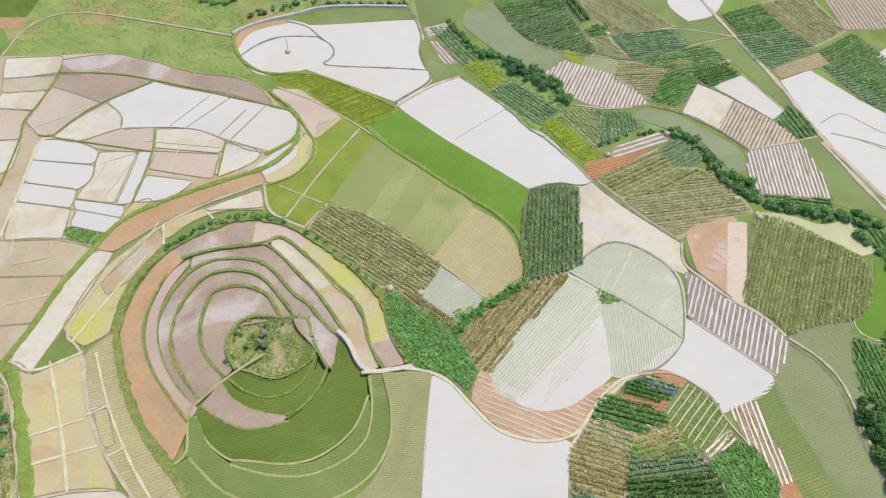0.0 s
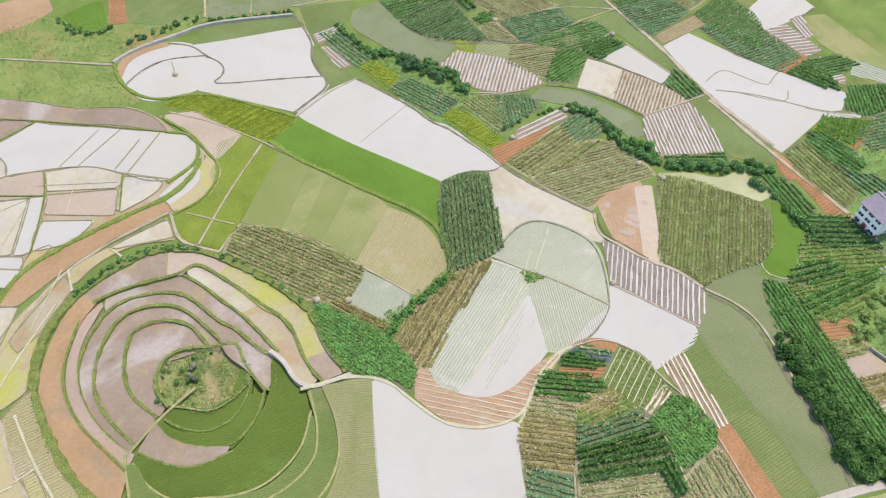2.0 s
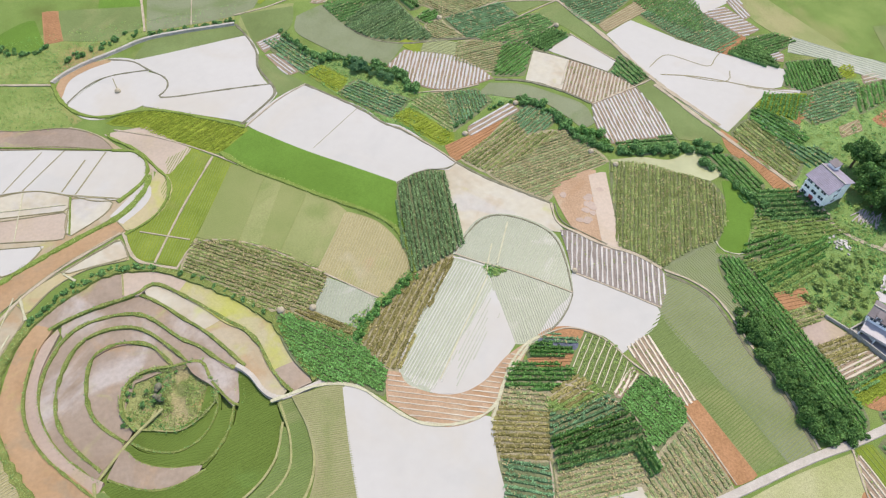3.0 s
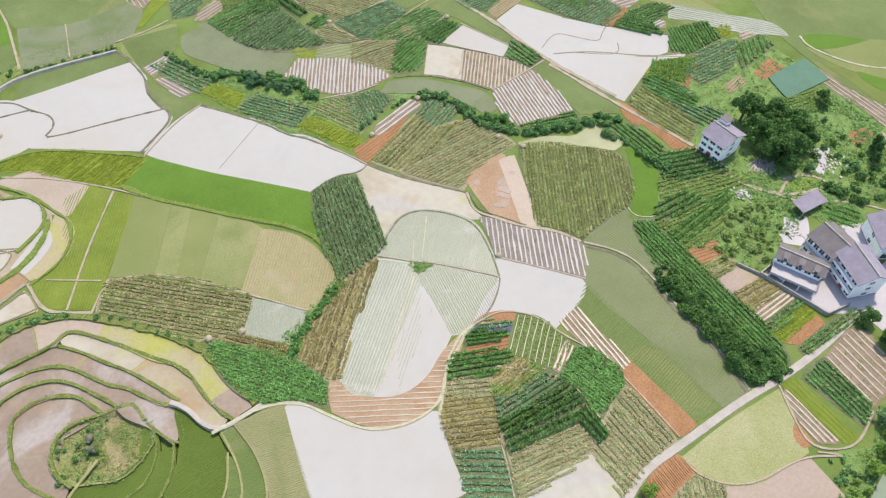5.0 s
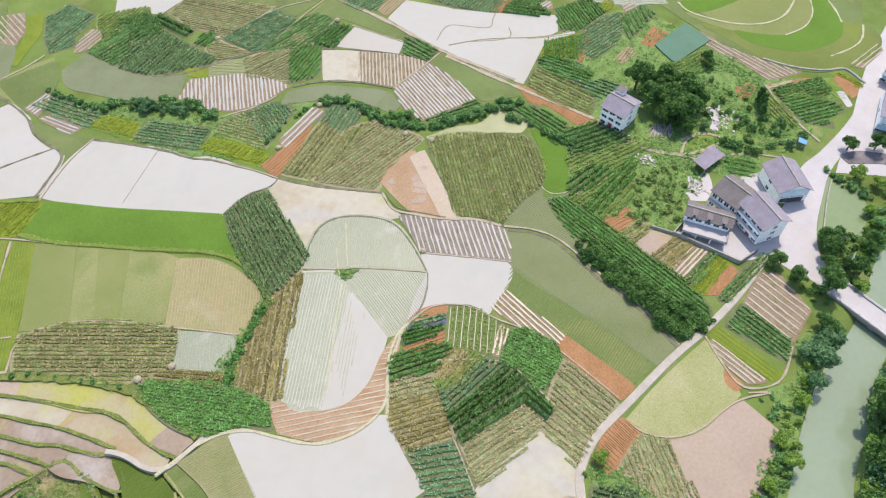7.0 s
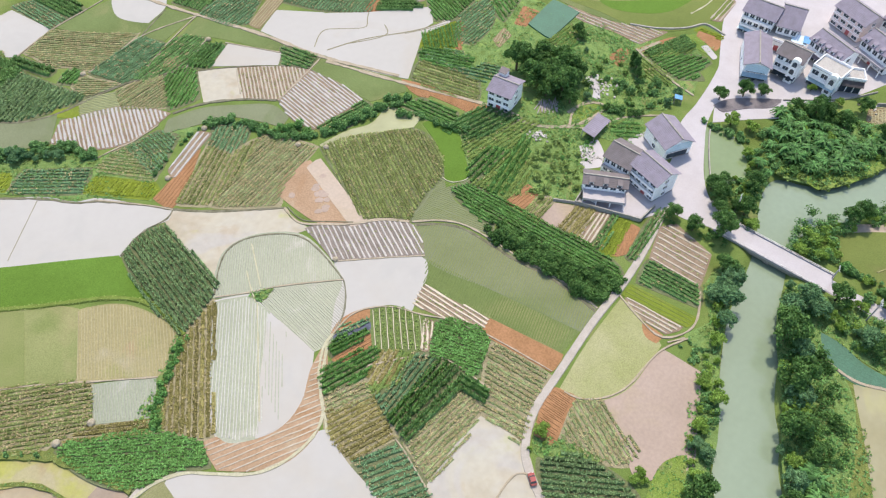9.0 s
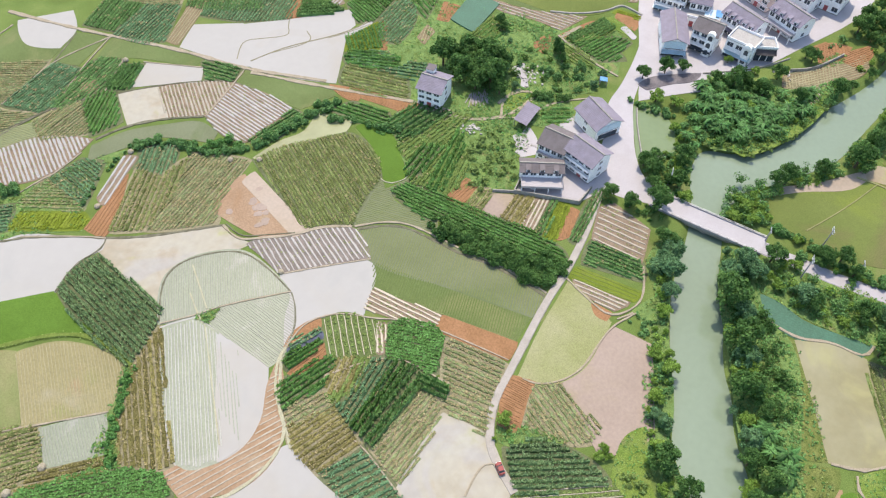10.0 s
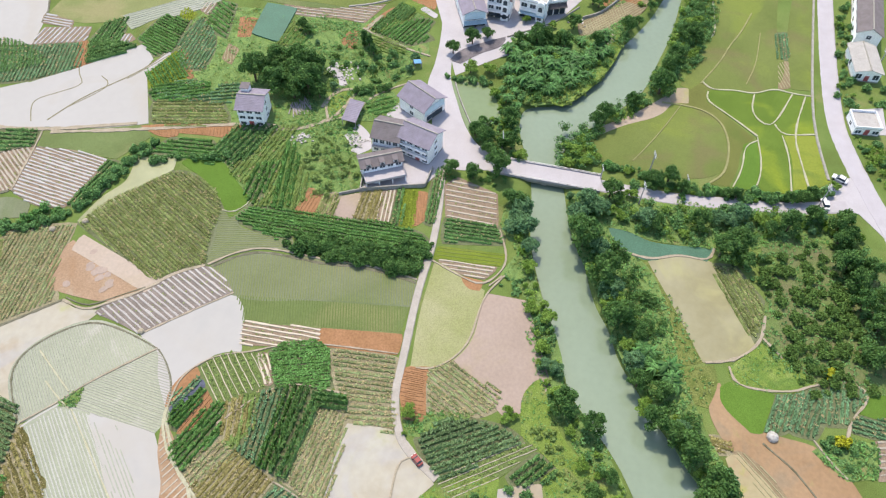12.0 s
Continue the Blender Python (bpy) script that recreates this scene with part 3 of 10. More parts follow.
def plot(kind, corners, rows=None, z=0.0, spacing=0.0, inset=None, label="", rise=1.0, name="field", thick=0.3, edge=""):
    """A field: its earth or water sheet, with its crop, ridges or film laid in rows."""
    ground, text, crop = KINDS[kind]
    outline = rounded(corners)
    if inset is None:
        inset = -0.5
    flow = np.roll(outline, -1, axis=0) - np.roll(outline, 1, axis=0)
    flow /= np.hypot(*flow.T)[:, None] + 1e-9
    area = np.dot(outline[:, 0], np.roll(outline[:, 1], -1)) - np.dot(outline[:, 1], np.roll(outline[:, 0], -1))
    out = np.column_stack([flow[:, 1], -flow[:, 0]]) * np.sign(area)
    planted = crop is not None and crop[0] == "tuft"
    lift = (0.04 if planted else 0.08) + 0.03 * PLOT.random()
    ob = slab(name, outline - out * (min(inset, -1.0) if planted else inset), z + lift, thick, ground)
    outline = outline - out * inset
    tagged(ob, label or text, "water" if kind in ("river", "pond", "pond_yellow") else "yard" if kind == "court" else "field", "", "structure" if kind in ("river", "court") else "")
    if edge:
        line = resampled(np.vstack([outline, outline[:1]]), 2.0)
        v, f = strip_mesh(line, 0.42, 0.14, z + lift, 0.6, 0.2, PLOT, 0.2)
        linked("bund", v, f, edge, ob)
    if not crop:
        return ob
    piece, material, width, height, across, along = crop
    height *= rise
    across = spacing or across
    angle = math.atan2(rows[1], rows[0]) if rows else 0.4
    top = z + lift
    if piece == "scatter":
        area = 0.5 * abs(np.dot(outline[:, 0], np.roll(outline[:, 1], -1)) - np.dot(outline[:, 1], np.roll(outline[:, 0], -1)))
        lo, hi = outline.min(axis=0), outline.max(axis=0)
        n = int(np.prod(hi - lo) * across)
        p = PLOT.uniform(lo, hi, (n, 2))
        p = p[inside(p, outline)]
        if len(p):
            patch = np.array([noise.noise((x * 0.12, y * 0.12, 3.0)) for x, y in p])
            p = p[patch > -0.25 + 0.2 * PLOT.standard_normal(len(p))]
            pts = np.column_stack([p, np.full(len(p), top - 0.05)])
            tone = np.array([noise.noise((x * 0.3, y * 0.3, 8.0)) for x, y in p]) + 0.25 * PLOT.standard_normal(len(p))
            if kind == "rice_pale":
                tone *= 0
            for stuff, pick in ((material, np.abs(tone) <= 0.17), ("leaf_bright", tone > 0.17), ("leaf", tone < -0.17)):
                if pick.any():
                    quads("weed_leaves", *leaf_cloud(pts[pick], width, height, 4, PLOT), stuff, ob, "", "stuff")
        return ob
    lines = crossings(outline, angle, across, PLOT, 0.06 if piece != "tuft" else 0.1)
    if piece == "tuft":
        pts, verts, faces = [], [], []
        for a, b in lines:
            a, b = np.array(a), np.array(b)
            line = resampled(np.array([a, b]), 1.5) + PLOT.normal(0, 0.06, (1, 2))
            v, f = strip_mesh(line, across * COVER.get(kind, 0.56), height * 0.55, top, 0.45, 0.25, PLOT)
            v[:, 2] += np.where(v[:, 2] > top, PLOT.normal(0, height * 0.1, len(v)), 0)
            base = len(verts)
            verts += list(v)
            faces += [tuple(i + base for i in g) for g in f]
            n = max(1, int(np.hypot(*(b - a)) / (along * 0.5)))
            u = (np.arange(n) + 0.5) / n
            q = a + (b - a) * u[:, None] + PLOT.normal(0, 0.25 * COVER.get(kind, 0.56) * across, (n, 2))
            pts.append(q[(PLOT.random(n) > 0.06) & inside(q, outline)])
        if pts:
            pts = np.vstack(pts)
            pts = np.column_stack([pts, np.full(len(pts), top + height * 0.3)])
            linked("planted_rows", verts, faces, material, ob, "", "stuff")
            dry = PLOT.random(len(pts)) < DRY.get(kind, 0.0)
            quads("crop_rows", *leaf_cloud(pts[~dry], width, height * 0.75, 4, PLOT), material, ob, "", "stuff")
            if dry.any():
                quads("dry_leaves", *leaf_cloud(pts[dry], width * 1.1, height * 0.85, 4, PLOT), "leaf_dry", ob, "withered tan leaves", "stuff")
        return ob
    verts, faces = [], []
    for a, b in lines:
        if kind in RAGGED:
            a, b = np.array(a), np.array(b)
            low, high = PLOT.uniform(0, RAGGED[kind], 2)
            a, b = a + (b - a) * low, b - (b - a) * high
        line = resampled(np.array([a, b]), 2.2 if piece == "strip" else 4.0)
        line += PLOT.normal(0, 0.05, line.shape)
        v, f = strip_mesh(line, width, height, top, 0.6, 0.2 if piece == "strip" else 0.12, PLOT)
        if piece == "strip":
            linked("film_strip", v, f, material, ob)
        else:
            base = len(verts)
            verts += list(v)
            faces += [tuple(i + base for i in g) for g in f]
    if kind in SPROUTS and lines:
        stuff, step, size = SPROUTS[kind]
        pts = []
        for a, b in lines:
            a, b = np.array(a), np.array(b)
            n = max(1, int(np.hypot(*(b - a)) / step))
            q = a + (b - a) * PLOT.random((n, 1)) + np.array([-math.sin(angle), math.cos(angle)]) * across * 0.5
            q += PLOT.normal(0, 0.1 * across, (n, 2))
            pts.append(q[inside(q, outline)])
        pts = np.vstack(pts)
        if len(pts):
            quads("seedlings", *leaf_cloud(np.column_stack([pts, np.full(len(pts), top)]), size, size * 0.8, 4, PLOT), stuff, ob, "young green plants", "stuff")
    if verts:
        linked("ridges", verts, faces, material, ob, "", "stuff")
    return ob


WAYS = {
    "terrace": ("terrace_grass", "grassy edge of a terrace", 0.35, "bund"),
    "path": ("path", "narrow trodden earth path between fields", 0.2, "path"),
    "bund": ("bank", "low grassy bund between paddies", 0.35, "bund"),
    "ditch": ("ditch", "dark stone-lined field ditch", 0.12, "ditch"),
    "lane": ("lane_concrete", "narrow pale concrete farm lane", 0.15, "lane"),
    "road": ("asphalt", "pale sunlit village road", 0.12, "road"),
    "verge": ("verge", "dry grassy verge between terraces", 0.2, "verge"),
    "kerb": ("kerb", "thin pale mud bund between paddies", 0.2, "bund"),
    "wall": ("stone", "low grey stone retaining wall", 0.8, "wall"),
    "line": ("mud_edge", "thin dark mud ridge in a flooded paddy", 0.07, "ridge"),
}

GRASSY = {"terrace": ("leaf_olive", "leaf"), "bund": ("leaf_weed", "leaf_olive")}


def way(kind, points, width, z=0.0, rise=1.0, drop=0.1):
    """A path, bund, ditch or lane along a line of the plan."""
    material, text, height, name = WAYS[kind]
    line = resampled(eased(points), 1.6)
    v, f = strip_mesh(line, width, height * rise, z + 0.04 + 0.06 * PLOT.random(), 0.62 if kind in ("bund", "wall") else 0.85, 0.22 if kind in ("bund", "terrace", "path", "ditch", "kerb") else 0.02, PLOT, drop)
    ob = linked(name, v, f, material)
    if kind in GRASSY:
        p = resampled(line, 0.36)
        q = np.repeat(p, 1 + int(width > 1.5), axis=0)
        q = q + PLOT.normal(0, 0.24 * width, q.shape)
        top = np.full(len(q), z + height * rise * 0.7)
        pick = PLOT.random(len(q)) < 0.6
        for stuff, some in zip(GRASSY[kind], (pick, ~pick)):
            quads("grass_tufts", *leaf_cloud(np.column_stack([q, top])[some], 0.27, 0.2, 4, PLOT), stuff, ob, "", "stuff")
    return tagged(ob, text, name, "", "structure")



# ---- ground ----
RIVER_WEST = [(279.5, -11.9), (262.6, -11.0), (245.4, -9.3), (230.0, -6.5), (215.4, -1.5), (205.9, 2.9), (193.2, 7.5), (179.0, 12.5), (173.1, 16.0), (170.1, 25.1), (163.2, 25.5), (155.1, 22.8), (146.7, 18.3), (135.3, 14.6), (120.2, 11.9), (106.6, 6.2), (97.4, 1.5), (89.0, -3.5), (79.2, -6.9), (73.2, -13.1), (67.6, -19.2), (61.4, -24.2), (54.2, -28.6), (47.2, -35.2)]
RIVER_EAST = [(268.1, -17.4), (244.0, -14.8), (222.8, -14.3), (202.6, -11.1), (188.7, -9.4), (174.5, -0.9), (165.8, 4.5), (157.6, 9.2), (149.0, 10.0), (137.2, 5.5), (129.3, 3.2), (117.4, -3.5), (104.3, -8.6), (97.5, -14.1), (90.3, -17.0), (83.1, -23.4), (76.2, -28.6), (71.2, -35.0), (66.2, -38.9), (58.9, -43.1), (51.7, -49.2)]
BOWL_RIM = [(-71.4, 110.7), (-62.7, 118.2), (-52.9, 122.8), (-41.8, 120.0), (-33.5, 114.9), (-23.8, 107.0), (-14.9, 98.2), (-11.5, 88.5), (-7.1, 79.4), (-9.6, 72.1), (-10.5, 58.7), (-16.0, 51.0), (-29.3, 44.5), (-43.0, 43.0), (-51.1, 45.7), (-57.1, 53.2), (-65.3, 61.2), (-71.4, 70.5), (-77.7, 83.6), (-79.1, 93.1), (-76.8, 103.4)]


def edge_distance(p, line):
    """Distance of points to a line of corners."""
    best = np.full(len(p), 1e9)
    for a, b in zip(line[:-1], line[1:]):
        d = b - a
        u = np.clip(((p - a) @ d) / (d @ d + 1e-9), 0, 1)
        best = np.minimum(best, np.hypot(*(p - a - u[:, None] * d).T))
    return best


def build_ground():
    near_x, near_y = np.arange(-330, 431, 2.0), np.arange(-300, 471, 2.0)
    far = np.array([60, 160, 360, 760, 1500, 3000.0])
    xs = np.concatenate([near_x[0] - far[::-1], near_x, near_x[-1] + far])
    ys = np.concatenate([near_y[0] - far[::-1], near_y, near_y[-1] + far])
    gx, gy = np.meshgrid(xs, ys)
    p = np.column_stack([gx.ravel(), gy.ravel()])
    z = np.zeros(len(p))
    river = np.vstack([eased(RIVER_WEST), eased(RIVER_EAST)[::-1]])
    wet = inside(p, river)
    dist = edge_distance(p, np.vstack([river, river[:1]]))
    z = np.where(wet, -1.6 - np.clip(dist, 0, 2), z)
    z = np.where(~wet, -1.5 * np.clip(1 - dist / 3.0, 0, 1), z)
    rim = rounded(BOWL_RIM)
    hole = inside(p, rim)
    rim_dist = edge_distance(p, np.vstack([rim, rim[:1]]))
    z = np.where(hole, -np.clip(rim_dist * 0.7, 0, 0.7) - 0.105 * np.clip(rim_dist - 1, 0, 30), z)
    ny, nx = gx.shape
    idx = np.arange(nx * ny).reshape(ny, nx)
    faces = np.stack([idx[:-1, :-1], idx[:-1, 1:], idx[1:, 1:], idx[1:, :-1]], -1).reshape(-1, 4)
    ob = quads("ground", np.column_stack([p, z]), faces, "meadow")
    return tagged(ob, "broad grassy valley floor of farmland", "ground", "", "structure")


build_ground()
water = slab("river", np.vstack([eased(RIVER_WEST), eased(RIVER_EAST)[::-1]]), -1.6, 0.5, "river")
tagged(water, "calm milky green river between tree-lined banks", "river", "", "structure")

# ---- fields and ways ----

# upper left: grass land, walled paddies
plot("rice_dark", [(-168.0, 223.7), (-144.1, 219.9), (-145.0, 208.0), (-161.2, 207.3)])
plot("mud_orange", [(-159.3, 207.4), (-144.8, 207.3), (-144.6, 201.7), (-157.1, 201.8)])
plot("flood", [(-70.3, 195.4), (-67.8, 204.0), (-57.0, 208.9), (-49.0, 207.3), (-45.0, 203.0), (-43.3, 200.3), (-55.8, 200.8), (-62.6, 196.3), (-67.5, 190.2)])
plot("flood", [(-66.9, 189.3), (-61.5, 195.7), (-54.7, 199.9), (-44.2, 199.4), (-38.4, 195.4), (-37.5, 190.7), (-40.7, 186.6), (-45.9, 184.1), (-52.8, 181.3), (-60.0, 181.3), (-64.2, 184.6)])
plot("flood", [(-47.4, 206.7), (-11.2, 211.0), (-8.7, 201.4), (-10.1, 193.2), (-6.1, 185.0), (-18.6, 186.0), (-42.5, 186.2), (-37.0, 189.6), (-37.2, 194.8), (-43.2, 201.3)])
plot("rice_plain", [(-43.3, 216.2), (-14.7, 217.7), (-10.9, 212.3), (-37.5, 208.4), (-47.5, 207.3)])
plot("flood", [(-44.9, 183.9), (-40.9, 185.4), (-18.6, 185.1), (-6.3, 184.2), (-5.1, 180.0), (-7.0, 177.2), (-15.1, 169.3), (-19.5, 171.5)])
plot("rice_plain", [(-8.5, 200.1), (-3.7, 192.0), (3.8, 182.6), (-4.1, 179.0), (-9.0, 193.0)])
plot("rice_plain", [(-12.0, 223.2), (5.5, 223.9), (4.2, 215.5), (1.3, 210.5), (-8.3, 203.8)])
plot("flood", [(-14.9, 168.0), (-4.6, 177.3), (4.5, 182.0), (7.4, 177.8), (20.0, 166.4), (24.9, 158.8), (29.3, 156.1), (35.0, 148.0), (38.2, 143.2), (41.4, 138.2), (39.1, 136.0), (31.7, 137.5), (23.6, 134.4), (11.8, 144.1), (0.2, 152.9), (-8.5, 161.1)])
plot("rice", [(-23.2, 157.2), (-14.2, 165.4), (0.2, 152.5), (11.8, 143.4), (23.1, 134.4), (21.4, 126.1), (21.9, 117.3), (19.3, 119.5), (16.1, 123.9), (9.2, 129.2), (2.1, 134.8), (-7.8, 143.2), (-16.3, 149.3)], rows=(0.79, -0.62), rise=0.8)
plot("mustard", [(-55.0, 178.2), (-47.3, 181.3), (-38.0, 179.4), (-30.5, 175.6), (-17.5, 167.6), (-15.9, 165.6), (-23.7, 158.6), (-29.0, 160.9), (-40.4, 169.2), (-48.3, 175.7)], rows=(0.84, 0.54))
plot("mud_pink", [(-55.8, 173.3), (-44.5, 173.7), (-32.2, 161.3), (-38.3, 153.1), (-42.0, 155.3), (-47.2, 165.3)])
plot("pale_yellow", [(-41.1, 154.9), (-38.3, 150.0), (-38.7, 143.3), (-42.8, 137.7), (-48.0, 134.7), (-49.3, 136.0), (-46.2, 138.7), (-43.0, 144.3), (-42.5, 150.1)])
plot("flood", [(-53.6, 140.6), (-44.7, 150.7), (-43.2, 147.5), (-44.9, 143.4), (-50.8, 137.6)])
plot("rice_gold", [(-31.3, 159.8), (-27.0, 157.3), (-35.1, 140.1), (-42.6, 123.1), (-47.9, 124.6), (-49.1, 133.2), (-42.7, 136.6), (-37.8, 144.5)], rows=(-0.37, -0.93))
plot("rice_gold", [(-25.2, 156.1), (-20.8, 152.0), (-32.8, 127.9), (-37.2, 119.7), (-41.8, 122.3), (-33.5, 140.2)], rows=(-0.38, -0.92))
plot("rice_thin", [(-20.3, 151.3), (-8.6, 142.8), (2.1, 134.4), (7.5, 127.5), (-2.6, 110.9), (-12.9, 119.1), (-22.5, 124.9), (-31.2, 127.1), (-26.5, 138.2)], rows=(-0.37, -0.93))
plot("stubble", [(7.8, 126.9), (14.8, 121.7), (18.2, 116.0), (20.1, 108.0), (19.8, 104.1), (17.5, 101.2), (11.0, 98.1), (-2.0, 110.0)], rows=(-0.50, -0.87))
plot("film", [(-0.5, 106.3), (10.3, 97.9), (4.7, 90.4), (-4.7, 98.0)], rows=(-0.45, -0.89))
plot("corn", [(-32.9, 126.8), (-22.4, 124.3), (-12.8, 118.5), (-2.0, 109.1), (-0.7, 105.9), (-4.3, 100.2), (-6.7, 98.1), (-13.2, 100.8), (-16.4, 101.1), (-25.6, 109.9), (-35.6, 118.4)], rows=(0.82, -0.57))
plot("corn_dry", [(-12.0, 99.3), (-6.2, 97.5), (4.3, 90.1), (2.7, 87.0), (-4.3, 92.7)], rows=(0.78, -0.63))
plot("thick", [(-14.1, 97.9), (-11.6, 98.3), (-1.5, 90.7), (2.7, 86.7), (7.4, 79.8), (8.8, 76.6), (6.7, 72.2), (1.7, 76.2), (-5.8, 78.7), (-10.0, 83.9), (-12.5, 90.1)], rows=(0.74, -0.67))
plot("corn_dark", [(25.0, 134.3), (31.6, 136.2), (37.4, 134.5), (36.8, 121.6), (35.5, 108.4), (26.3, 104.2), (21.1, 103.0), (21.0, 113.5), (22.4, 127.1)], rows=(-0.10, -1.00), spacing=1.2)
plot("flood_beige", [(38.1, 135.3), (41.8, 137.4), (49.1, 129.2), (63.2, 116.6), (61.8, 112.9), (63.0, 106.7), (60.6, 107.7), (54.4, 113.0), (48.6, 116.2), (41.6, 115.2), (35.9, 109.5)], label='pale drained paddy of dry beige mud')
plot("film", [(32.9, 106.4), (38.3, 112.5), (43.1, 115.8), (48.8, 115.8), (55.7, 111.8), (60.3, 105.9), (60.4, 97.0), (58.6, 87.8), (46.4, 97.6), (39.4, 101.5)], rows=(-0.67, -0.75), spacing=0.6)
plot("film", [(40.1, 97.3), (45.5, 97.8), (58.0, 87.0), (56.8, 84.9), (50.4, 78.8), (45.1, 76.6), (40.4, 77.0), (40.3, 86.8)], rows=(-0.02, -1.00), spacing=0.6)
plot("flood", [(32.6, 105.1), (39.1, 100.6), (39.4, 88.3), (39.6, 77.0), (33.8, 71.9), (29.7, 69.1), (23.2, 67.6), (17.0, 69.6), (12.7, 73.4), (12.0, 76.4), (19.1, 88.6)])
plot("film_bright", [(32.3, 104.7), (38.7, 100.4), (39.3, 93.1), (34.8, 88.2), (26.7, 80.3), (21.0, 72.9), (17.6, 69.8), (13.0, 73.4), (12.2, 76.4), (19.1, 88.2)], rows=(-0.64, -0.77), z=0.04, spacing=0.75)
plot("film_open", [(39.0, 92.8), (39.4, 86.8), (33.4, 80.5), (26.8, 73.1), (22.0, 68.5), (17.7, 69.8), (21.0, 72.6), (27.4, 80.3), (34.9, 87.9)], rows=(-0.64, -0.77), z=0.04, spacing=0.75)
plot("weeds", [(39.6, 100.6), (44.7, 98.1), (40.1, 97.1)], spacing=4.0)
plot("corn_dry", [(20.6, 101.6), (31.5, 105.5), (32.4, 104.8), (19.1, 88.4), (11.7, 77.0), (9.1, 78.4), (4.7, 85.8), (11.3, 94.8)], rows=(-0.59, -0.81), spacing=1.35)
plot("weeds", [(-0.1, 90.4), (11.0, 97.6), (20.1, 103.5), (20.8, 101.7), (10.3, 94.8), (4.3, 86.1)], spacing=3.2)
plot("mulch_red", [(8.8, 76.9), (11.4, 75.8), (12.4, 73.0), (16.9, 69.2), (23.2, 67.2), (29.9, 68.7), (36.9, 73.6), (42.6, 76.1), (39.7, 72.3), (33.0, 67.4), (32.3, 64.4), (27.5, 61.5), (19.1, 61.0), (13.2, 64.3), (7.7, 70.1)], rows=(0.93, -0.37), spacing=1.3)
plot("flood", [(-1.4, 75.5), (1.2, 75.3), (7.0, 68.7), (12.9, 62.4), (20.3, 60.4), (27.7, 60.6), (29.4, 59.5), (27.4, 53.4), (26.6, 41.8), (-2.8, 41.1), (-2.5, 60.2)])
plot("rice_faded", [(-13.5, 76.3), (-1.7, 77.1), (-2.0, 62.8), (-2.8, 41.1), (-19.4, 38.6), (-20.1, 44.7), (-13.6, 51.3), (-10.4, 60.0), (-11.1, 68.0)], rows=(1.00, -0.06), inset=0.0)

# upper middle: striped and planted fields along the stream
plot("rice_wet", [(6.7, 217.9), (15.2, 222.3), (21.7, 208.8), (28.0, 200.0), (38.9, 194.8), (31.2, 185.2), (20.1, 192.0), (10.9, 202.1), (5.5, 210.1)])
plot("maize", [(28.8, 232.8), (39.5, 231.8), (41.9, 223.3), (38.9, 219.3), (34.0, 220.8), (31.0, 229.7)], rows=(0.96, -0.27), spacing=1.2)
plot("veg_grey", [(58.0, 234.1), (65.4, 224.5), (77.9, 211.7), (65.8, 207.5), (56.3, 205.8), (55.0, 209.9), (52.8, 213.0), (49.7, 216.2), (47.8, 225.4), (46.6, 228.7)], rows=(0.62, -0.79), spacing=0.95)
plot("maize", [(40.6, 228.7), (43.9, 228.5), (48.9, 213.7), (45.9, 212.9)], rows=(0.37, -0.93), spacing=2.0, rise=1.3)
plot("veg", [(46.8, 207.4), (51.4, 210.4), (54.1, 210.0), (54.2, 206.8), (49.8, 203.5)], rows=(0.94, 0.34))
plot("veg_grey", [(49.0, 202.8), (51.2, 203.9), (54.2, 204.4), (54.8, 201.9), (59.8, 193.3), (49.5, 195.1)], rows=(0.70, -0.72), spacing=0.95)
plot("maize", [(63.0, 254.4), (71.9, 255.0), (72.3, 236.4), (66.2, 236.2)], rows=(0.18, -0.98), spacing=1.6)
plot("veg_blue", [(55.9, 255.9), (62.4, 254.0), (65.4, 235.6), (58.7, 234.7)], rows=(0.13, -0.99))
plot("flood", [(40.7, 258.4), (50.1, 253.4), (54.3, 253.7), (58.1, 235.0), (43.4, 229.4), (40.2, 233.2), (31.0, 237.6)])
plot("rice_plain", [(60.4, 234.0), (82.0, 235.1), (78.7, 228.9), (78.1, 223.2), (82.8, 214.3), (78.3, 212.3), (72.3, 218.3), (66.0, 225.6)])
plot("flood", [(84.1, 237.8), (98.6, 228.0), (92.1, 218.2), (83.6, 214.8), (81.0, 218.4), (78.6, 224.4), (79.9, 230.1)])
plot("rice_plain", [(83.8, 213.7), (91.6, 216.8), (95.9, 206.9), (81.8, 202.6), (78.2, 210.5)])
plot("veg_blue", [(56.1, 204.8), (66.4, 206.8), (77.6, 209.5), (80.8, 201.0), (72.0, 196.7), (64.6, 192.3), (60.3, 193.5)], rows=(0.99, 0.17), spacing=0.95)
plot("veg_grey", [(56.7, 190.8), (62.0, 190.7), (71.6, 187.8), (64.2, 173.8), (53.6, 182.5)], rows=(0.99, 0.12))
plot("veg", [(72.1, 187.3), (79.0, 185.5), (80.1, 182.4), (72.8, 170.5), (63.9, 172.4)], rows=(0.85, 0.52))
plot("maize", [(79.4, 185.8), (89.8, 191.0), (94.5, 186.2), (84.0, 180.3)], rows=(0.95, 0.32))
plot("mulch", [(38.6, 191.2), (55.8, 182.8), (63.0, 171.0), (47.7, 169.1), (37.6, 175.1), (31.9, 184.7)], rows=(0.38, 0.92), spacing=1.2)
plot("stubble_green", [(45.4, 193.0), (49.8, 194.8), (56.7, 190.8), (53.2, 182.2), (43.2, 188.5)], rows=(0.85, -0.53))
plot("rice_young", [(39.9, 196.5), (45.1, 193.4), (43.0, 188.7), (37.5, 195.4)])
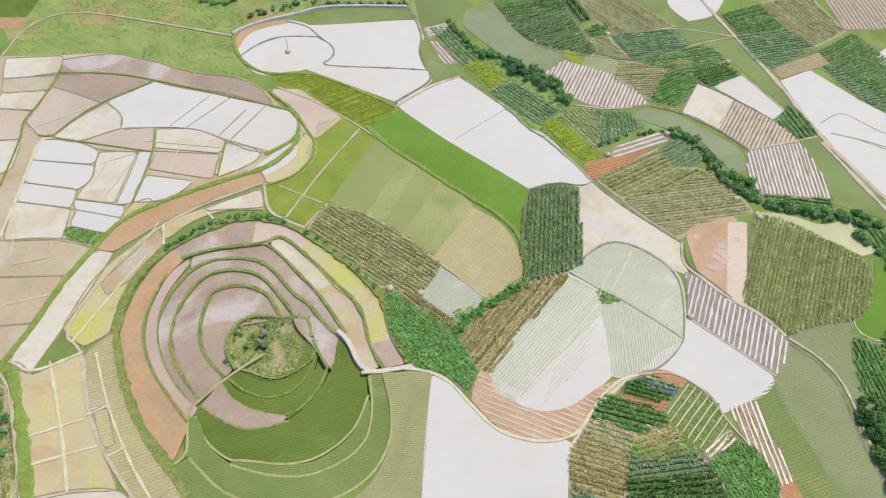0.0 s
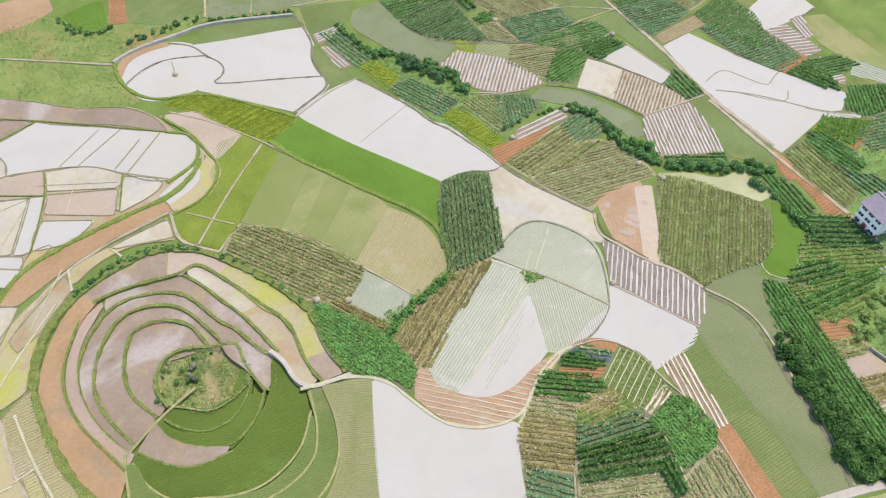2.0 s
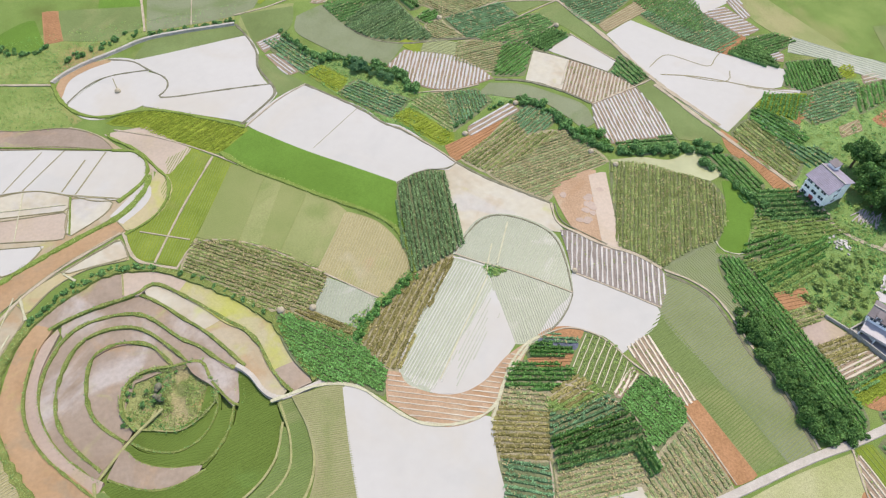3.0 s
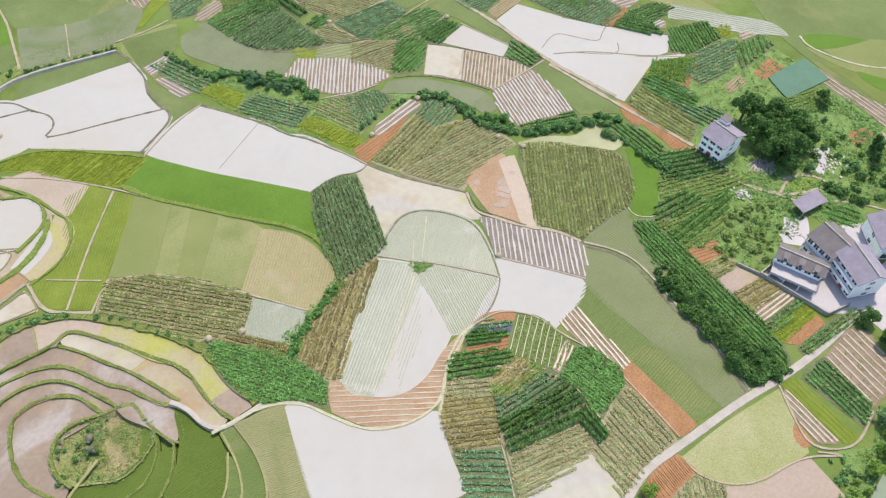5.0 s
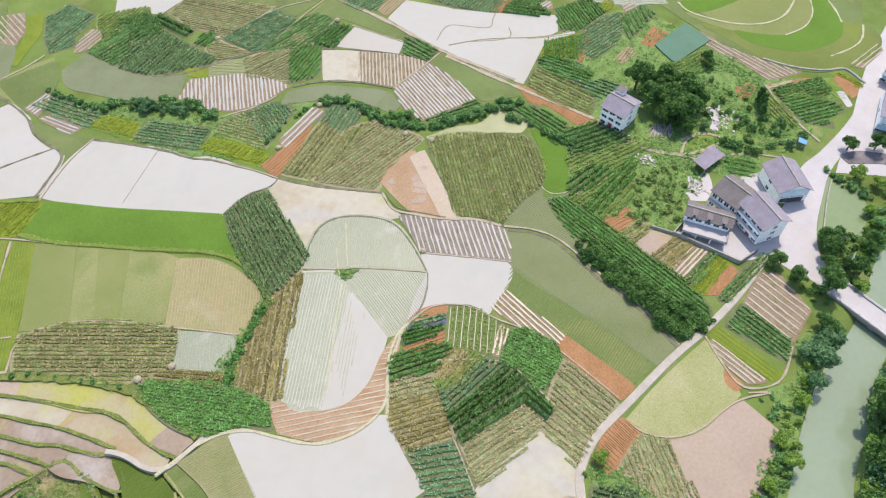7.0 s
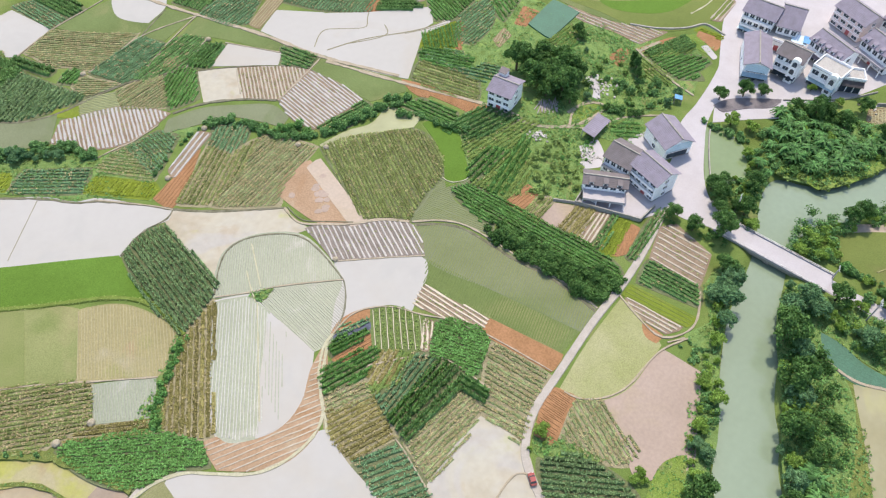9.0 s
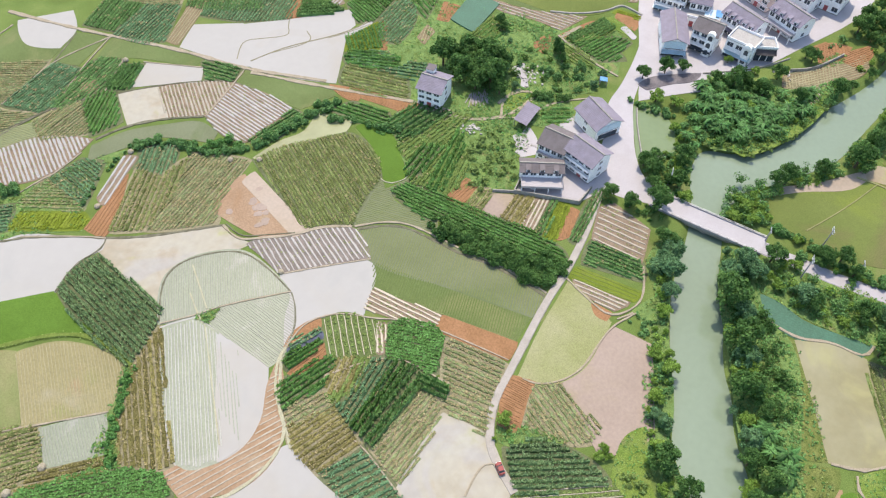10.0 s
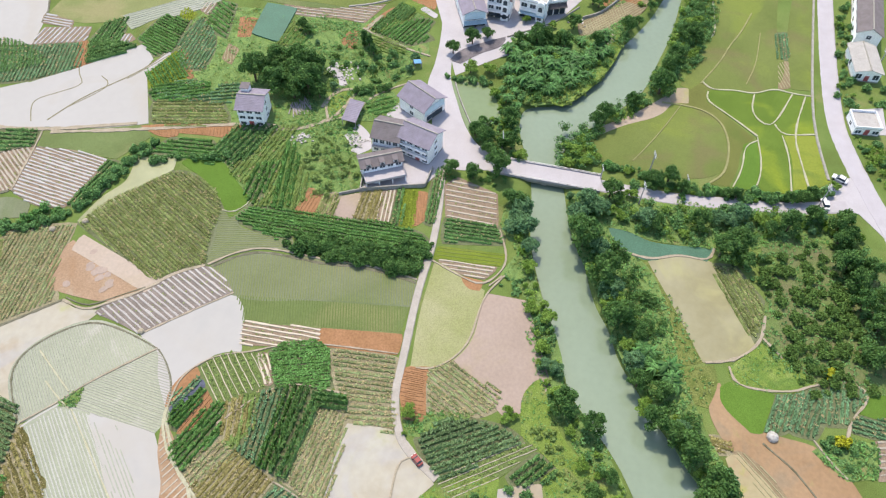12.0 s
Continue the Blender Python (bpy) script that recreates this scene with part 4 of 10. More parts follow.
plot("flood", [(85.7, 180.0), (95.9, 185.7), (104.4, 169.6), (99.6, 165.4), (93.7, 172.3)])
plot("flood_beige", [(80.6, 180.7), (89.7, 173.8), (82.4, 160.8), (73.5, 167.7)], label='field under pale smoothed film')
plot("mulch_dull", [(89.7, 173.8), (100.4, 164.4), (105.8, 156.5), (90.0, 152.4), (82.6, 160.3)], rows=(-0.51, -0.86), spacing=1.15)
plot("mulch", [(89.7, 151.5), (105.6, 155.5), (107.8, 144.8), (108.0, 133.5), (88.9, 134.6), (87.5, 141.9)], rows=(-0.05, -1.00), spacing=1.15)
plot("rice_plain", [(87.3, 200.2), (97.5, 204.8), (107.7, 181.4), (107.3, 173.1), (104.2, 172.2), (93.5, 193.9)])
plot("veg_dark", [(101.6, 164.9), (107.1, 172.3), (112.3, 159.9), (106.3, 157.0)], rows=(0.27, -0.96), spacing=1.6)
plot("rice_plain", [(106.5, 155.1), (112.2, 157.4), (118.4, 145.1), (123.5, 132.8), (120.3, 127.2), (109.5, 131.5), (108.1, 144.8)])
plot("veg_dark", [(89.6, 133.8), (108.0, 132.7), (107.6, 128.2), (94.4, 129.0)], rows=(0.99, -0.15))

# right of the straight lane
plot("veg_dark", [(96.1, 218.2), (111.1, 224.8), (116.1, 211.2), (99.7, 208.0)], rows=(0.91, 0.41))
plot("veg_blue", [(98.5, 206.1), (116.8, 210.9), (123.4, 201.5), (106.4, 190.3), (101.4, 194.2)], rows=(0.97, 0.25))
plot("veg_grey", [(111.4, 225.5), (129.4, 232.4), (136.3, 210.7), (123.6, 202.1), (117.1, 211.9)], rows=(0.47, -0.88))
plot("soil", [(107.2, 189.2), (124.4, 198.3), (128.0, 194.0), (108.0, 185.3)])
plot("veg_dark", [(124.4, 198.6), (139.2, 208.9), (145.6, 194.1), (139.4, 175.5), (127.2, 191.6)], rows=(0.82, 0.57))
plot("mulch_dull", [(135.8, 228.5), (164.6, 230.4), (158.3, 213.5), (137.2, 211.4)], rows=(0.09, -1.00))
plot("flood", [(107.9, 183.5), (118.5, 188.7), (128.9, 176.2), (121.8, 166.8), (113.6, 158.9), (111.7, 167.0)])
plot("flood", [(122.2, 166.7), (129.0, 175.5), (140.1, 165.1), (157.1, 152.2), (151.5, 145.6), (145.6, 146.0), (128.7, 156.1), (114.5, 159.2)])
plot("flood", [(114.3, 158.7), (128.3, 155.3), (145.1, 145.2), (157.0, 142.5), (155.0, 141.3), (144.8, 143.9), (124.9, 131.0), (118.7, 144.1)])
plot("veg_blue", [(123.3, 191.5), (139.0, 197.0), (144.2, 188.2), (151.7, 171.6), (140.6, 165.3), (130.7, 176.4)], rows=(0.94, 0.33))
plot("soil_red", [(141.1, 165.5), (151.4, 171.0), (153.1, 169.3), (143.5, 163.6)])
plot("veg_dark", [(146.0, 165.2), (152.7, 169.4), (164.0, 170.1), (168.9, 165.6), (153.3, 159.3)], rows=(0.99, 0.14))
plot("film", [(163.5, 160.6), (168.8, 167.2), (179.5, 156.5), (194.5, 143.5), (195.4, 135.9), (175.2, 150.0), (173.6, 154.0)], rows=(0.73, -0.69), spacing=1.2)
plot("veg", [(144.8, 143.9), (159.2, 138.2), (147.4, 130.5), (139.8, 137.8)], rows=(-0.63, -0.77))
plot("veg_blue", [(138.9, 137.2), (147.0, 129.9), (146.6, 123.0), (140.3, 122.2), (136.0, 133.5)], rows=(0.43, -0.90), spacing=1.3)
plot("soil_red", [(159.1, 139.6), (159.4, 137.9), (147.6, 128.6), (147.1, 129.8)])
plot("veg", [(159.9, 155.4), (173.6, 154.0), (173.7, 144.4), (157.2, 141.5), (153.0, 146.3)], rows=(-0.27, -0.96))
plot("veg_gold", [(176.1, 149.7), (180.2, 149.3), (177.8, 144.8), (172.2, 144.8)])
plot("soil_red", [(123.2, 131.7), (127.5, 121.4), (123.1, 120.1), (121.8, 122.9)])
plot("soil_red", [(124.7, 119.7), (127.7, 119.9), (132.6, 106.5), (132.7, 103.8), (127.3, 105.2), (126.2, 112.7)])
plot("soil_red", [(171.4, 124.7), (181.2, 128.8), (182.2, 123.3), (172.6, 121.4)], rows=(0.92, 0.39))
plot("net", [(191.1, 123.4), (191.3, 112.9), (173.0, 111.0), (174.3, 120.8)], rows=(-0.99, -0.15), z=0.4, thick=0.75)
plot("veg", [(173.9, 137.9), (186.9, 140.2), (187.1, 134.1), (169.1, 128.5)], rows=(-0.45, -0.89), spacing=1.8)
plot("veg", [(172.9, 108.9), (181.7, 108.5), (178.7, 102.6), (172.0, 102.8)], rows=(1.00, -0.05), spacing=1.8)
plot("mulch_dull", [(180.9, 144.2), (185.2, 144.4), (186.2, 141.2), (178.8, 140.4)], rows=(1.00, 0.05))
plot("soil", [(159.5, 124.1), (166.7, 125.5), (165.0, 121.7), (157.7, 120.5)])
plot("soil_red", [(180.2, 91.0), (187.5, 89.1), (185.5, 86.0), (178.3, 87.8)])
plot("greens", [(171.3, 111.1), (185.0, 110.8), (184.6, 103.0), (172.2, 103.4)], rows=(1.00, -0.02))
plot("veg_blue", [(149.7, 133.7), (164.2, 142.0), (176.8, 141.0), (171.1, 134.1), (161.6, 129.2), (152.8, 127.7)], rows=(0.99, 0.12))
plot("weeds", [(139.9, 89.9), (146.3, 82.4), (144.5, 71.7), (140.0, 69.5), (136.6, 81.8)], spacing=1.6)
plot("weeds", [(152.3, 74.8), (161.9, 66.2), (155.2, 61.4), (149.3, 67.5)], spacing=1.9)
plot("veg", [(151.2, 71.5), (161.1, 66.7), (155.0, 62.2), (150.0, 67.1)], rows=(0.61, -0.79), spacing=2.0)
plot("greens", [(187.2, 82.3), (205.2, 79.1), (203.1, 72.6), (195.2, 75.3)], rows=(0.98, -0.18), spacing=1.0)
plot("weeds", [(175.4, 92.0), (186.1, 85.4), (177.2, 73.2), (177.3, 64.8), (170.7, 63.4), (164.0, 70.3), (160.7, 80.5)], spacing=1.3)
plot("weeds_dark", [(175.2, 111.4), (189.5, 102.7), (190.3, 89.1), (186.4, 86.8), (171.5, 88.3), (169.3, 95.7)], spacing=1.3)
plot("rice", [(113.9, 112.5), (117.1, 111.1), (117.8, 103.5), (110.1, 92.4), (107.1, 87.8), (100.1, 90.1), (106.8, 97.5), (110.7, 104.0)], rise=0.6)
plot("corn_green", [(86.0, 127.4), (94.6, 124.4), (101.5, 119.6), (109.4, 113.3), (110.4, 108.0), (107.7, 99.5), (101.9, 94.2), (91.2, 91.8), (84.3, 89.0), (81.2, 93.7), (75.7, 98.0)], rows=(-0.41, -0.91), spacing=1.0)
plot("earth_pale", [(65.6, 122.3), (72.9, 126.1), (79.6, 125.3), (75.5, 111.7), (72.0, 99.9), (67.0, 105.8), (65.7, 114.0)], label='bare orange earth field with pale dry patches')
plot("mud_pink", [(77.7, 123.6), (82.0, 123.8), (75.7, 97.4), (72.0, 98.7)], z=0.04, label='strip of pinkish white film beside bare earth')
plot("mulch_wide", [(62.9, 106.8), (66.3, 104.7), (71.6, 98.7), (79.4, 93.9), (83.0, 88.5), (82.3, 83.9), (78.6, 78.4), (70.1, 85.8), (61.1, 93.6), (62.3, 99.7)], rows=(-0.36, -0.93), spacing=1.3)
plot("flood", [(60.7, 92.9), (69.7, 85.2), (78.2, 77.8), (74.8, 73.7), (67.3, 70.4), (64.3, 68.7), (62.3, 71.9), (58.3, 76.0), (53.3, 78.5), (46.5, 77.6), (52.9, 83.2), (58.1, 86.5)])
plot("mulch_dull", [(71.5, 71.7), (75.5, 52.8), (71.8, 51.7), (68.9, 59.8), (65.9, 69.7)], rows=(0.12, -0.99), spacing=1.2)
plot("earth", [(75.5, 52.6), (79.9, 33.8), (75.1, 33.2), (71.6, 51.5)])
plot("mulch_green", [(57.3, 75.4), (61.3, 72.9), (64.2, 66.1), (65.1, 63.4), (58.5, 58.4), (50.2, 67.1)], rows=(-0.65, -0.76), spacing=1.6)
plot("mulch_dull", [(64.6, 64.1), (65.4, 62.4), (58.8, 57.9), (58.2, 58.9)], rows=(-0.76, -0.65), spacing=1.0)
plot("thick", [(65.5, 61.6), (68.9, 59.8), (72.0, 51.4), (71.1, 48.6), (62.3, 44.8), (61.1, 46.5), (61.0, 51.6), (58.4, 56.4)], rows=(0.40, -0.92))
plot("veg_blue", [(28.9, 51.2), (37.9, 47.1), (35.0, 34.5), (32.8, 28.1), (24.1, 33.5), (27.3, 45.2)], rows=(0.90, -0.43), spacing=1.4)
plot("flood_beige", [(54.8, 37.4), (56.0, 26.1), (48.3, 15.7), (31.0, 26.6), (36.0, 35.2), (50.3, 37.2)])
plot("veg_grey", [(70.8, 47.9), (72.2, 42.6), (73.4, 33.0), (63.0, 30.4), (61.3, 41.8), (65.2, 44.6)], rows=(0.17, -0.99), spacing=1.2)
plot("rice_pale", [(103.3, 32.7), (101.0, 25.7), (98.4, 18.7), (93.0, 18.4), (84.1, 17.9), (78.2, 20.1), (73.7, 24.2), (72.9, 28.6), (86.0, 31.0)], rows=(-0.14, -0.99))
plot("mud_tan", [(97.7, 16.9), (98.6, 7.9), (93.3, 5.0), (78.0, -2.9), (67.1, 3.9), (77.7, 19.4), (85.1, 17.6), (93.8, 17.4)])
plot("earth", [(100.8, 24.9), (100.9, 19.8), (98.6, 19.9), (98.5, 22.2)])
plot("mulch_dull", [(129.5, 38.3), (133.1, 36.0), (130.6, 24.0), (119.8, 20.8), (118.9, 34.7)], rows=(0.08, -1.00), spacing=1.8)
plot("veg_dark", [(117.5, 34.6), (119.2, 20.4), (114.8, 17.6), (110.4, 32.9)], rows=(0.14, -0.99), spacing=1.2)
plot("rice_gold", [(108.0, 33.5), (110.9, 16.4), (107.6, 16.8), (104.5, 33.3)], rows=(0.17, -0.99), rise=1.2, spacing=1.1)
plot("mulch_dull", [(103.8, 32.5), (106.3, 17.3), (102.3, 19.5), (102.1, 25.8)], rows=(0.14, -0.99), spacing=1.2)
plot("soil_red", [(107.0, 74.3), (116.4, 73.9), (115.5, 70.2), (107.5, 69.5)], rows=(1.00, -0.04))
plot("corn", [(106.9, 68.7), (115.3, 69.2), (117.0, 65.6), (106.7, 63.2)], rows=(1.00, 0.06))
plot("mud_tan", [(108.4, 63.4), (116.3, 64.1), (118.9, 60.0), (109.7, 59.2)])
plot("corn_dry", [(110.3, 58.6), (119.3, 59.5), (122.7, 54.6), (110.2, 52.6)], rows=(1.00, 0.10))
plot("mulch_dull", [(109.9, 51.9), (121.4, 54.1), (123.8, 51.3), (111.4, 49.4)], rows=(0.98, 0.19), spacing=1.1)
plot("veg_dark", [(111.6, 48.4), (124.1, 50.7), (125.0, 48.8), (111.8, 45.5)], rows=(0.98, 0.18))
plot("mustard", [(111.8, 45.1), (124.5, 48.3), (125.1, 45.4), (112.8, 42.5)], rows=(0.97, 0.24))
plot("soil_red", [(112.8, 42.1), (124.6, 44.9), (125.0, 42.6), (115.4, 40.5)])
plot("veg_dark", [(115.1, 39.7), (135.1, 42.6), (134.4, 40.5), (120.8, 38.1), (114.9, 37.3)], rows=(0.99, 0.14), spacing=1.1)
plot("veg", [(100.1, 88.6), (104.9, 86.7), (108.7, 63.2), (110.5, 39.7), (107.7, 35.7), (102.8, 40.7), (100.8, 69.9), (97.1, 74.8)], rows=(0.12, -0.99), spacing=1.1)
plot("soil_red", [(69.1, 30.5), (71.3, 29.7), (73.7, 25.1), (67.2, 24.2), (61.0, 22.3), (60.4, 26.0)], rows=(0.08, -1.00))
plot("soil_red", [(72.2, 29.7), (73.1, 25.9), (62.4, 22.2), (60.7, 26.2)], rows=(0.14, -0.99))
plot("veg_grey", [(73.2, 25.1), (77.4, 20.3), (72.4, 6.9), (69.7, 7.2), (65.9, 11.4), (62.8, 21.0)], rows=(-0.37, -0.93), spacing=1.2)
plot("weeds", [(59.8, 25.8), (62.8, 21.0), (65.9, 11.4), (62.7, 17.0), (57.6, 21.9), (57.3, 23.8)], spacing=3.2)
plot("corn_dark", [(56.3, 21.7), (62.7, 17.0), (64.4, 9.6), (64.4, 3.2), (62.9, -0.4), (49.4, 14.7), (51.3, 16.9)], rows=(0.62, -0.79), spacing=1.3)
plot("mulch_green", [(48.6, 15.0), (62.9, -1.0), (62.9, -3.6), (53.0, 3.9), (46.8, 10.7)], rows=(0.65, -0.76), spacing=1.2)
plot("maize", [(54.3, 0.5), (61.1, -3.4), (59.6, -8.7), (56.7, -7.5), (53.4, -2.1)], rows=(0.81, -0.58), spacing=1.6)
plot("grass", [(45.0, 17.0), (51.5, 8.4), (53.3, 2.8), (44.0, 1.4), (40.1, 13.5)], spacing=1.5)
plot("flood_beige", [(51.2, 1.7), (54.9, -6.1), (46.1, -8.7), (43.3, 0.0)])
plot("grass", [(74.1, 1.7), (79.0, -0.5), (70.6, -5.0), (64.2, -10.8), (60.4, -18.9), (53.7, -24.8), (48.6, -12.8), (56.3, -6.4), (59.8, -9.3), (63.2, -3.5), (64.7, 0.0)], spacing=1.3)

plot("earth", [(46.3, 77.5), (49.9, 78.5), (53.7, 77.9), (57.0, 76.4), (55.6, 74.8), (51.9, 76.4), (48.2, 77.1)], label='small bare bed of reddish earth')
plot("veg_blue", [(48.0, 77.4), (55.5, 74.8), (54.6, 73.5), (46.4, 76.4)], rows=(0.95, -0.31), spacing=1.0)
plot("seedbed", [(46.2, 76.4), (54.5, 73.6), (53.6, 72.3), (45.1, 75.2)])
plot("veg", [(43.1, 75.1), (44.9, 75.4), (53.0, 71.9), (52.4, 70.8), (46.3, 71.9), (42.4, 73.3)], rows=(0.96, -0.28), spacing=1.1, rise=1.6)
plot("soil_red", [(41.7, 71.9), (46.3, 71.8), (52.4, 70.8), (51.3, 68.9), (48.1, 69.0), (43.5, 70.1)], rows=(0.98, -0.21))
plot("veg", [(38.6, 72.4), (43.4, 70.0), (48.0, 68.9), (51.5, 66.3), (50.2, 65.2), (45.1, 63.8), (42.9, 62.3), (40.7, 64.7), (34.2, 66.7), (36.9, 71.2)], rows=(0.97, -0.25), spacing=1.3, rise=1.3)
plot("veg_grey", [(34.2, 66.6), (40.6, 64.6), (42.8, 62.2), (42.2, 58.5), (41.2, 57.8), (31.9, 63.0)], rows=(0.94, -0.33), spacing=1.2)
plot("corn_dry", [(51.3, 66.0), (54.3, 62.8), (52.1, 60.7), (45.6, 58.9), (43.0, 61.5), (45.1, 63.4)], rows=(0.95, 0.31), spacing=1.5)
plot("greens", [(54.3, 62.8), (56.1, 59.3), (45.2, 57.1), (42.5, 58.6), (42.9, 61.2), (45.6, 58.9), (52.0, 60.6)], rows=(0.95, 0.3), spacing=1.3)
plot("veg_blue", [(56.0, 59.2), (57.7, 57.1), (58.4, 53.7), (40.0, 52.0), (42.3, 58.4), (45.1, 57.0)], rows=(0.99, 0.16), spacing=1.3, rise=1.5)
plot("veg", [(58.4, 53.7), (60.0, 52.7), (60.1, 50.8), (40.3, 49.2), (39.9, 51.9)], rows=(1.0, 0.09), spacing=1.4, rise=2.2)
plot("maize", [(60.1, 50.8), (60.4, 47.8), (57.0, 46.1), (39.6, 45.7), (39.7, 49.4)], rows=(1.0, 0.01), spacing=1.6, rise=1.3)
plot("maize", [(57.0, 46.1), (59.7, 46.9), (60.7, 39.7), (58.1, 38.9)], rows=(0.18, -0.98), spacing=1.5, rise=1.3)
plot("veg_grey", [(39.4, 45.4), (56.6, 45.7), (57.3, 40.4), (54.3, 37.9), (41.6, 35.7), (36.6, 35.4), (37.9, 41.0)], rows=(1.0, -0.02), spacing=1.15)
plot("veg_grey", [(57.3, 40.4), (58.1, 38.6), (61.0, 39.3), (63.6, 29.3), (56.3, 26.7), (56.1, 37.3)], rows=(0.24, -0.97), spacing=1.4)
plot("corn_dry", [(32.0, 63.1), (38.3, 59.9), (41.8, 58.0), (38.7, 48.2), (28.2, 51.2), (28.6, 57.9)], rows=(0.96, -0.28), spacing=1.25)
plot("veg", [(114.8, 123.8), (121.2, 120.7), (123.9, 108.6), (118.8, 103.9), (115.9, 103.6), (116.0, 115.7)], rows=(0.2, -0.98), spacing=1.5)
plot("veg_dark", [(121.2, 106.0), (131.4, 105.9), (134.2, 100.7), (136.1, 93.3), (125.0, 95.1), (116.6, 98.1), (117.8, 101.7)], rows=(0.98, -0.18), spacing=1.7, rise=1.6)
plot("greens", [(115.0, 98.6), (124.9, 95.0), (136.5, 92.8), (138.2, 87.4), (130.8, 87.3), (123.1, 87.1), (120.6, 91.5), (111.4, 91.6)], rows=(1.0, -0.08), spacing=1.4)
plot("veg", [(111.1, 91.3), (120.4, 91.3), (123.0, 86.9), (114.0, 85.4), (105.9, 86.3), (106.9, 88.9)], rows=(0.99, 0.11), spacing=1.7, rise=1.6)
plot("greens", [(105.6, 86.0), (113.7, 85.1), (122.7, 86.6), (130.6, 87.2), (128.3, 87.1), (112.5, 83.8), (106.7, 81.5), (104.6, 86.7)], rows=(1.0, 0.09), spacing=1.3)
plot("veg", [(106.3, 81.5), (112.4, 83.7), (128.7, 87.1), (132.0, 86.8), (126.9, 82.4), (107.9, 77.3)], rows=(0.96, 0.26), spacing=1.9, rise=1.8)
plot("greens", [(107.9, 76.8), (126.6, 82.1), (126.6, 80.7), (115.6, 74.7), (107.4, 74.5)], rows=(0.96, 0.27), spacing=2.0, rise=1.4)
plot("mustard", [(144.3, 143.0), (157.8, 139.9), (146.2, 131.0), (139.7, 138.9)], rows=(0.95, -0.32), spacing=1.3)
plot("veg", [(137.0, 137.9), (141.3, 136.4), (147.5, 121.9), (142.9, 119.6), (137.7, 125.1), (134.5, 134.0)], rows=(0.49, -0.87), spacing=1.6, rise=1.3)
plot("corn_green", [(131.0, 132.9), (134.3, 133.5), (137.3, 124.7), (139.8, 113.9), (134.8, 109.4), (132.3, 108.0), (125.8, 124.9), (126.5, 130.0)], rows=(0.31, -0.95), spacing=1.4)
plot("veg_blue", [(143.5, 119.2), (146.8, 119.0), (151.2, 112.7), (143.9, 109.2), (140.1, 113.7), (137.6, 124.5)], rows=(0.42, -0.91), spacing=1.6, rise=1.5)
plot("veg_dark", [(16.2, 222.0), (29.0, 229.8), (37.4, 231.0), (42.7, 228.2), (41.5, 219.9), (31.8, 218.3), (21.2, 210.1)], rows=(0.95, 0.31), spacing=1.5)
plot("corn_dark", [(21.4, 209.6), (31.7, 217.7), (41.2, 219.3), (46.2, 203.7), (49.6, 195.1), (39.5, 197.1), (28.0, 201.5)], rows=(0.87, 0.49), spacing=1.35)
plot("mulch", [(-8.1, 206.7), (-0.7, 209.8), (-0.1, 207.2), (-6.3, 201.2)], rows=(0.91, 0.42), spacing=1.3)
plot("mulch", [(-6.0, 199.9), (-1.5, 198.0), (2.6, 188.7), (-0.5, 187.9)], rows=(0.51, -0.86), spacing=1.3)

plot("flood", [(163.0, 213.1), (168.6, 196.8), (161.2, 193.2), (156.2, 190.9), (145.8, 187.4), (142.5, 197.0)])
plot("mulch", [(156.9, 191.0), (161.2, 193.0), (160.7, 181.8), (157.8, 180.5)], rows=(0.06, -1.0), spacing=1.4)
plot("mulch", [(145.6, 187.1), (154.4, 188.5), (159.7, 174.0), (152.7, 171.7)], rows=(1.0, 0.03), spacing=1.6)
plot("soil_red", [(139.8, 166.4), (151.5, 172.6), (153.2, 170.3), (143.0, 165.0)], rows=(0.91, 0.42))
plot("maize", [(143.0, 164.8), (152.6, 169.4), (156.1, 161.0), (155.6, 153.0), (148.9, 158.4)], rows=(0.68, -0.73), spacing=1.6)
plot("rice_thin", [(162.6, 192.0), (170.2, 192.4), (184.5, 150.8), (168.0, 167.4), (165.3, 168.3), (160.8, 181.5)], rows=(0.25, -0.97))
plot("mulch", [(159.0, 162.8), (160.7, 159.6), (158.8, 156.7), (155.3, 158.6)], rows=(0.99, 0.14), spacing=1.3)
way("ditch", [(168.6, 196.8), (162.4, 192.7), (156.8, 191.2)], 0.6)

plot("rice_olive", [(82.8, 86.7), (88.5, 82.0), (93.3, 68.3), (95.5, 50.3), (96.4, 35.1), (88.6, 34.9), (83.1, 57.4), (78.1, 78.0)], rows=(0.94, 0.35), spacing=0.66)
plot("rice_fresh", [(78.1, 78.0), (83.1, 57.4), (88.6, 34.9), (80.2, 34.2), (75.8, 52.7), (71.5, 71.9), (74.9, 74.3)], rows=(0.94, 0.35), spacing=0.66, inset=0.0)
plot("rice_band", [(-20.6, 151.9), (-12.8, 145.7), (-21.9, 123.4), (-31.3, 127.9)], z=0.09, label='strip of denser green rice')
plot("rice_band", [(-7.6, 141.0), (-2.2, 136.0), (-11.8, 117.5), (-16.1, 120.2)], z=0.09, label='strip of denser green rice')
plot("rice_thin", [(-10.8, 225.6), (1.6, 225.9), (5.9, 225.8), (0.7, 208.2), (-8.8, 206.5), (-12.8, 217.9)], rows=(0.66, 0.75))

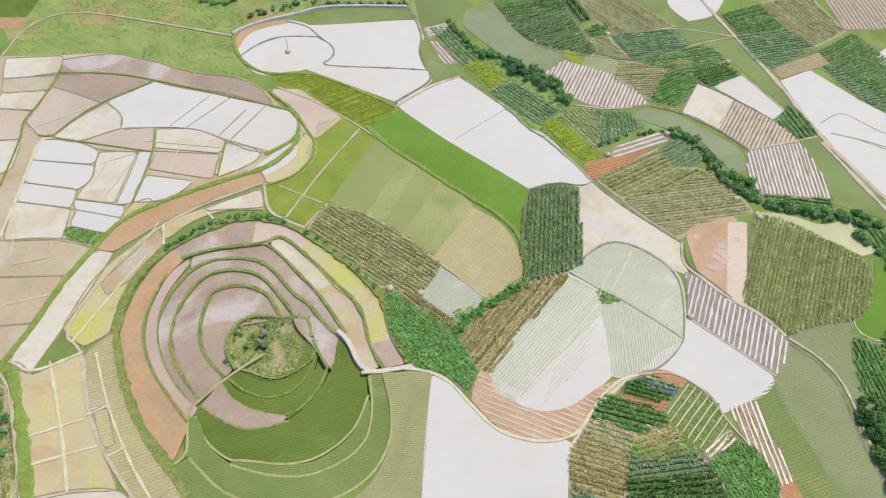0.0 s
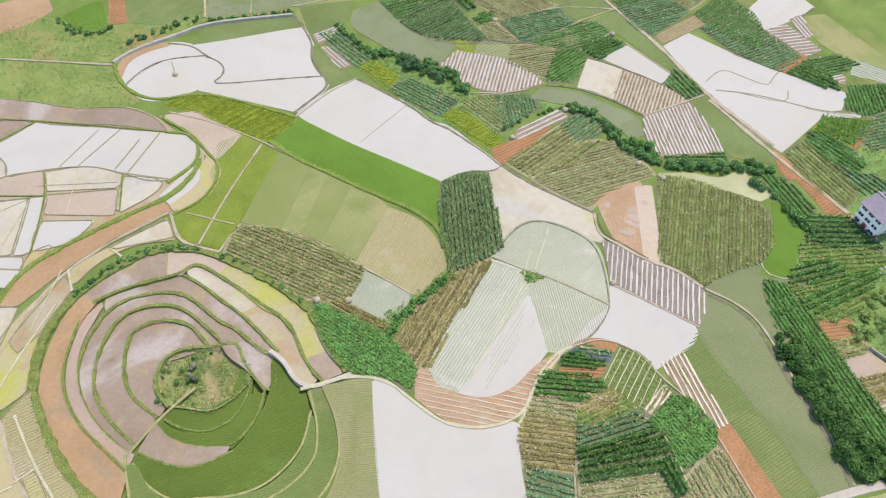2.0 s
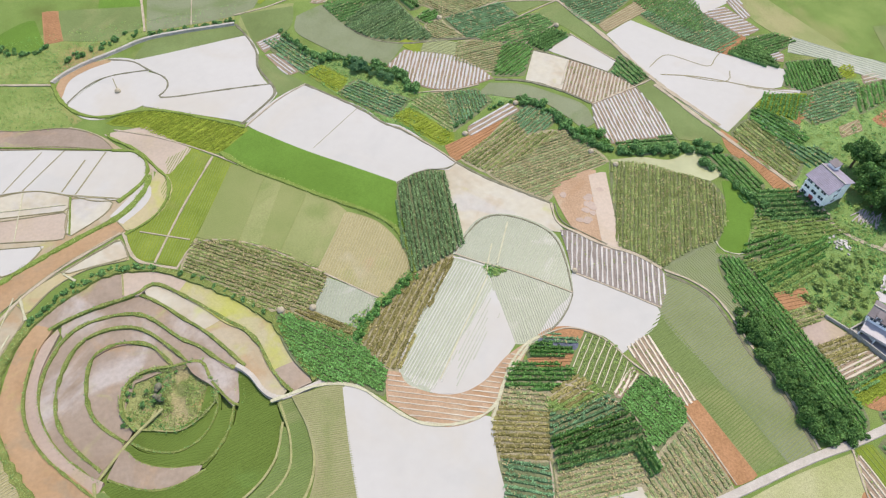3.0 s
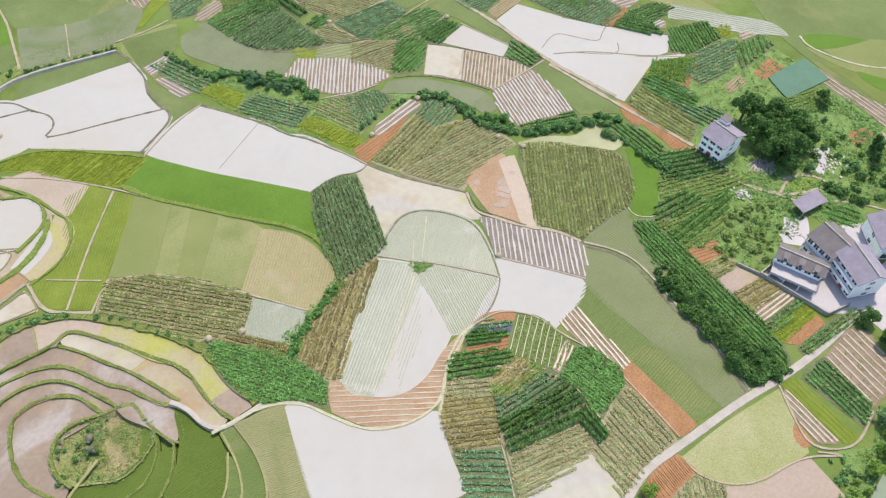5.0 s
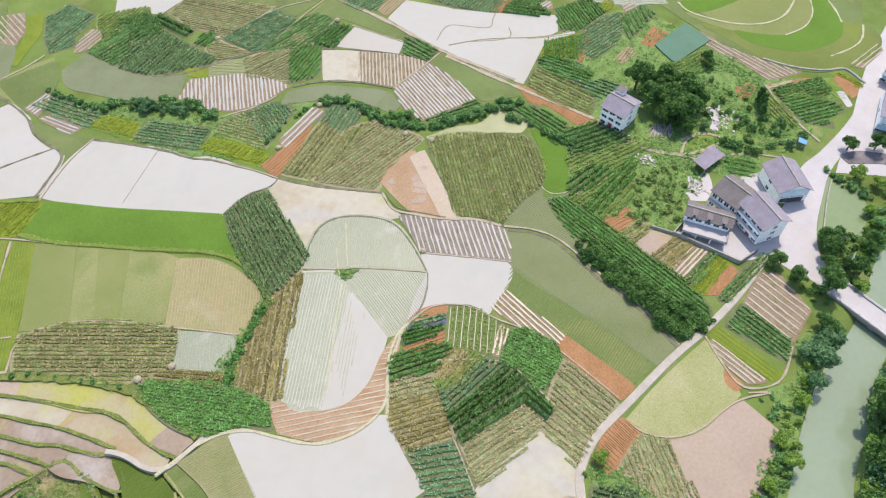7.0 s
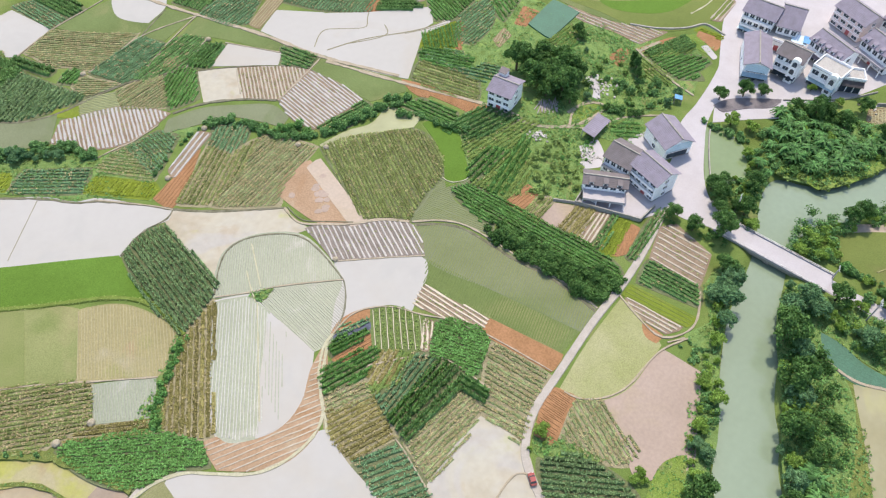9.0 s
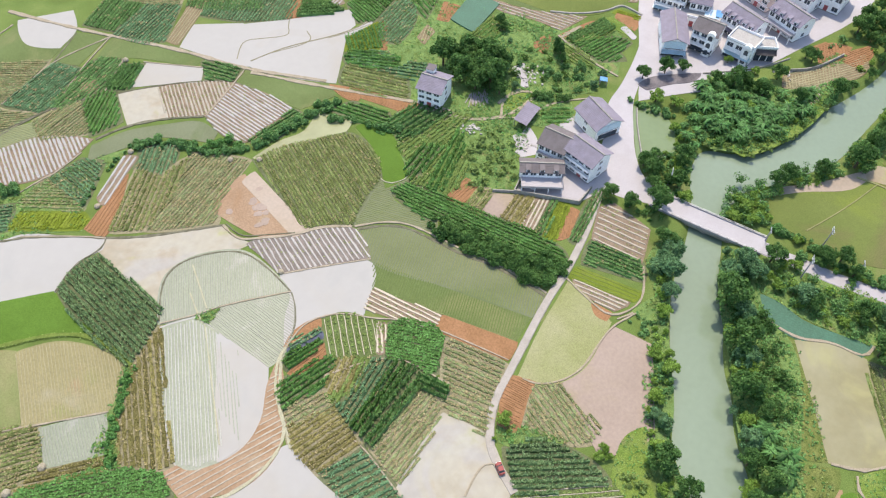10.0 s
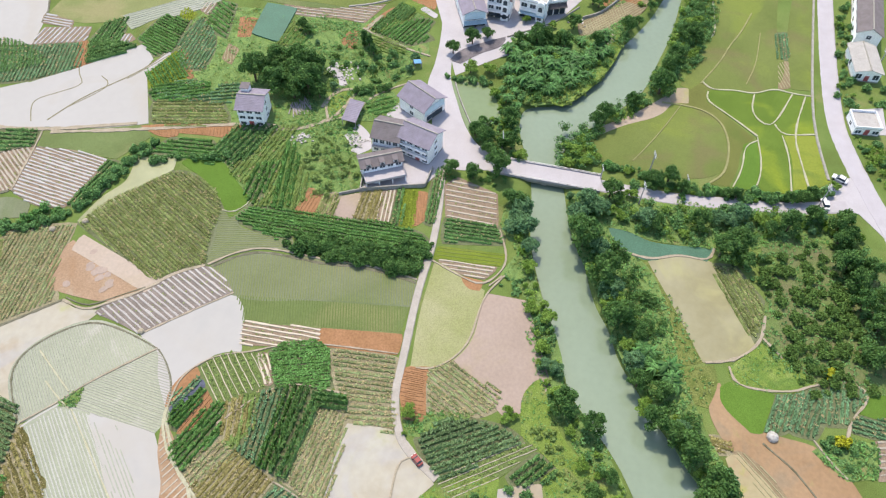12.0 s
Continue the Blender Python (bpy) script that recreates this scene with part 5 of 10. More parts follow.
plot("grass", [(149.5, 82.6), (152.6, 82.9), (157.1, 80.1), (157.6, 77.4), (154.0, 76.7), (148.4, 78.1), (146.1, 80.8)], spacing=0.8, z=0.03, label='round patch of short green grass beside a path')
way("path", [(144.0, 80.5), (149.5, 83.7), (153.3, 83.6), (156.7, 82.0), (158.3, 80.0), (158.7, 76.9)], 1.0)
plot("court", [(151.1, 63.9), (154.7, 63.0), (159.8, 60.9), (157.0, 56.0), (152.1, 56.9)], z=0.03, label='pale concrete yard between the farmhouses')
plot("earth", [(179.2, 90.1), (183.3, 90.8), (187.5, 89.0), (183.8, 87.0), (177.7, 86.1)], z=0.03, label='bare patch of orange earth among weeds')
way("path", [(188.3, 85.5), (192.5, 84.6), (197.8, 83.1)], 1.6)
plot("earth", [(188.9, 86.4), (202.2, 81.5), (203.8, 80.3), (200.2, 80.7), (189.1, 84.3)], label='strip of bare orange earth beside a crop')
plot("maize", [(188.9, 83.8), (200.4, 80.4), (206.2, 78.9), (204.1, 73.3), (196.9, 75.1), (197.2, 78.9), (188.9, 81.2)], rows=(0.96, -0.28), spacing=1.2)
plot("veg", [(188.7, 82.9), (188.9, 81.2), (197.2, 78.9), (196.9, 75.1), (200.7, 67.9), (200.3, 65.4), (193.0, 66.3), (191.1, 62.5), (185.8, 68.5), (186.4, 73.9)], rows=(0.96, -0.28), spacing=1.4)
plot("grass", [(206.2, 78.9), (210.5, 76.3), (207.9, 69.0), (203.8, 68.7), (204.1, 73.3)], spacing=1.2)
plot("earth", [(209.9, 76.0), (212.8, 76.5), (213.3, 68.4), (207.3, 67.3)], label='strip of bare orange earth beside the road')
plot("mustard", [(211.9, 77.5), (214.2, 77.1), (215.1, 68.6), (213.5, 68.5), (212.8, 76.5)], rows=(0.19, -0.98), spacing=1.0)
plot("court", [(205.7, 71.4), (207.1, 70.6), (204.2, 65.5), (202.7, 65.4)], label='small pale concrete patch beside the road')
plot("greens", [(184.3, 82.2), (186.7, 82.4), (184.8, 72.9), (182.3, 68.5), (177.8, 73.6)], rows=(-0.24, -0.97), spacing=1.2)
way("path", [(188.8, 85.9), (186.9, 81.5), (184.8, 72.9), (183.3, 68.1)], 0.7)
plot("grass", [(169.5, 27.1), (175.4, 25.8), (179.9, 19.6), (182.6, 12.8), (196.1, 6.6), (213.5, 3.2), (211.0, 1.1), (194.3, 3.9), (178.6, 10.1), (172.6, 14.2), (172.8, 19.2)], spacing=0.9, z=0.05)
plot("court", [(135.7, 54.7), (139.8, 49.2), (141.3, 43.1), (136.2, 40.9), (129.4, 43.9), (127.1, 49.7)], z=0.03, label='pale concrete yard in front of a low house')
plot("rice_olive", [(85.6, 88.9), (91.1, 90.2), (101.1, 93.7), (101.4, 90.4), (106.7, 87.5), (98.7, 88.0), (97.2, 84.9), (98.6, 71.7), (95.3, 69.2), (93.6, 78.1), (90.0, 83.5), (84.5, 87.9)], rows=(0.29, -0.96), spacing=0.66, label='mottled grey-green field of thin young rice')
way("kerb", [(101.6, 93.4), (101.5, 90.1), (105.6, 87.7), (107.3, 88.0)], 0.35)
plot("veg_dark", [(63.9, 193.0), (82.2, 199.4), (88.8, 200.0), (91.9, 193.9), (89.1, 191.5), (79.8, 186.3), (73.4, 188.0), (65.5, 189.2)], rows=(0.97, 0.23), spacing=1.2, rise=0.7)
plot("earth_pale", [(76.8, 193.5), (79.7, 191.8), (78.7, 188.5), (75.1, 188.8), (74.4, 191.1)], z=0.12, label='small bare patch of pinkish earth among crops')
plot("veg", [(90.0, 191.3), (94.1, 186.0), (84.2, 179.6), (79.9, 184.8)], rows=(-0.85, -0.53), spacing=1.2, rise=0.7)
way("path", [(78.4, 185.1), (83.2, 188.0), (89.9, 192.0), (92.0, 192.8)], 0.6)
# far green rice land above the village
plot("rice_plain", [(199.8, 165.7), (193.4, 139.5), (193.5, 119.1), (195.2, 106.7), (198.7, 96.4), (205.3, 85.8), (217.4, 77.7), (223.7, 78.5), (291.0, 129.4), (239.3, 160.4)])
plot("rice_moss", [(195.5, 121.5), (198.0, 107.4), (199.1, 96.2), (203.0, 87.7), (210.1, 80.8), (217.5, 78.6), (226.5, 76.4), (240.2, 80.3), (243.1, 88.9), (237.8, 94.0), (213.6, 91.5)], z=0.02)
plot("rice_plain", [(199.5, 96.0), (203.2, 87.8), (210.3, 81.0), (218.1, 78.6), (226.8, 76.2), (240.5, 80.0), (244.4, 85.7), (243.1, 88.9), (235.3, 83.5), (226.9, 82.6), (211.4, 85.1), (204.2, 92.1)], z=0.04)
plot("rice", [(202.9, 111.6), (207.7, 105.8), (215.3, 99.9), (224.1, 98.5), (233.9, 102.5), (240.1, 108.6), (245.3, 105.1), (237.8, 94.0), (230.5, 89.3), (222.5, 89.1), (213.6, 91.5), (206.8, 97.8), (202.5, 106.2)], z=0.05, label='crescent of bright green rice')
plot("rice_band", [(196.4, 128.7), (202.5, 116.4), (210.0, 110.3), (219.0, 107.3), (228.7, 108.0), (235.0, 111.5), (239.5, 108.6), (233.6, 102.8), (223.8, 99.5), (215.0, 100.9), (208.2, 106.2), (200.8, 114.9), (197.0, 124.4)], rows=(0.53, -0.85), z=0.05, label='pale green crescent of thin rice', spacing=1.6)
plot("rice_band", [(201.1, 125.6), (218.7, 122.8), (235.1, 111.9), (228.4, 108.2), (219.0, 107.8), (210.5, 110.7), (203.2, 116.7)], z=0.06)
plot("rice", [(198.8, 133.7), (204.2, 132.5), (218.3, 123.1), (201.7, 125.6), (197.3, 129.0)], z=0.06)
way("kerb", [(198.7, 134.1), (197.0, 128.4), (204.2, 115.3), (213.6, 108.3), (224.2, 107.1), (234.4, 111.5)], 0.8)
way("kerb", [(239.6, 108.5), (233.9, 102.5), (224.6, 98.9), (215.5, 100.1)], 0.6)
way("kerb", [(244.7, 104.7), (242.0, 99.1), (237.9, 93.9)], 0.7)
way("kerb", [(242.9, 88.7), (236.2, 83.7), (227.7, 82.7), (219.1, 84.2)], 0.7)
way("wall", [(198.9, 96.0), (203.2, 87.8), (210.9, 80.3), (217.0, 78.2), (217.8, 76.0), (216.6, 69.3)], 0.9, rise=0.5)
plot("mulch_dull", [(192.5, 118.1), (194.5, 104.3), (198.5, 95.2), (204.1, 84.5), (192.3, 87.7), (191.9, 97.2), (189.2, 111.5)], rows=(0.13, -0.99), spacing=1.6)
plot("mulch_dull", [(221.1, 77.2), (238.6, 79.8), (236.1, 76.4), (222.6, 74.5)], rows=(0.99, 0.1), spacing=1.5)

# river, ponds and the far bank
plot("pond", [(172.4, 50.4), (174.3, 42.2), (171.3, 36.8), (161.7, 31.5), (157.3, 33.2), (152.8, 38.4)])
plot("pond_yellow", [(86.0, 127.7), (95.2, 126.5), (102.5, 123.6), (111.2, 125.7), (113.5, 119.6), (114.5, 115.3), (110.6, 114.1), (102.5, 119.2), (93.8, 123.6), (86.6, 125.5)])
plot("rice_wet", [(61.3, 168.6), (71.2, 165.4), (80.1, 158.3), (86.7, 151.4), (86.7, 144.1), (83.1, 142.6), (79.0, 151.1), (74.8, 157.1), (66.9, 160.8), (57.2, 164.9)], label='shallow pale stream bed among grass')
plot("net", [(128.4, -7.5), (128.6, -13.0), (127.2, -19.3), (128.1, -26.6), (130.2, -35.2), (126.1, -34.1), (126.2, -26.8), (121.8, -20.0), (123.0, -12.4)])
plot("pond_mud", [(120.9, -20.1), (125.5, -28.1), (125.5, -35.1), (115.5, -40.7), (104.1, -47.1), (99.0, -43.5), (95.7, -36.4), (107.8, -28.9)])
plot("corn_green", [(124.8, -35.4), (125.9, -41.4), (116.6, -49.2), (105.0, -47.6), (112.6, -42.3)], rows=(-0.85, -0.53), spacing=1.2)
plot("weeds_olive", [(117.5, -13.3), (120.4, -19.9), (107.7, -28.7), (95.6, -35.9), (91.5, -28.2), (103.8, -21.1)], spacing=1.0)
plot("rice_moss", [(159.4, 3.3), (168.8, -5.0), (177.6, -15.4), (183.5, -17.1), (185.4, -22.5), (184.5, -28.1), (180.0, -33.6), (173.3, -36.5), (165.1, -37.1), (158.2, -33.5), (153.6, -23.7), (153.5, -7.5), (152.9, 0.7)], rows=(0.65, -0.76))
plot("mud_pink", [(160.7, 3.9), (163.5, 3.0), (175.1, -7.5), (187.1, -16.3), (184.3, -17.7), (178.5, -15.0), (169.8, -4.8)])
plot("mossy", [(185.1, -16.9), (192.1, -19.3), (193.0, -22.0), (186.5, -22.7)])
plot("rice_moss", [(256.1, -24.8), (264.5, -38.1), (232.3, -39.1), (211.3, -34.1), (199.8, -26.7), (193.9, -23.0), (194.1, -20.1), (214.8, -26.1), (225.4, -28.5)], rows=(-0.99, 0.12))
plot("rice_moss", [(260.9, -38.7), (263.9, -47.5), (231.9, -47.8), (207.9, -50.4), (199.4, -44.3), (197.9, -36.5), (196.3, -29.9), (199.4, -27.1), (210.7, -34.1), (231.8, -39.5)])
plot("rice_moss", [(262.3, -53.9), (264.5, -60.3), (205.3, -59.9), (203.9, -54.0), (233.5, -52.3)], rise=0.6)
plot("veg_blue", [(231.3, -47.8), (233.3, -51.9), (219.5, -52.6), (217.6, -49.0)], rows=(-1.00, -0.09))
plot("soil", [(215.9, -49.5), (217.5, -52.3), (204.4, -53.0), (202.6, -50.2)])

plot("rice_brown", [(185.0, -21.5), (192.6, -22.4), (197.9, -26.3), (194.8, -28.9), (189.1, -28.6), (176.6, -43.2), (172.0, -40.2), (162.0, -39.2), (155.0, -37.5), (153.9, -32.9), (162.5, -37.0), (172.1, -36.7), (180.2, -33.4), (185.0, -27.9)])
plot("rice_flush", [(193.7, -28.3), (197.4, -36.5), (197.2, -42.6), (188.1, -41.9), (183.6, -45.9), (178.2, -44.4), (184.7, -35.7), (189.2, -28.9)])
plot("rice_flush", [(197.2, -42.6), (202.3, -48.5), (201.1, -54.1), (186.3, -49.1), (183.6, -45.9), (188.7, -42.0)])
plot("rice_flush", [(201.1, -54.1), (201.3, -58.1), (182.2, -54.7), (181.0, -51.8), (186.4, -49.4)])
plot("rice_flush", [(201.3, -58.1), (201.4, -60.8), (184.3, -60.9), (182.3, -55.0)])
plot("rice_flush", [(177.1, -44.8), (183.2, -46.2), (184.8, -49.3), (180.4, -51.6), (171.8, -54.0), (157.7, -54.9), (155.7, -46.4), (166.9, -46.6)])
plot("rice", [(172.8, -41.1), (176.0, -44.6), (168.0, -46.2), (160.9, -46.1), (156.1, -44.8), (154.2, -39.1), (162.7, -41.3)])
plot("rice_lemon", [(180.3, -51.9), (181.5, -55.0), (170.5, -57.3), (160.6, -59.5), (156.7, -55.3), (171.8, -54.0)])
plot("rice_lemon", [(181.7, -55.5), (183.4, -61.2), (165.5, -64.9), (160.4, -59.8), (169.4, -57.7)])
way("kerb", [(198.2, -26.3), (194.9, -29.3), (197.4, -36.5), (197.2, -42.6), (202.3, -48.5), (201.3, -54.1), (202.1, -60.6)], 0.55)
way("kerb", [(193.8, -28.5), (189.5, -28.2), (184.7, -35.7), (178.0, -44.5)], 0.6)
way("kerb", [(197.2, -42.6), (188.7, -42.0), (183.6, -45.9), (185.0, -49.3), (201.1, -54.1)], 0.5)
way("kerb", [(185.0, -49.3), (180.6, -51.6), (184.4, -61.2)], 0.55)
way("kerb", [(201.3, -58.1), (182.5, -54.8), (170.5, -57.3), (160.8, -59.6)], 0.55)
way("kerb", [(180.6, -51.6), (171.8, -54.0), (157.0, -54.9)], 0.45)
way("kerb", [(177.5, -44.5), (168.0, -46.2), (160.9, -46.1), (156.7, -45.2)], 0.4)
way("kerb", [(176.0, -44.6), (172.8, -41.1), (162.7, -41.1), (154.6, -38.9)], 0.45)
way("verge", [(154.0, -32.4), (158.6, -36.0), (166.1, -37.0), (174.5, -36.2), (181.2, -33.4), (184.7, -27.9), (184.8, -21.0), (184.0, -15.3)], 0.7)
way("verge", [(184.8, -21.0), (174.7, -17.9), (164.5, -14.1), (155.9, -10.4)], 0.35)
way("verge", [(197.2, -25.9), (210.3, -31.0), (220.5, -33.4), (228.0, -36.3), (241.0, -39.3)], 0.5)
way("verge", [(201.3, -39.8), (212.6, -42.4), (230.2, -42.8)], 0.35)

# orchard slope and mud track in the lower right
plot("orchard", [(134.8, -48.1), (142.2, -58.1), (139.0, -72.4), (140.7, -89.2), (113.2, -89.5), (99.9, -85.9), (100.3, -73.8), (100.6, -66.3), (95.4, -58.8), (106.5, -49.4), (120.4, -50.1)], spacing=1.1)
plot("grass", [(95.3, -42.2), (104.5, -49.5), (101.4, -56.1), (97.7, -61.3), (94.0, -56.3), (92.2, -48.8), (92.0, -43.7)], spacing=1.2)
plot("rice", [(89.9, -41.0), (91.6, -42.5), (91.9, -48.8), (91.8, -52.3), (81.7, -50.0), (81.3, -48.1), (86.5, -41.6)], rise=0.6)
plot("veg_blue", [(91.9, -53.3), (94.5, -58.8), (84.3, -55.5), (81.6, -50.8)], rows=(-0.97, 0.24))
plot("veg_blue", [(94.8, -58.8), (97.2, -64.3), (87.8, -62.8), (84.1, -61.3), (84.1, -55.9)], rows=(-0.97, 0.26), spacing=1.25)
plot("veg_blue", [(97.3, -64.5), (100.8, -68.8), (98.8, -73.7), (91.4, -68.6), (89.5, -68.1), (88.2, -63.3)], rows=(-1.00, 0.08), spacing=1.25)
plot("rice", [(98.7, -74.3), (104.5, -86.3), (94.9, -87.9), (93.5, -75.9), (93.6, -71.1)], rise=0.7)
plot("veg_blue", [(91.4, -69.6), (92.9, -75.9), (93.4, -87.8), (88.4, -85.0), (88.7, -69.2)], rows=(0.01, -1.00))
plot("mud_orange", [(88.7, -38.3), (90.8, -40.2), (86.5, -41.6), (81.0, -47.2), (81.5, -55.4), (81.1, -62.5), (76.5, -68.3), (68.4, -73.7), (63.3, -61.5), (70.0, -52.2), (75.3, -44.8), (81.9, -39.7)])
plot("pale_yellow", [(73.3, -43.5), (74.4, -45.4), (67.9, -53.5), (62.3, -54.8), (60.5, -49.3)])
plot("mulch_dull", [(87.1, -74.7), (92.7, -87.7), (82.9, -88.0), (78.6, -74.8)], rows=(0.36, -0.93))
plot("corn_dry", [(76.8, -39.4), (77.6, -43.5), (75.3, -44.8), (74.2, -41.3)], rows=(-0.04, -1.00))
plot("weeds_dark", [(80.7, -61.4), (85.1, -67.3), (86.3, -74.4), (79.1, -74.3), (76.5, -68.3)], spacing=1.9)
plot("weeds_olive", [(89.4, -28.4), (94.9, -38.6), (90.6, -39.4), (84.2, -38.0), (85.0, -31.5)], spacing=1.2)

# left paddies
plot("mud_mauve", [(-124.3, 185.2), (-109.3, 188.6), (-97.4, 185.9), (-81.5, 180.3), (-66.6, 178.1), (-58.6, 173.2), (-54.0, 166.9), (-61.3, 168.4), (-72.4, 171.4), (-87.4, 174.9), (-93.7, 177.1), (-106.6, 179.6), (-122.6, 179.0)], inset=-0.5, edge='mud_edge')
plot("flood_beige", [(-142.6, 185.1), (-125.4, 187.1), (-123.5, 179.6), (-139.7, 175.7)], inset=-0.5, edge='mud_edge')
plot("mossy", [(-139.5, 175.2), (-123.8, 177.4), (-123.9, 171.4), (-137.7, 169.3)], inset=-0.5, edge='mud_edge')
plot("flood_beige", [(-137.4, 168.6), (-124.5, 170.1), (-125.1, 162.1), (-137.7, 162.6)], inset=-0.5, edge='mud_edge')
plot("mud_pink", [(-139.1, 161.8), (-125.2, 160.6), (-126.6, 156.8), (-124.9, 149.7), (-133.6, 148.2)], inset=-0.5, edge='mud_edge')
plot("flood_beige", [(-136.7, 147.6), (-124.5, 148.5), (-123.2, 137.2), (-130.6, 132.7)], inset=-0.5, edge='mud_edge')
plot("mud_mauve", [(-122.6, 177.9), (-106.4, 179.1), (-96.9, 177.2), (-93.7, 175.7), (-98.1, 171.8), (-106.0, 166.1), (-116.2, 170.4), (-123.0, 172.8)], inset=-0.5, edge='mud_edge')
plot("mud_pink", [(-123.4, 172.0), (-105.8, 165.3), (-110.9, 159.6), (-115.1, 152.1), (-119.4, 151.0), (-125.2, 156.6), (-124.9, 161.6)], inset=-0.5, edge='mud_edge')
plot("flood", [(-91.9, 175.8), (-81.7, 173.5), (-68.7, 170.8), (-55.7, 166.5), (-47.0, 164.5), (-44.5, 159.6), (-45.1, 152.6), (-50.7, 146.6), (-57.4, 147.5), (-64.8, 151.5), (-74.1, 155.4), (-86.0, 156.0), (-96.5, 154.7), (-97.8, 160.3), (-104.0, 166.1)], inset=-0.5, edge='mud_edge')
plot("flood_beige", [(-104.1, 165.3), (-98.7, 160.0), (-97.0, 155.1), (-103.3, 151.6), (-109.1, 149.0), (-115.5, 151.2), (-109.2, 159.6)], inset=-0.5, edge='mud_edge')
plot("mud_pink", [(-105.4, 148.9), (-97.3, 153.9), (-86.7, 154.8), (-84.9, 145.7), (-103.6, 147.3)], inset=-0.5, edge='mud_edge')
plot("flood_beige", [(-85.9, 154.3), (-74.7, 154.5), (-65.3, 150.5), (-65.4, 145.9), (-84.5, 147.5)], inset=-0.5, edge='mud_edge')
plot("mud_pink", [(-84.2, 145.2), (-65.4, 144.5), (-65.8, 135.8), (-84.1, 139.0)], inset=-0.5, edge='mud_edge')
plot("flood_beige", [(-64.0, 149.1), (-55.7, 147.1), (-53.7, 145.1), (-55.7, 142.3), (-64.1, 136.6), (-64.9, 138.1)], inset=-0.5, edge='mud_edge')
plot("flood", [(-83.7, 135.7), (-70.8, 134.0), (-75.8, 128.4), (-84.6, 126.4), (-85.1, 131.0)], inset=-0.5, edge='mud_edge')
plot("flood", [(-118.6, 148.7), (-114.0, 148.9), (-103.3, 146.4), (-100.3, 144.0), (-100.7, 140.2), (-117.8, 141.4)], inset=-0.5, edge='mud_edge')
plot("flood", [(-117.9, 140.5), (-100.4, 139.3), (-99.5, 134.3), (-101.8, 130.7), (-117.0, 132.7)], inset=-0.5, edge='mud_edge')
plot("flood", [(-117.3, 131.8), (-102.2, 130.0), (-101.8, 124.1), (-116.8, 125.8)], inset=-0.5, edge='mud_edge')
plot("flood_beige", [(-100.0, 144.3), (-89.1, 144.8), (-90.0, 125.9), (-100.9, 127.4), (-98.8, 134.6)], inset=-0.5, edge='mud_edge')
plot("flood", [(-88.7, 144.9), (-84.5, 145.0), (-85.4, 129.9), (-86.0, 125.8), (-89.6, 125.7)], inset=-0.5, edge='mud_edge')
plot("flood", [(-101.4, 126.1), (-87.4, 124.3), (-87.0, 120.9), (-89.0, 115.5), (-99.4, 117.8), (-99.3, 122.9)], inset=-0.5, edge='mud_edge')
plot("pale_yellow", [(-86.7, 120.2), (-85.1, 125.4), (-80.3, 127.6), (-85.3, 120.8)], inset=-0.5, edge='mud_edge')
plot("flood_beige", [(-116.9, 124.8), (-101.7, 122.9), (-100.6, 113.4), (-115.0, 112.2)], inset=-0.5, edge='mud_edge')
plot("weeds", [(-100.2, 116.5), (-90.4, 114.8), (-91.1, 111.6), (-98.9, 113.6)], spacing=3.2)
plot("mossy", [(-120.2, 110.9), (-100.0, 112.5), (-91.3, 110.1), (-95.8, 101.8), (-115.9, 100.5)], inset=-0.5, edge='mud_edge')
plot("mossy", [(-117.0, 99.7), (-96.1, 100.9), (-99.0, 87.7), (-111.5, 86.2)], inset=-0.5, edge='mud_edge')
plot("mossy", [(-111.2, 85.5), (-99.4, 86.6), (-100.7, 77.8), (-107.6, 76.8)], inset=-0.5, edge='mud_edge')
plot("mud_orange", [(-53.4, 139.3), (-50.3, 134.6), (-63.3, 128.5), (-75.7, 119.3), (-85.8, 109.6), (-90.1, 110.2), (-84.5, 120.6), (-70.0, 130.2)], inset=-0.5, edge='mud_edge')
plot("flood_beige", [(-85.8, 108.6), (-87.8, 99.6), (-91.7, 84.7), (-94.6, 74.2), (-99.7, 76.8), (-98.1, 86.8), (-94.4, 100.1), (-89.8, 109.3)], inset=-0.5, edge='mud_edge')
plot("pale_yellow", [(-75.0, 119.0), (-51.4, 131.8), (-49.3, 124.9), (-59.4, 124.4), (-67.7, 120.2), (-73.3, 113.7)], inset=-0.5, edge='mud_edge')
plot("flood_beige", [(-65.2, 124.0), (-51.4, 131.4), (-49.7, 125.7), (-59.5, 124.8)], inset=-0.5, edge='mud_edge')
plot("lime", [(-75.5, 117.4), (-73.5, 112.2), (-79.0, 101.2), (-79.9, 89.8), (-79.9, 85.1), (-84.4, 81.6), (-90.7, 86.3), (-86.4, 102.7)], inset=-0.5, edge='mud_edge')
plot("mossy", [(-75.4, 116.6), (-73.8, 112.5), (-78.8, 101.5), (-83.3, 96.3), (-85.4, 99.6)], inset=-0.5, edge='mud_edge')
plot("stubble", [(-83.1, 79.2), (-78.4, 84.8), (-75.5, 77.6), (-69.7, 66.4), (-62.8, 57.4), (-57.6, 52.6), (-52.8, 45.6), (-61.4, 45.4), (-71.1, 56.0), (-78.0, 66.2)], inset=-0.5, edge='mud_edge')
plot("lime", [(-76.5, 65.3), (-74.7, 66.1), (-70.3, 57.3), (-72.2, 57.2)], inset=-0.5, edge='mud_edge')
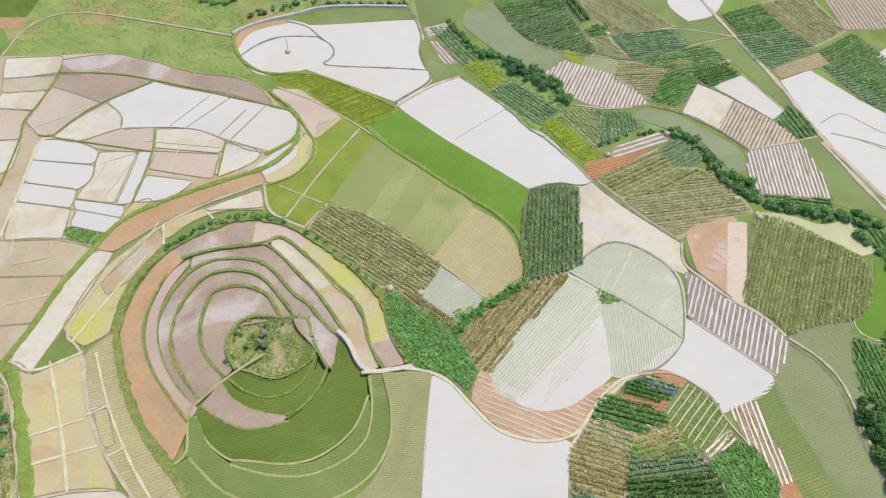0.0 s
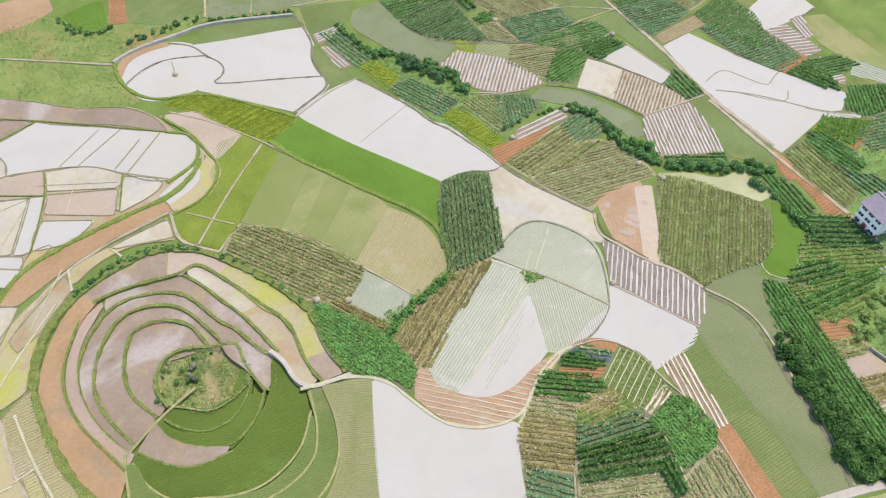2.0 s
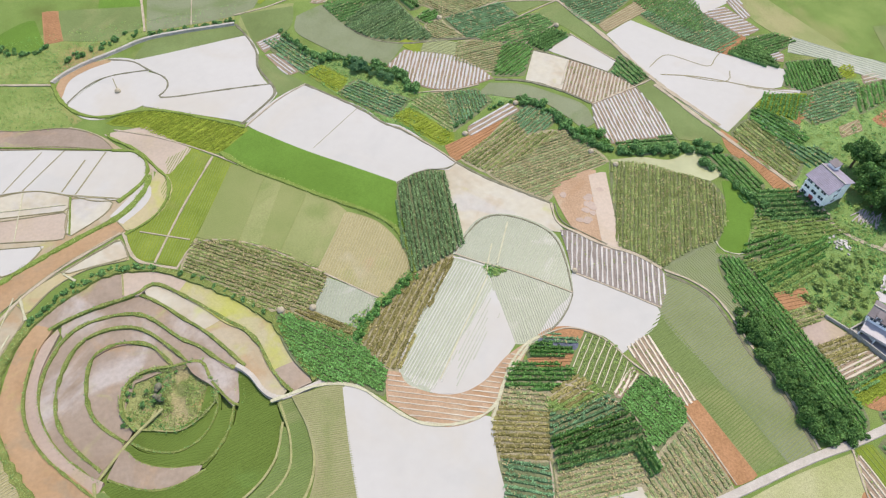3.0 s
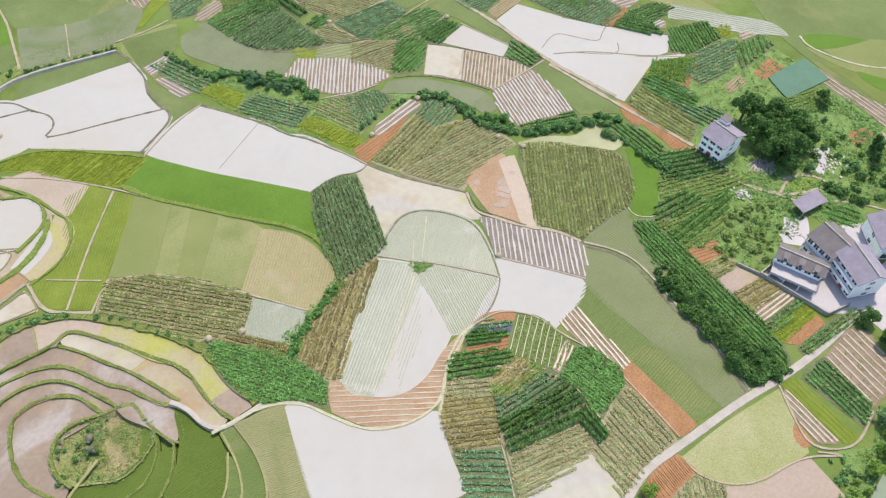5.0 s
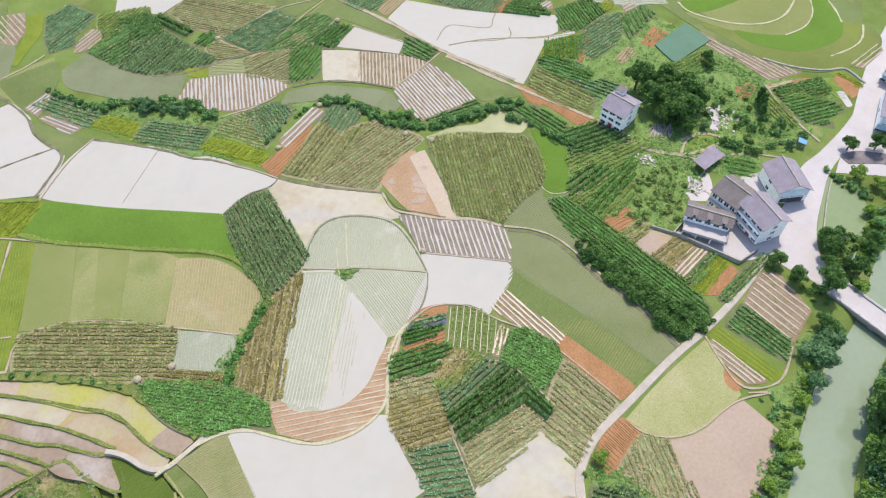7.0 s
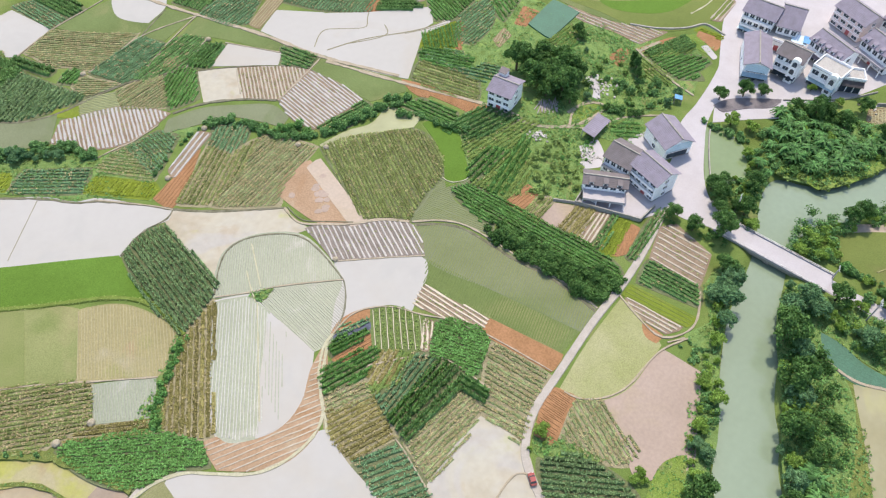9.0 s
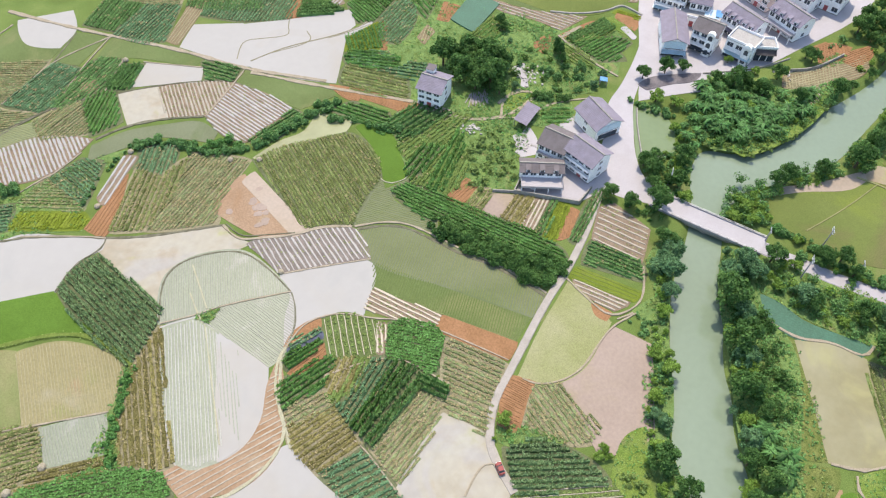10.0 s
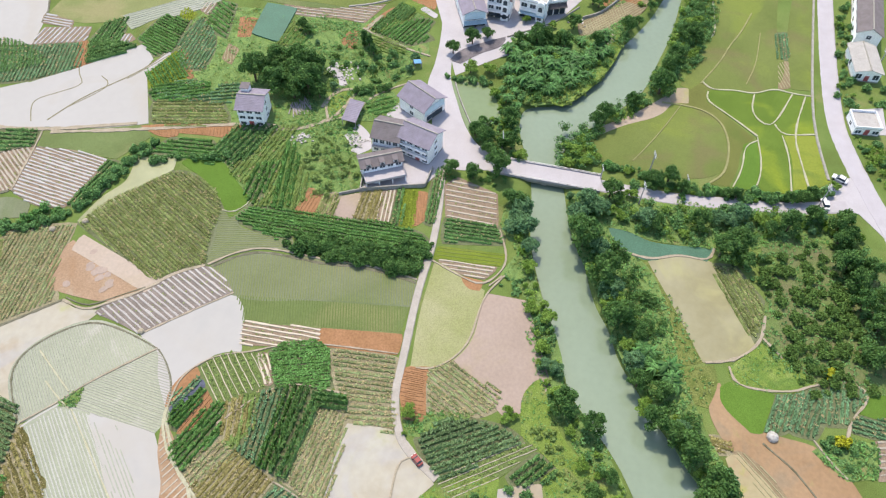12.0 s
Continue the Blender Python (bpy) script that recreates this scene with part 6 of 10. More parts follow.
plot("pale_yellow", [(-98.9, 77.0), (-93.6, 73.1), (-84.2, 79.2), (-80.7, 70.3), (-74.3, 58.4), (-67.1, 48.1), (-75.6, 47.6), (-83.1, 45.6), (-88.5, 55.6), (-92.8, 65.9)], inset=-0.5, edge='mud_edge')
plot("flood_beige", [(-82.9, 45.6), (-75.5, 47.2), (-65.6, 46.9), (-58.7, 39.9), (-80.9, 39.3)], inset=-0.5, edge='mud_edge')
plot("corn", [(-105.3, 71.1), (-99.1, 69.8), (-91.8, 55.5), (-85.6, 40.3), (-94.8, 40.1)], rows=(0.42, -0.91))

plot("rice_gold", [(-39.1, 158.9), (-31.9, 162.2), (-29.7, 159.4), (-35.3, 150.9), (-39.5, 142.5), (-40.3, 147.4), (-38.5, 152.6)], rows=(0.43, 0.9), z=-0.03)
plot("pale_yellow", [(-51.9, 137.1), (-43.8, 152.5), (-41.9, 148.2), (-44.5, 139.8), (-49.5, 135.0)], z=-0.03)

# speckled fields beside the stream
plot("veg_grey", [(49.7, 131.7), (64.4, 136.6), (76.7, 143.3), (81.6, 134.8), (84.5, 128.3), (74.9, 125.6), (66.1, 121.7), (63.1, 118.5), (56.2, 124.6)], rows=(0.98, 0.19), spacing=1.0)
plot("corn", [(43.6, 139.2), (63.3, 151.1), (65.3, 143.4), (75.1, 143.3), (64.5, 136.8), (49.8, 132.1)], rows=(0.86, 0.52), spacing=1.4)
plot("veg_blue", [(63.1, 152.0), (68.8, 156.0), (76.4, 151.5), (73.8, 146.8), (65.7, 143.6)], rows=(0.82, 0.57))
plot("soil_red", [(40.7, 144.8), (53.7, 148.9), (60.4, 151.9), (45.4, 140.1), (41.6, 138.7)])
plot("mulch", [(49.6, 151.1), (64.7, 157.8), (66.3, 154.9), (48.6, 147.8)], rows=(0.91, 0.41), spacing=1.7)
plot("veg_grey", [(34.5, 167.1), (45.4, 168.0), (48.9, 167.7), (45.0, 151.4), (43.6, 150.9)], rows=(0.57, -0.82), spacing=1.2)
plot("veg_blue", [(46.1, 167.6), (56.1, 166.6), (59.1, 161.0), (45.3, 151.4)], rows=(-0.04, -1.00), spacing=1.1)
plot("veg_gold", [(28.9, 160.7), (33.7, 163.1), (43.5, 149.5), (42.8, 146.9), (39.8, 146.2)])
plot("veg_gold", [(5.9, 187.7), (10.7, 189.6), (17.2, 181.4), (13.8, 176.9)])
plot("veg_blue", [(14.1, 175.8), (20.7, 179.9), (34.2, 167.1), (28.2, 160.9), (22.3, 166.7)], rows=(0.71, -0.70))
plot("veg_blue", [(-6.1, 207.1), (1.7, 206.7), (10.8, 191.4), (4.8, 187.7), (-2.0, 199.2)], rows=(0.56, -0.83), spacing=1.5)
# Dark damp strip below the plaza trees, their cast shade painted in.
plot("painted_shade", [(182.7, 53.2), (187.6, 51.6), (194.1, 45.6), (199.5, 39.5), (194.9, 40.3), (189.1, 45.5), (182.1, 50.2)], z=0.12)

# lanes, paths, bunds and ditches
way("path", [(85.4, 245.1), (90.4, 227.4), (97.7, 206.1), (107.0, 181.4), (112.5, 158.4), (119.4, 143.4), (123.8, 133.6)], 1.4)
way("path", [(112.5, 155.7), (122.7, 129.0), (133.8, 103.9), (136.5, 94.1)], 1.4)
way("path", [(131.8, 103.4), (135.6, 89.9), (138.9, 84.1), (146.0, 78.2), (155.3, 77.1), (160.8, 76.3)], 1.2)
way("lane", [(134.7, 41.1), (121.0, 37.4), (106.6, 35.0), (93.2, 34.3), (74.7, 31.4), (63.7, 30.0), (56.0, 25.8), (53.2, 22.7), (49.5, 15.0)], 2.0)
way("path", [(-51.2, 134.0), (-63.2, 127.7), (-75.6, 118.6), (-84.4, 104.9), (-91.1, 84.8), (-84.1, 80.4), (-80.1, 68.9), (-73.3, 57.2), (-62.1, 45.4)], 0.84)
way("bund", [(-43.8, 153.6), (-44.4, 148.4), (-51.2, 139.6), (-61.6, 135.3), (-77.0, 126.9), (-86.7, 120.2), (-91.1, 110.1), (-96.1, 96.8), (-98.6, 84.6), (-102.6, 74.0)], 1.8)
way("path", [(-103.0, 75.1), (-97.6, 70.6), (-91.6, 58.0), (-85.4, 44.8)], 0.96)
way("bund", [(-99.0, 74.8), (-93.8, 65.8), (-88.9, 55.5), (-84.3, 44.9)], 3.2)
way("path", [(-145.2, 181.6), (-143.0, 203.9), (-130.0, 212.4), (-103.1, 207.1), (-72.7, 199.8)], 0.48)
way("wall", [(-72.5, 200.8), (-69.7, 204.0), (-62.8, 208.6), (-53.6, 212.2), (-43.5, 217.9), (-14.7, 218.4)], 1.4)
way("ditch", [(-14.3, 218.4), (-10.8, 210.0), (-8.5, 200.8), (-9.8, 194.1), (-5.8, 184.7), (-4.9, 180.6), (-7.0, 177.2), (-17.5, 167.6)], 0.9)
way("ditch", [(-43.4, 200.6), (-55.8, 200.8), (-62.7, 196.9), (-67.5, 190.2)], 0.52)
way("ditch", [(-56.0, 208.9), (-48.0, 206.7), (-43.4, 200.6), (-37.6, 195.4), (-37.4, 189.6), (-42.4, 185.6), (-18.6, 185.4), (-6.1, 184.7)], 0.6)
way("bund", [(-72.5, 200.8), (-70.0, 191.8), (-64.1, 184.0), (-56.2, 180.4), (-45.7, 182.4), (-34.3, 177.9), (-15.7, 166.9)], 1.4)
way("path", [(-15.7, 166.9), (-4.6, 177.3), (4.3, 182.0)], 0.4)
way("ditch", [(4.3, 182.0), (20.0, 166.4), (24.8, 158.3), (29.2, 155.6), (38.7, 143.2), (41.9, 137.8), (49.1, 129.2), (63.4, 116.6)], 0.83)
way("path", [(28.9, 156.1), (38.6, 143.4), (41.9, 137.8)], 0.4)
way("ditch", [(23.6, 134.2), (31.7, 137.5), (39.1, 135.8), (41.9, 137.8)], 0.45)
way("path", [(-37.1, 119.0), (-32.7, 127.0), (-22.4, 124.7), (-12.8, 118.9), (-2.0, 109.1), (11.0, 97.6)], 0.48)
way("bund", [(-23.6, 157.9), (-16.3, 149.3), (-7.7, 142.8), (2.1, 134.4), (11.5, 127.6), (16.1, 123.7), (19.7, 118.8), (21.7, 113.5), (21.5, 102.7)], 1.6)
way("path", [(-53.5, 174.8), (-40.3, 168.6), (-25.3, 157.6), (-14.6, 148.0)], 0.54)
way("path", [(-25.9, 156.8), (-35.0, 139.7), (-42.7, 121.9)], 0.54)
way("path", [(-46.3, 133.3), (-33.6, 127.4)], 0.48)
way("path", [(-50.5, 134.0), (-48.2, 124.1), (-42.7, 121.1), (-37.0, 118.6)], 0.96)
way("path", [(33.0, 106.2), (39.4, 101.3), (46.3, 97.5), (58.6, 87.3)], 0.4)
way("ditch", [(33.3, 106.9), (38.8, 112.9), (43.5, 116.2), (48.9, 116.2), (55.7, 111.9), (60.6, 105.9), (60.5, 97.0), (58.6, 87.3)], 0.45)
way("path", [(63.4, 116.6), (62.1, 109.6), (66.3, 105.4), (72.1, 99.0), (78.9, 95.1), (83.6, 88.6)], 0.84)
way("ditch", [(64.2, 116.3), (63.4, 110.0), (67.2, 105.8), (73.0, 99.4)], 0.4)
way("ditch", [(58.5, 87.0), (56.6, 83.9), (51.1, 78.8), (44.2, 76.7)], 0.4)
way("kerb", [(-18.2, 76.2), (-6.5, 78.0), (1.5, 75.6), (7.0, 69.0), (12.9, 62.7), (20.3, 60.5), (27.8, 61.0), (32.4, 64.2), (33.1, 67.0), (40.5, 73.5), (44.2, 76.7)], 0.78)
way("kerb", [(46.3, 77.3), (42.3, 76.4), (36.3, 71.2), (32.7, 64.9), (28.8, 59.3)], 0.72)
way("path", [(46.3, 77.3), (53.3, 78.5), (58.3, 76.0), (62.3, 71.9), (64.4, 66.4), (68.9, 59.8), (71.9, 51.5), (75.0, 33.0)], 0.42)
way("path", [(46.2, 65.0), (57.5, 58.0), (61.0, 51.6), (61.5, 39.6), (63.3, 30.0)], 0.48)
way("path", [(38.4, 49.4), (38.2, 45.7), (34.4, 32.4)], 0.4)
way("ditch", [(83.8, 86.9), (89.0, 82.3), (92.3, 77.0), (93.1, 68.0), (93.6, 59.1), (95.8, 51.2), (95.9, 39.8), (95.4, 35.4)], 0.9)
way("path", [(84.1, 88.1), (89.8, 83.3), (93.5, 77.5), (94.5, 68.5), (95.0, 59.5), (96.8, 51.0), (96.8, 39.7), (96.5, 35.6)], 0.6)
way("path", [(103.5, 33.8), (101.0, 25.7), (99.7, 19.2), (106.2, 15.4), (111.5, 15.8), (118.7, 19.8)], 0.54)
way("path", [(72.9, 27.8), (73.6, 24.1), (78.0, 19.9), (83.9, 17.7), (93.1, 18.1), (98.5, 17.6), (105.2, 14.4)], 0.48)
way("path", [(60.9, 93.2), (69.9, 85.5), (78.4, 77.7)], 0.4)
way("ditch", [(89.7, 152.2), (86.8, 141.9), (88.8, 134.2)], 0.52)
way("path", [(89.5, 151.9), (106.1, 156.3), (112.5, 158.4)], 0.6)
way("ditch", [(63.6, 170.2), (73.3, 167.5), (83.0, 159.8), (89.3, 152.4)], 0.9)
way("ditch", [(106.1, 156.3), (107.8, 144.8), (108.1, 133.1)], 0.45)
way("ditch", [(80.7, 181.2), (90.6, 174.3), (100.6, 164.9), (106.3, 156.8)], 0.45)
way("path", [(95.3, 187.0), (105.0, 169.6)], 0.4)
way("ditch", [(21.9, 209.4), (28.0, 199.7), (38.9, 194.5), (49.2, 194.0), (62.9, 192.1)], 0.75)
way("ditch", [(50.0, 193.4), (77.2, 209.7), (91.8, 216.7)], 0.4)
way("path", [(70.8, 194.8), (82.4, 200.6), (97.0, 206.0)], 0.4)
way("path", [(57.8, 169.0), (47.2, 168.1), (45.6, 169.1), (36.8, 169.8)], 0.54)
way("line", [(116.5, 159.9), (128.7, 156.1), (145.3, 145.5), (156.8, 142.5)], 0.5)
way("line", [(-61.3, 164.0), (-67.1, 152.8)], 0.5)
way("line", [(-55.6, 166.0), (-63.4, 151.0)], 0.5)
way("line", [(-66.8, 169.8), (-77.5, 155.8)], 0.4)
way("line", [(-73.5, 170.1), (-82.7, 156.1)], 0.4)
way("line", [(-66.5, 151.6), (-50.7, 146.3)], 0.5)
way("line", [(-52.6, 192.5), (-54.3, 199.0)], 0.3)
way("kerb", [(-114.4, 150.0), (-119.3, 149.6), (-118.3, 140.7), (-117.7, 132.0), (-117.0, 125.2), (-116.6, 113.1)], 0.9)
way("bund", [(-120.1, 151.0), (-106.5, 148.6), (-84.6, 145.2)], 0.4)
way("bund", [(-92.2, 176.3), (-106.0, 165.8), (-112.1, 158.0), (-115.5, 150.7)], 0.56)
way("bund", [(-123.7, 182.4), (-123.5, 172.2), (-125.3, 161.6), (-126.8, 156.5), (-124.5, 148.5), (-123.5, 130.8)], 0.56)
way("bund", [(-64.6, 150.1), (-64.2, 136.6)], 0.42)
way("bund", [(-86.8, 155.0), (-84.7, 145.7), (-85.0, 128.9), (-85.5, 125.4)], 0.4)
way("line", [(-117.8, 141.0), (-100.3, 139.5)], 0.5)
way("line", [(-117.2, 132.3), (-101.7, 130.2)], 0.5)
way("line", [(-116.8, 125.4), (-101.4, 123.3), (-85.2, 120.2)], 0.5)
way("line", [(-116.1, 112.0), (-100.1, 112.8), (-90.3, 109.8)], 0.5)
way("line", [(-111.6, 100.3), (-95.9, 101.2)], 0.5)
way("line", [(-106.1, 86.2), (-98.9, 87.4)], 0.5)
way("bund", [(-123.5, 179.0), (-106.6, 179.6), (-93.2, 176.8), (-72.3, 171.2), (-53.9, 166.1)], 0.49)
way("bund", [(-53.9, 166.1), (-46.7, 164.3), (-43.7, 157.9), (-44.8, 151.2), (-52.1, 145.4)], 1.2)
way("bund", [(-55.1, 173.4), (-55.6, 172.3), (-46.3, 164.3), (-41.1, 154.9), (-38.1, 150.9), (-38.7, 143.1), (-42.7, 136.8), (-50.1, 133.2)], 1.0)
way("kerb", [(-74.9, 118.6), (-73.1, 111.8)], 0.7)
way("kerb", [(-65.2, 124.0), (-62.0, 120.9)], 0.6)
way("kerb", [(-99.8, 77.0), (-94.1, 73.6), (-83.9, 79.8)], 0.7)
way("kerb", [(-90.9, 77.2), (-82.5, 60.8), (-76.7, 47.1)], 0.7)
way("kerb", [(-89.9, 58.7), (-78.3, 63.3)], 0.6)
way("kerb", [(-87.1, 52.5), (-73.7, 57.2)], 0.6)
way("kerb", [(-80.9, 79.7), (-74.2, 66.3), (-65.6, 53.6), (-58.6, 45.5)], 0.6)
way("kerb", [(-78.5, 63.8), (-74.1, 66.6)], 0.5)
way("kerb", [(-70.6, 55.0), (-67.5, 57.1)], 0.5)
way("kerb", [(-87.4, 82.5), (-81.9, 96.3), (-76.4, 108.4)], 0.5)
way("kerb", [(159.2, 3.9), (152.5, 0.6)], 0.39)
way("kerb", [(252.1, -24.3), (227.0, -28.4), (221.3, -26.4)], 0.52)
way("wall", [(264.5, -60.3), (205.3, -59.9), (184.1, -61.1), (166.0, -64.9)], 0.9, rise=0.5)
way("path", [(122.5, -11.0), (121.3, -20.1), (125.8, -26.9), (125.8, -35.0), (130.8, -35.8)], 0.72)
way("path", [(95.5, -36.7), (98.0, -43.3), (105.1, -49.2), (113.2, -49.6)], 0.72)
way("path", [(96.1, -42.1), (91.7, -43.7), (92.4, -51.3), (94.4, -57.5), (96.6, -60.0), (101.1, -68.8), (98.7, -74.3), (90.8, -69.2), (85.8, -68.5)], 0.6)
way("path", [(106.5, -49.4), (102.4, -54.1)], 0.72)
way("path", [(83.4, -61.3), (79.2, -64.9), (76.5, -68.3)], 0.48)
way("path", [(42.8, 23.0), (49.0, 24.0), (51.8, 23.1), (52.4, 20.8)], 0.4)
way("path", [(100.4, 17.7), (104.3, 15.3)], 0.6)
way("path", [(148.0, 84.1), (150.9, 84.3), (157.8, 82.3)], 0.96)
way("path", [(142.4, 80.8), (148.4, 73.2), (156.5, 72.1), (164.1, 66.1), (169.4, 60.3)], 0.72)
way("path", [(189.0, 86.8), (184.0, 74.7), (182.1, 60.5)], 0.72)

way("line", [(140.5, 165.4), (137.0, 162.8), (134.0, 158.9), (127.8, 164.7), (122.4, 170.0), (114.6, 164.2)], 0.35)
way("line", [(139.2, 156.2), (136.4, 150.2), (123.4, 157.6)], 0.35)
way("line", [(140.6, 147.9), (145.9, 145.1), (155.3, 141.4)], 0.35)

way("kerb", [(39.1, 97.9), (40.8, 102.1), (43.3, 107.0)], 0.35)
way("kerb", [(42.7, 100.4), (49.6, 113.1)], 0.35)
way("kerb", [(39.3, 97.4), (20.3, 72.2)], 0.35)

# terraced bowl
plot("mud_orange", [(-71.2, 109.7), (-74.7, 101.6), (-76.6, 90.2), (-75.3, 80.8), (-69.4, 69.4), (-61.5, 58.9), (-57.0, 55.0), (-55.7, 63.2), (-61.0, 68.8), (-67.9, 76.3), (-72.1, 85.5), (-72.5, 93.6), (-70.0, 103.5), (-67.5, 107.8)], z=-0.4, thick=2.6, inset=-0.6)
plot("mud_mauve", [(-70.8, 110.5), (-62.5, 117.2), (-52.8, 121.4), (-51.1, 120.2), (-50.5, 113.9), (-57.0, 112.4), (-64.6, 109.8), (-68.1, 107.8)], z=-0.4, thick=2.6, inset=-0.6)
plot("mud_pink", [(-50.6, 120.4), (-41.7, 118.8), (-35.4, 115.1), (-37.7, 112.0), (-42.0, 115.7), (-44.3, 116.0), (-46.9, 113.6), (-50.1, 113.9)], z=-0.4, thick=2.6, inset=-0.6)
plot("lime", [(-35.1, 114.9), (-33.1, 113.7), (-23.7, 105.9), (-15.6, 97.4), (-12.5, 88.8), (-10.9, 84.9), (-16.5, 83.7), (-17.9, 87.8), (-19.2, 92.6), (-22.1, 96.9), (-26.0, 100.0), (-30.9, 105.5), (-37.2, 111.7)], z=-0.4, thick=2.6, inset=-0.6)
plot("mud_mauve", [(-10.9, 84.9), (-7.4, 79.7), (-11.6, 78.7), (-13.1, 78.0), (-14.3, 79.5), (-16.4, 83.7)], z=-0.4, thick=2.6, inset=-0.6)
plot("mud_tan", [(-65.6, 107.4), (-67.0, 104.2), (-69.8, 95.5), (-69.1, 85.8), (-65.1, 76.9), (-57.8, 68.5), (-54.9, 66.5), (-56.1, 64.2), (-61.4, 69.5), (-68.2, 78.0), (-71.8, 85.7), (-72.0, 93.6), (-69.2, 103.0)], z=-0.8, thick=2.6, inset=-0.6)
plot("mud_mauve", [(-64.4, 105.6), (-64.4, 109.2), (-57.0, 111.7), (-47.6, 112.7), (-45.2, 112.0), (-40.4, 107.8), (-36.9, 103.7), (-32.0, 99.3), (-26.9, 92.3), (-24.5, 88.7), (-25.0, 87.4), (-26.1, 87.8), (-29.9, 91.8), (-33.2, 95.8), (-37.0, 98.3), (-42.3, 104.8), (-46.8, 108.5), (-53.7, 109.4), (-60.7, 108.3)], z=-0.95, thick=2.6, inset=-0.6)
plot("flood_beige", [(-45.0, 114.7), (-44.0, 115.7), (-41.9, 115.4), (-38.0, 112.1), (-31.3, 105.5), (-27.7, 101.7), (-31.8, 99.9), (-36.6, 104.5), (-40.2, 108.5), (-44.3, 112.5)], z=-0.7, thick=2.6, inset=-0.6)
plot("mossy", [(-27.7, 101.7), (-26.1, 100.1), (-22.6, 96.9), (-19.5, 92.4), (-18.1, 87.2), (-16.7, 83.0), (-14.7, 78.8), (-16.2, 77.3), (-18.1, 77.7), (-19.6, 79.7), (-21.1, 83.7), (-23.0, 87.7), (-24.2, 88.9), (-26.7, 92.9), (-31.5, 99.9)], z=-0.7, thick=2.6, inset=-0.6)
plot("mud_mauve", [(-64.9, 104.0), (-60.6, 107.5), (-53.6, 108.6), (-46.8, 107.9), (-42.6, 104.3), (-37.2, 97.7), (-33.3, 95.3), (-29.9, 91.3), (-26.1, 87.2), (-24.8, 86.6), (-25.2, 81.1), (-26.2, 78.1), (-30.4, 84.3), (-34.5, 88.6), (-36.7, 92.9), (-40.0, 96.9), (-46.1, 103.9), (-52.2, 105.5), (-57.8, 104.8), (-62.3, 101.6), (-65.3, 93.4), (-65.2, 84.6), (-61.8, 77.4), (-56.6, 71.5), (-55.1, 69.5), (-56.6, 67.9), (-61.2, 72.8), (-67.2, 81.5), (-69.5, 88.3), (-68.7, 96.4)], z=-1.2, thick=2.6, inset=-0.6)
plot("mud_mauve", [(-61.9, 101.7), (-57.9, 104.5), (-52.2, 105.2), (-46.1, 103.4), (-39.2, 95.9), (-36.8, 92.3), (-39.9, 92.5), (-41.2, 94.3), (-44.6, 99.0), (-50.7, 100.8), (-54.9, 100.2), (-58.1, 98.6), (-59.6, 94.0), (-59.0, 86.6), (-56.8, 81.0), (-50.7, 75.0), (-55.0, 70.1), (-56.8, 72.2), (-61.9, 78.1), (-65.1, 84.8), (-65.0, 93.0)], z=-1.6, thick=2.6, inset=-0.6)
plot("mud_mauve", [(-57.6, 98.5), (-54.6, 99.9), (-50.7, 100.5), (-44.9, 98.8), (-41.6, 94.0), (-39.8, 91.8), (-48.7, 89.8), (-51.0, 82.0), (-49.1, 77.8), (-50.4, 75.5), (-56.4, 81.4), (-58.6, 86.7), (-58.9, 93.8)], z=-1.9, thick=2.6, inset=-0.6)
plot("rice_dark", [(-49.1, 75.0), (-46.2, 76.4), (-39.0, 75.0), (-33.7, 77.2), (-31.5, 84.1), (-29.9, 83.9), (-30.2, 77.5), (-33.6, 72.2), (-39.2, 70.1), (-45.3, 72.0)], rows=(0.89, 0.45), z=-1.7, thick=2.6, inset=-0.6)
plot("rice_dark", [(-50.1, 74.2), (-46.4, 71.0), (-38.9, 69.0), (-32.8, 71.1), (-29.3, 77.0), (-26.8, 76.8), (-28.7, 70.9), (-33.9, 65.6), (-41.7, 66.8), (-47.4, 69.7)], rows=(1.00, -0.05), z=-1.45, thick=2.6, inset=-0.6)
plot("mud_mauve", [(-53.2, 67.5), (-50.4, 72.8), (-47.8, 69.4), (-41.6, 66.2), (-34.5, 65.1), (-38.5, 62.8), (-43.4, 62.4), (-48.1, 64.2)], z=-1.2, thick=2.6, inset=-0.6)
plot("rice_dark", [(-54.6, 65.1), (-52.9, 66.1), (-47.3, 63.1), (-42.0, 61.6), (-37.0, 62.3), (-33.0, 64.4), (-28.0, 69.9), (-24.8, 77.2), (-24.3, 85.9), (-18.4, 77.4), (-17.2, 71.0), (-19.0, 62.9), (-26.3, 56.1), (-33.4, 54.7), (-42.1, 55.6), (-44.5, 55.1), (-50.7, 59.5)], rows=(0.97, 0.26), z=-1.05, thick=2.6, inset=-0.6)
plot("rice_combed", [(-44.1, 54.3), (-41.8, 54.7), (-33.2, 53.7), (-25.5, 55.1), (-18.1, 62.0), (-16.4, 70.0), (-15.5, 66.6), (-16.7, 58.8), (-25.8, 52.5), (-35.3, 51.9), (-41.5, 53.3)], rows=(0.99, 0.17), z=-0.65, thick=2.6, inset=-0.6)
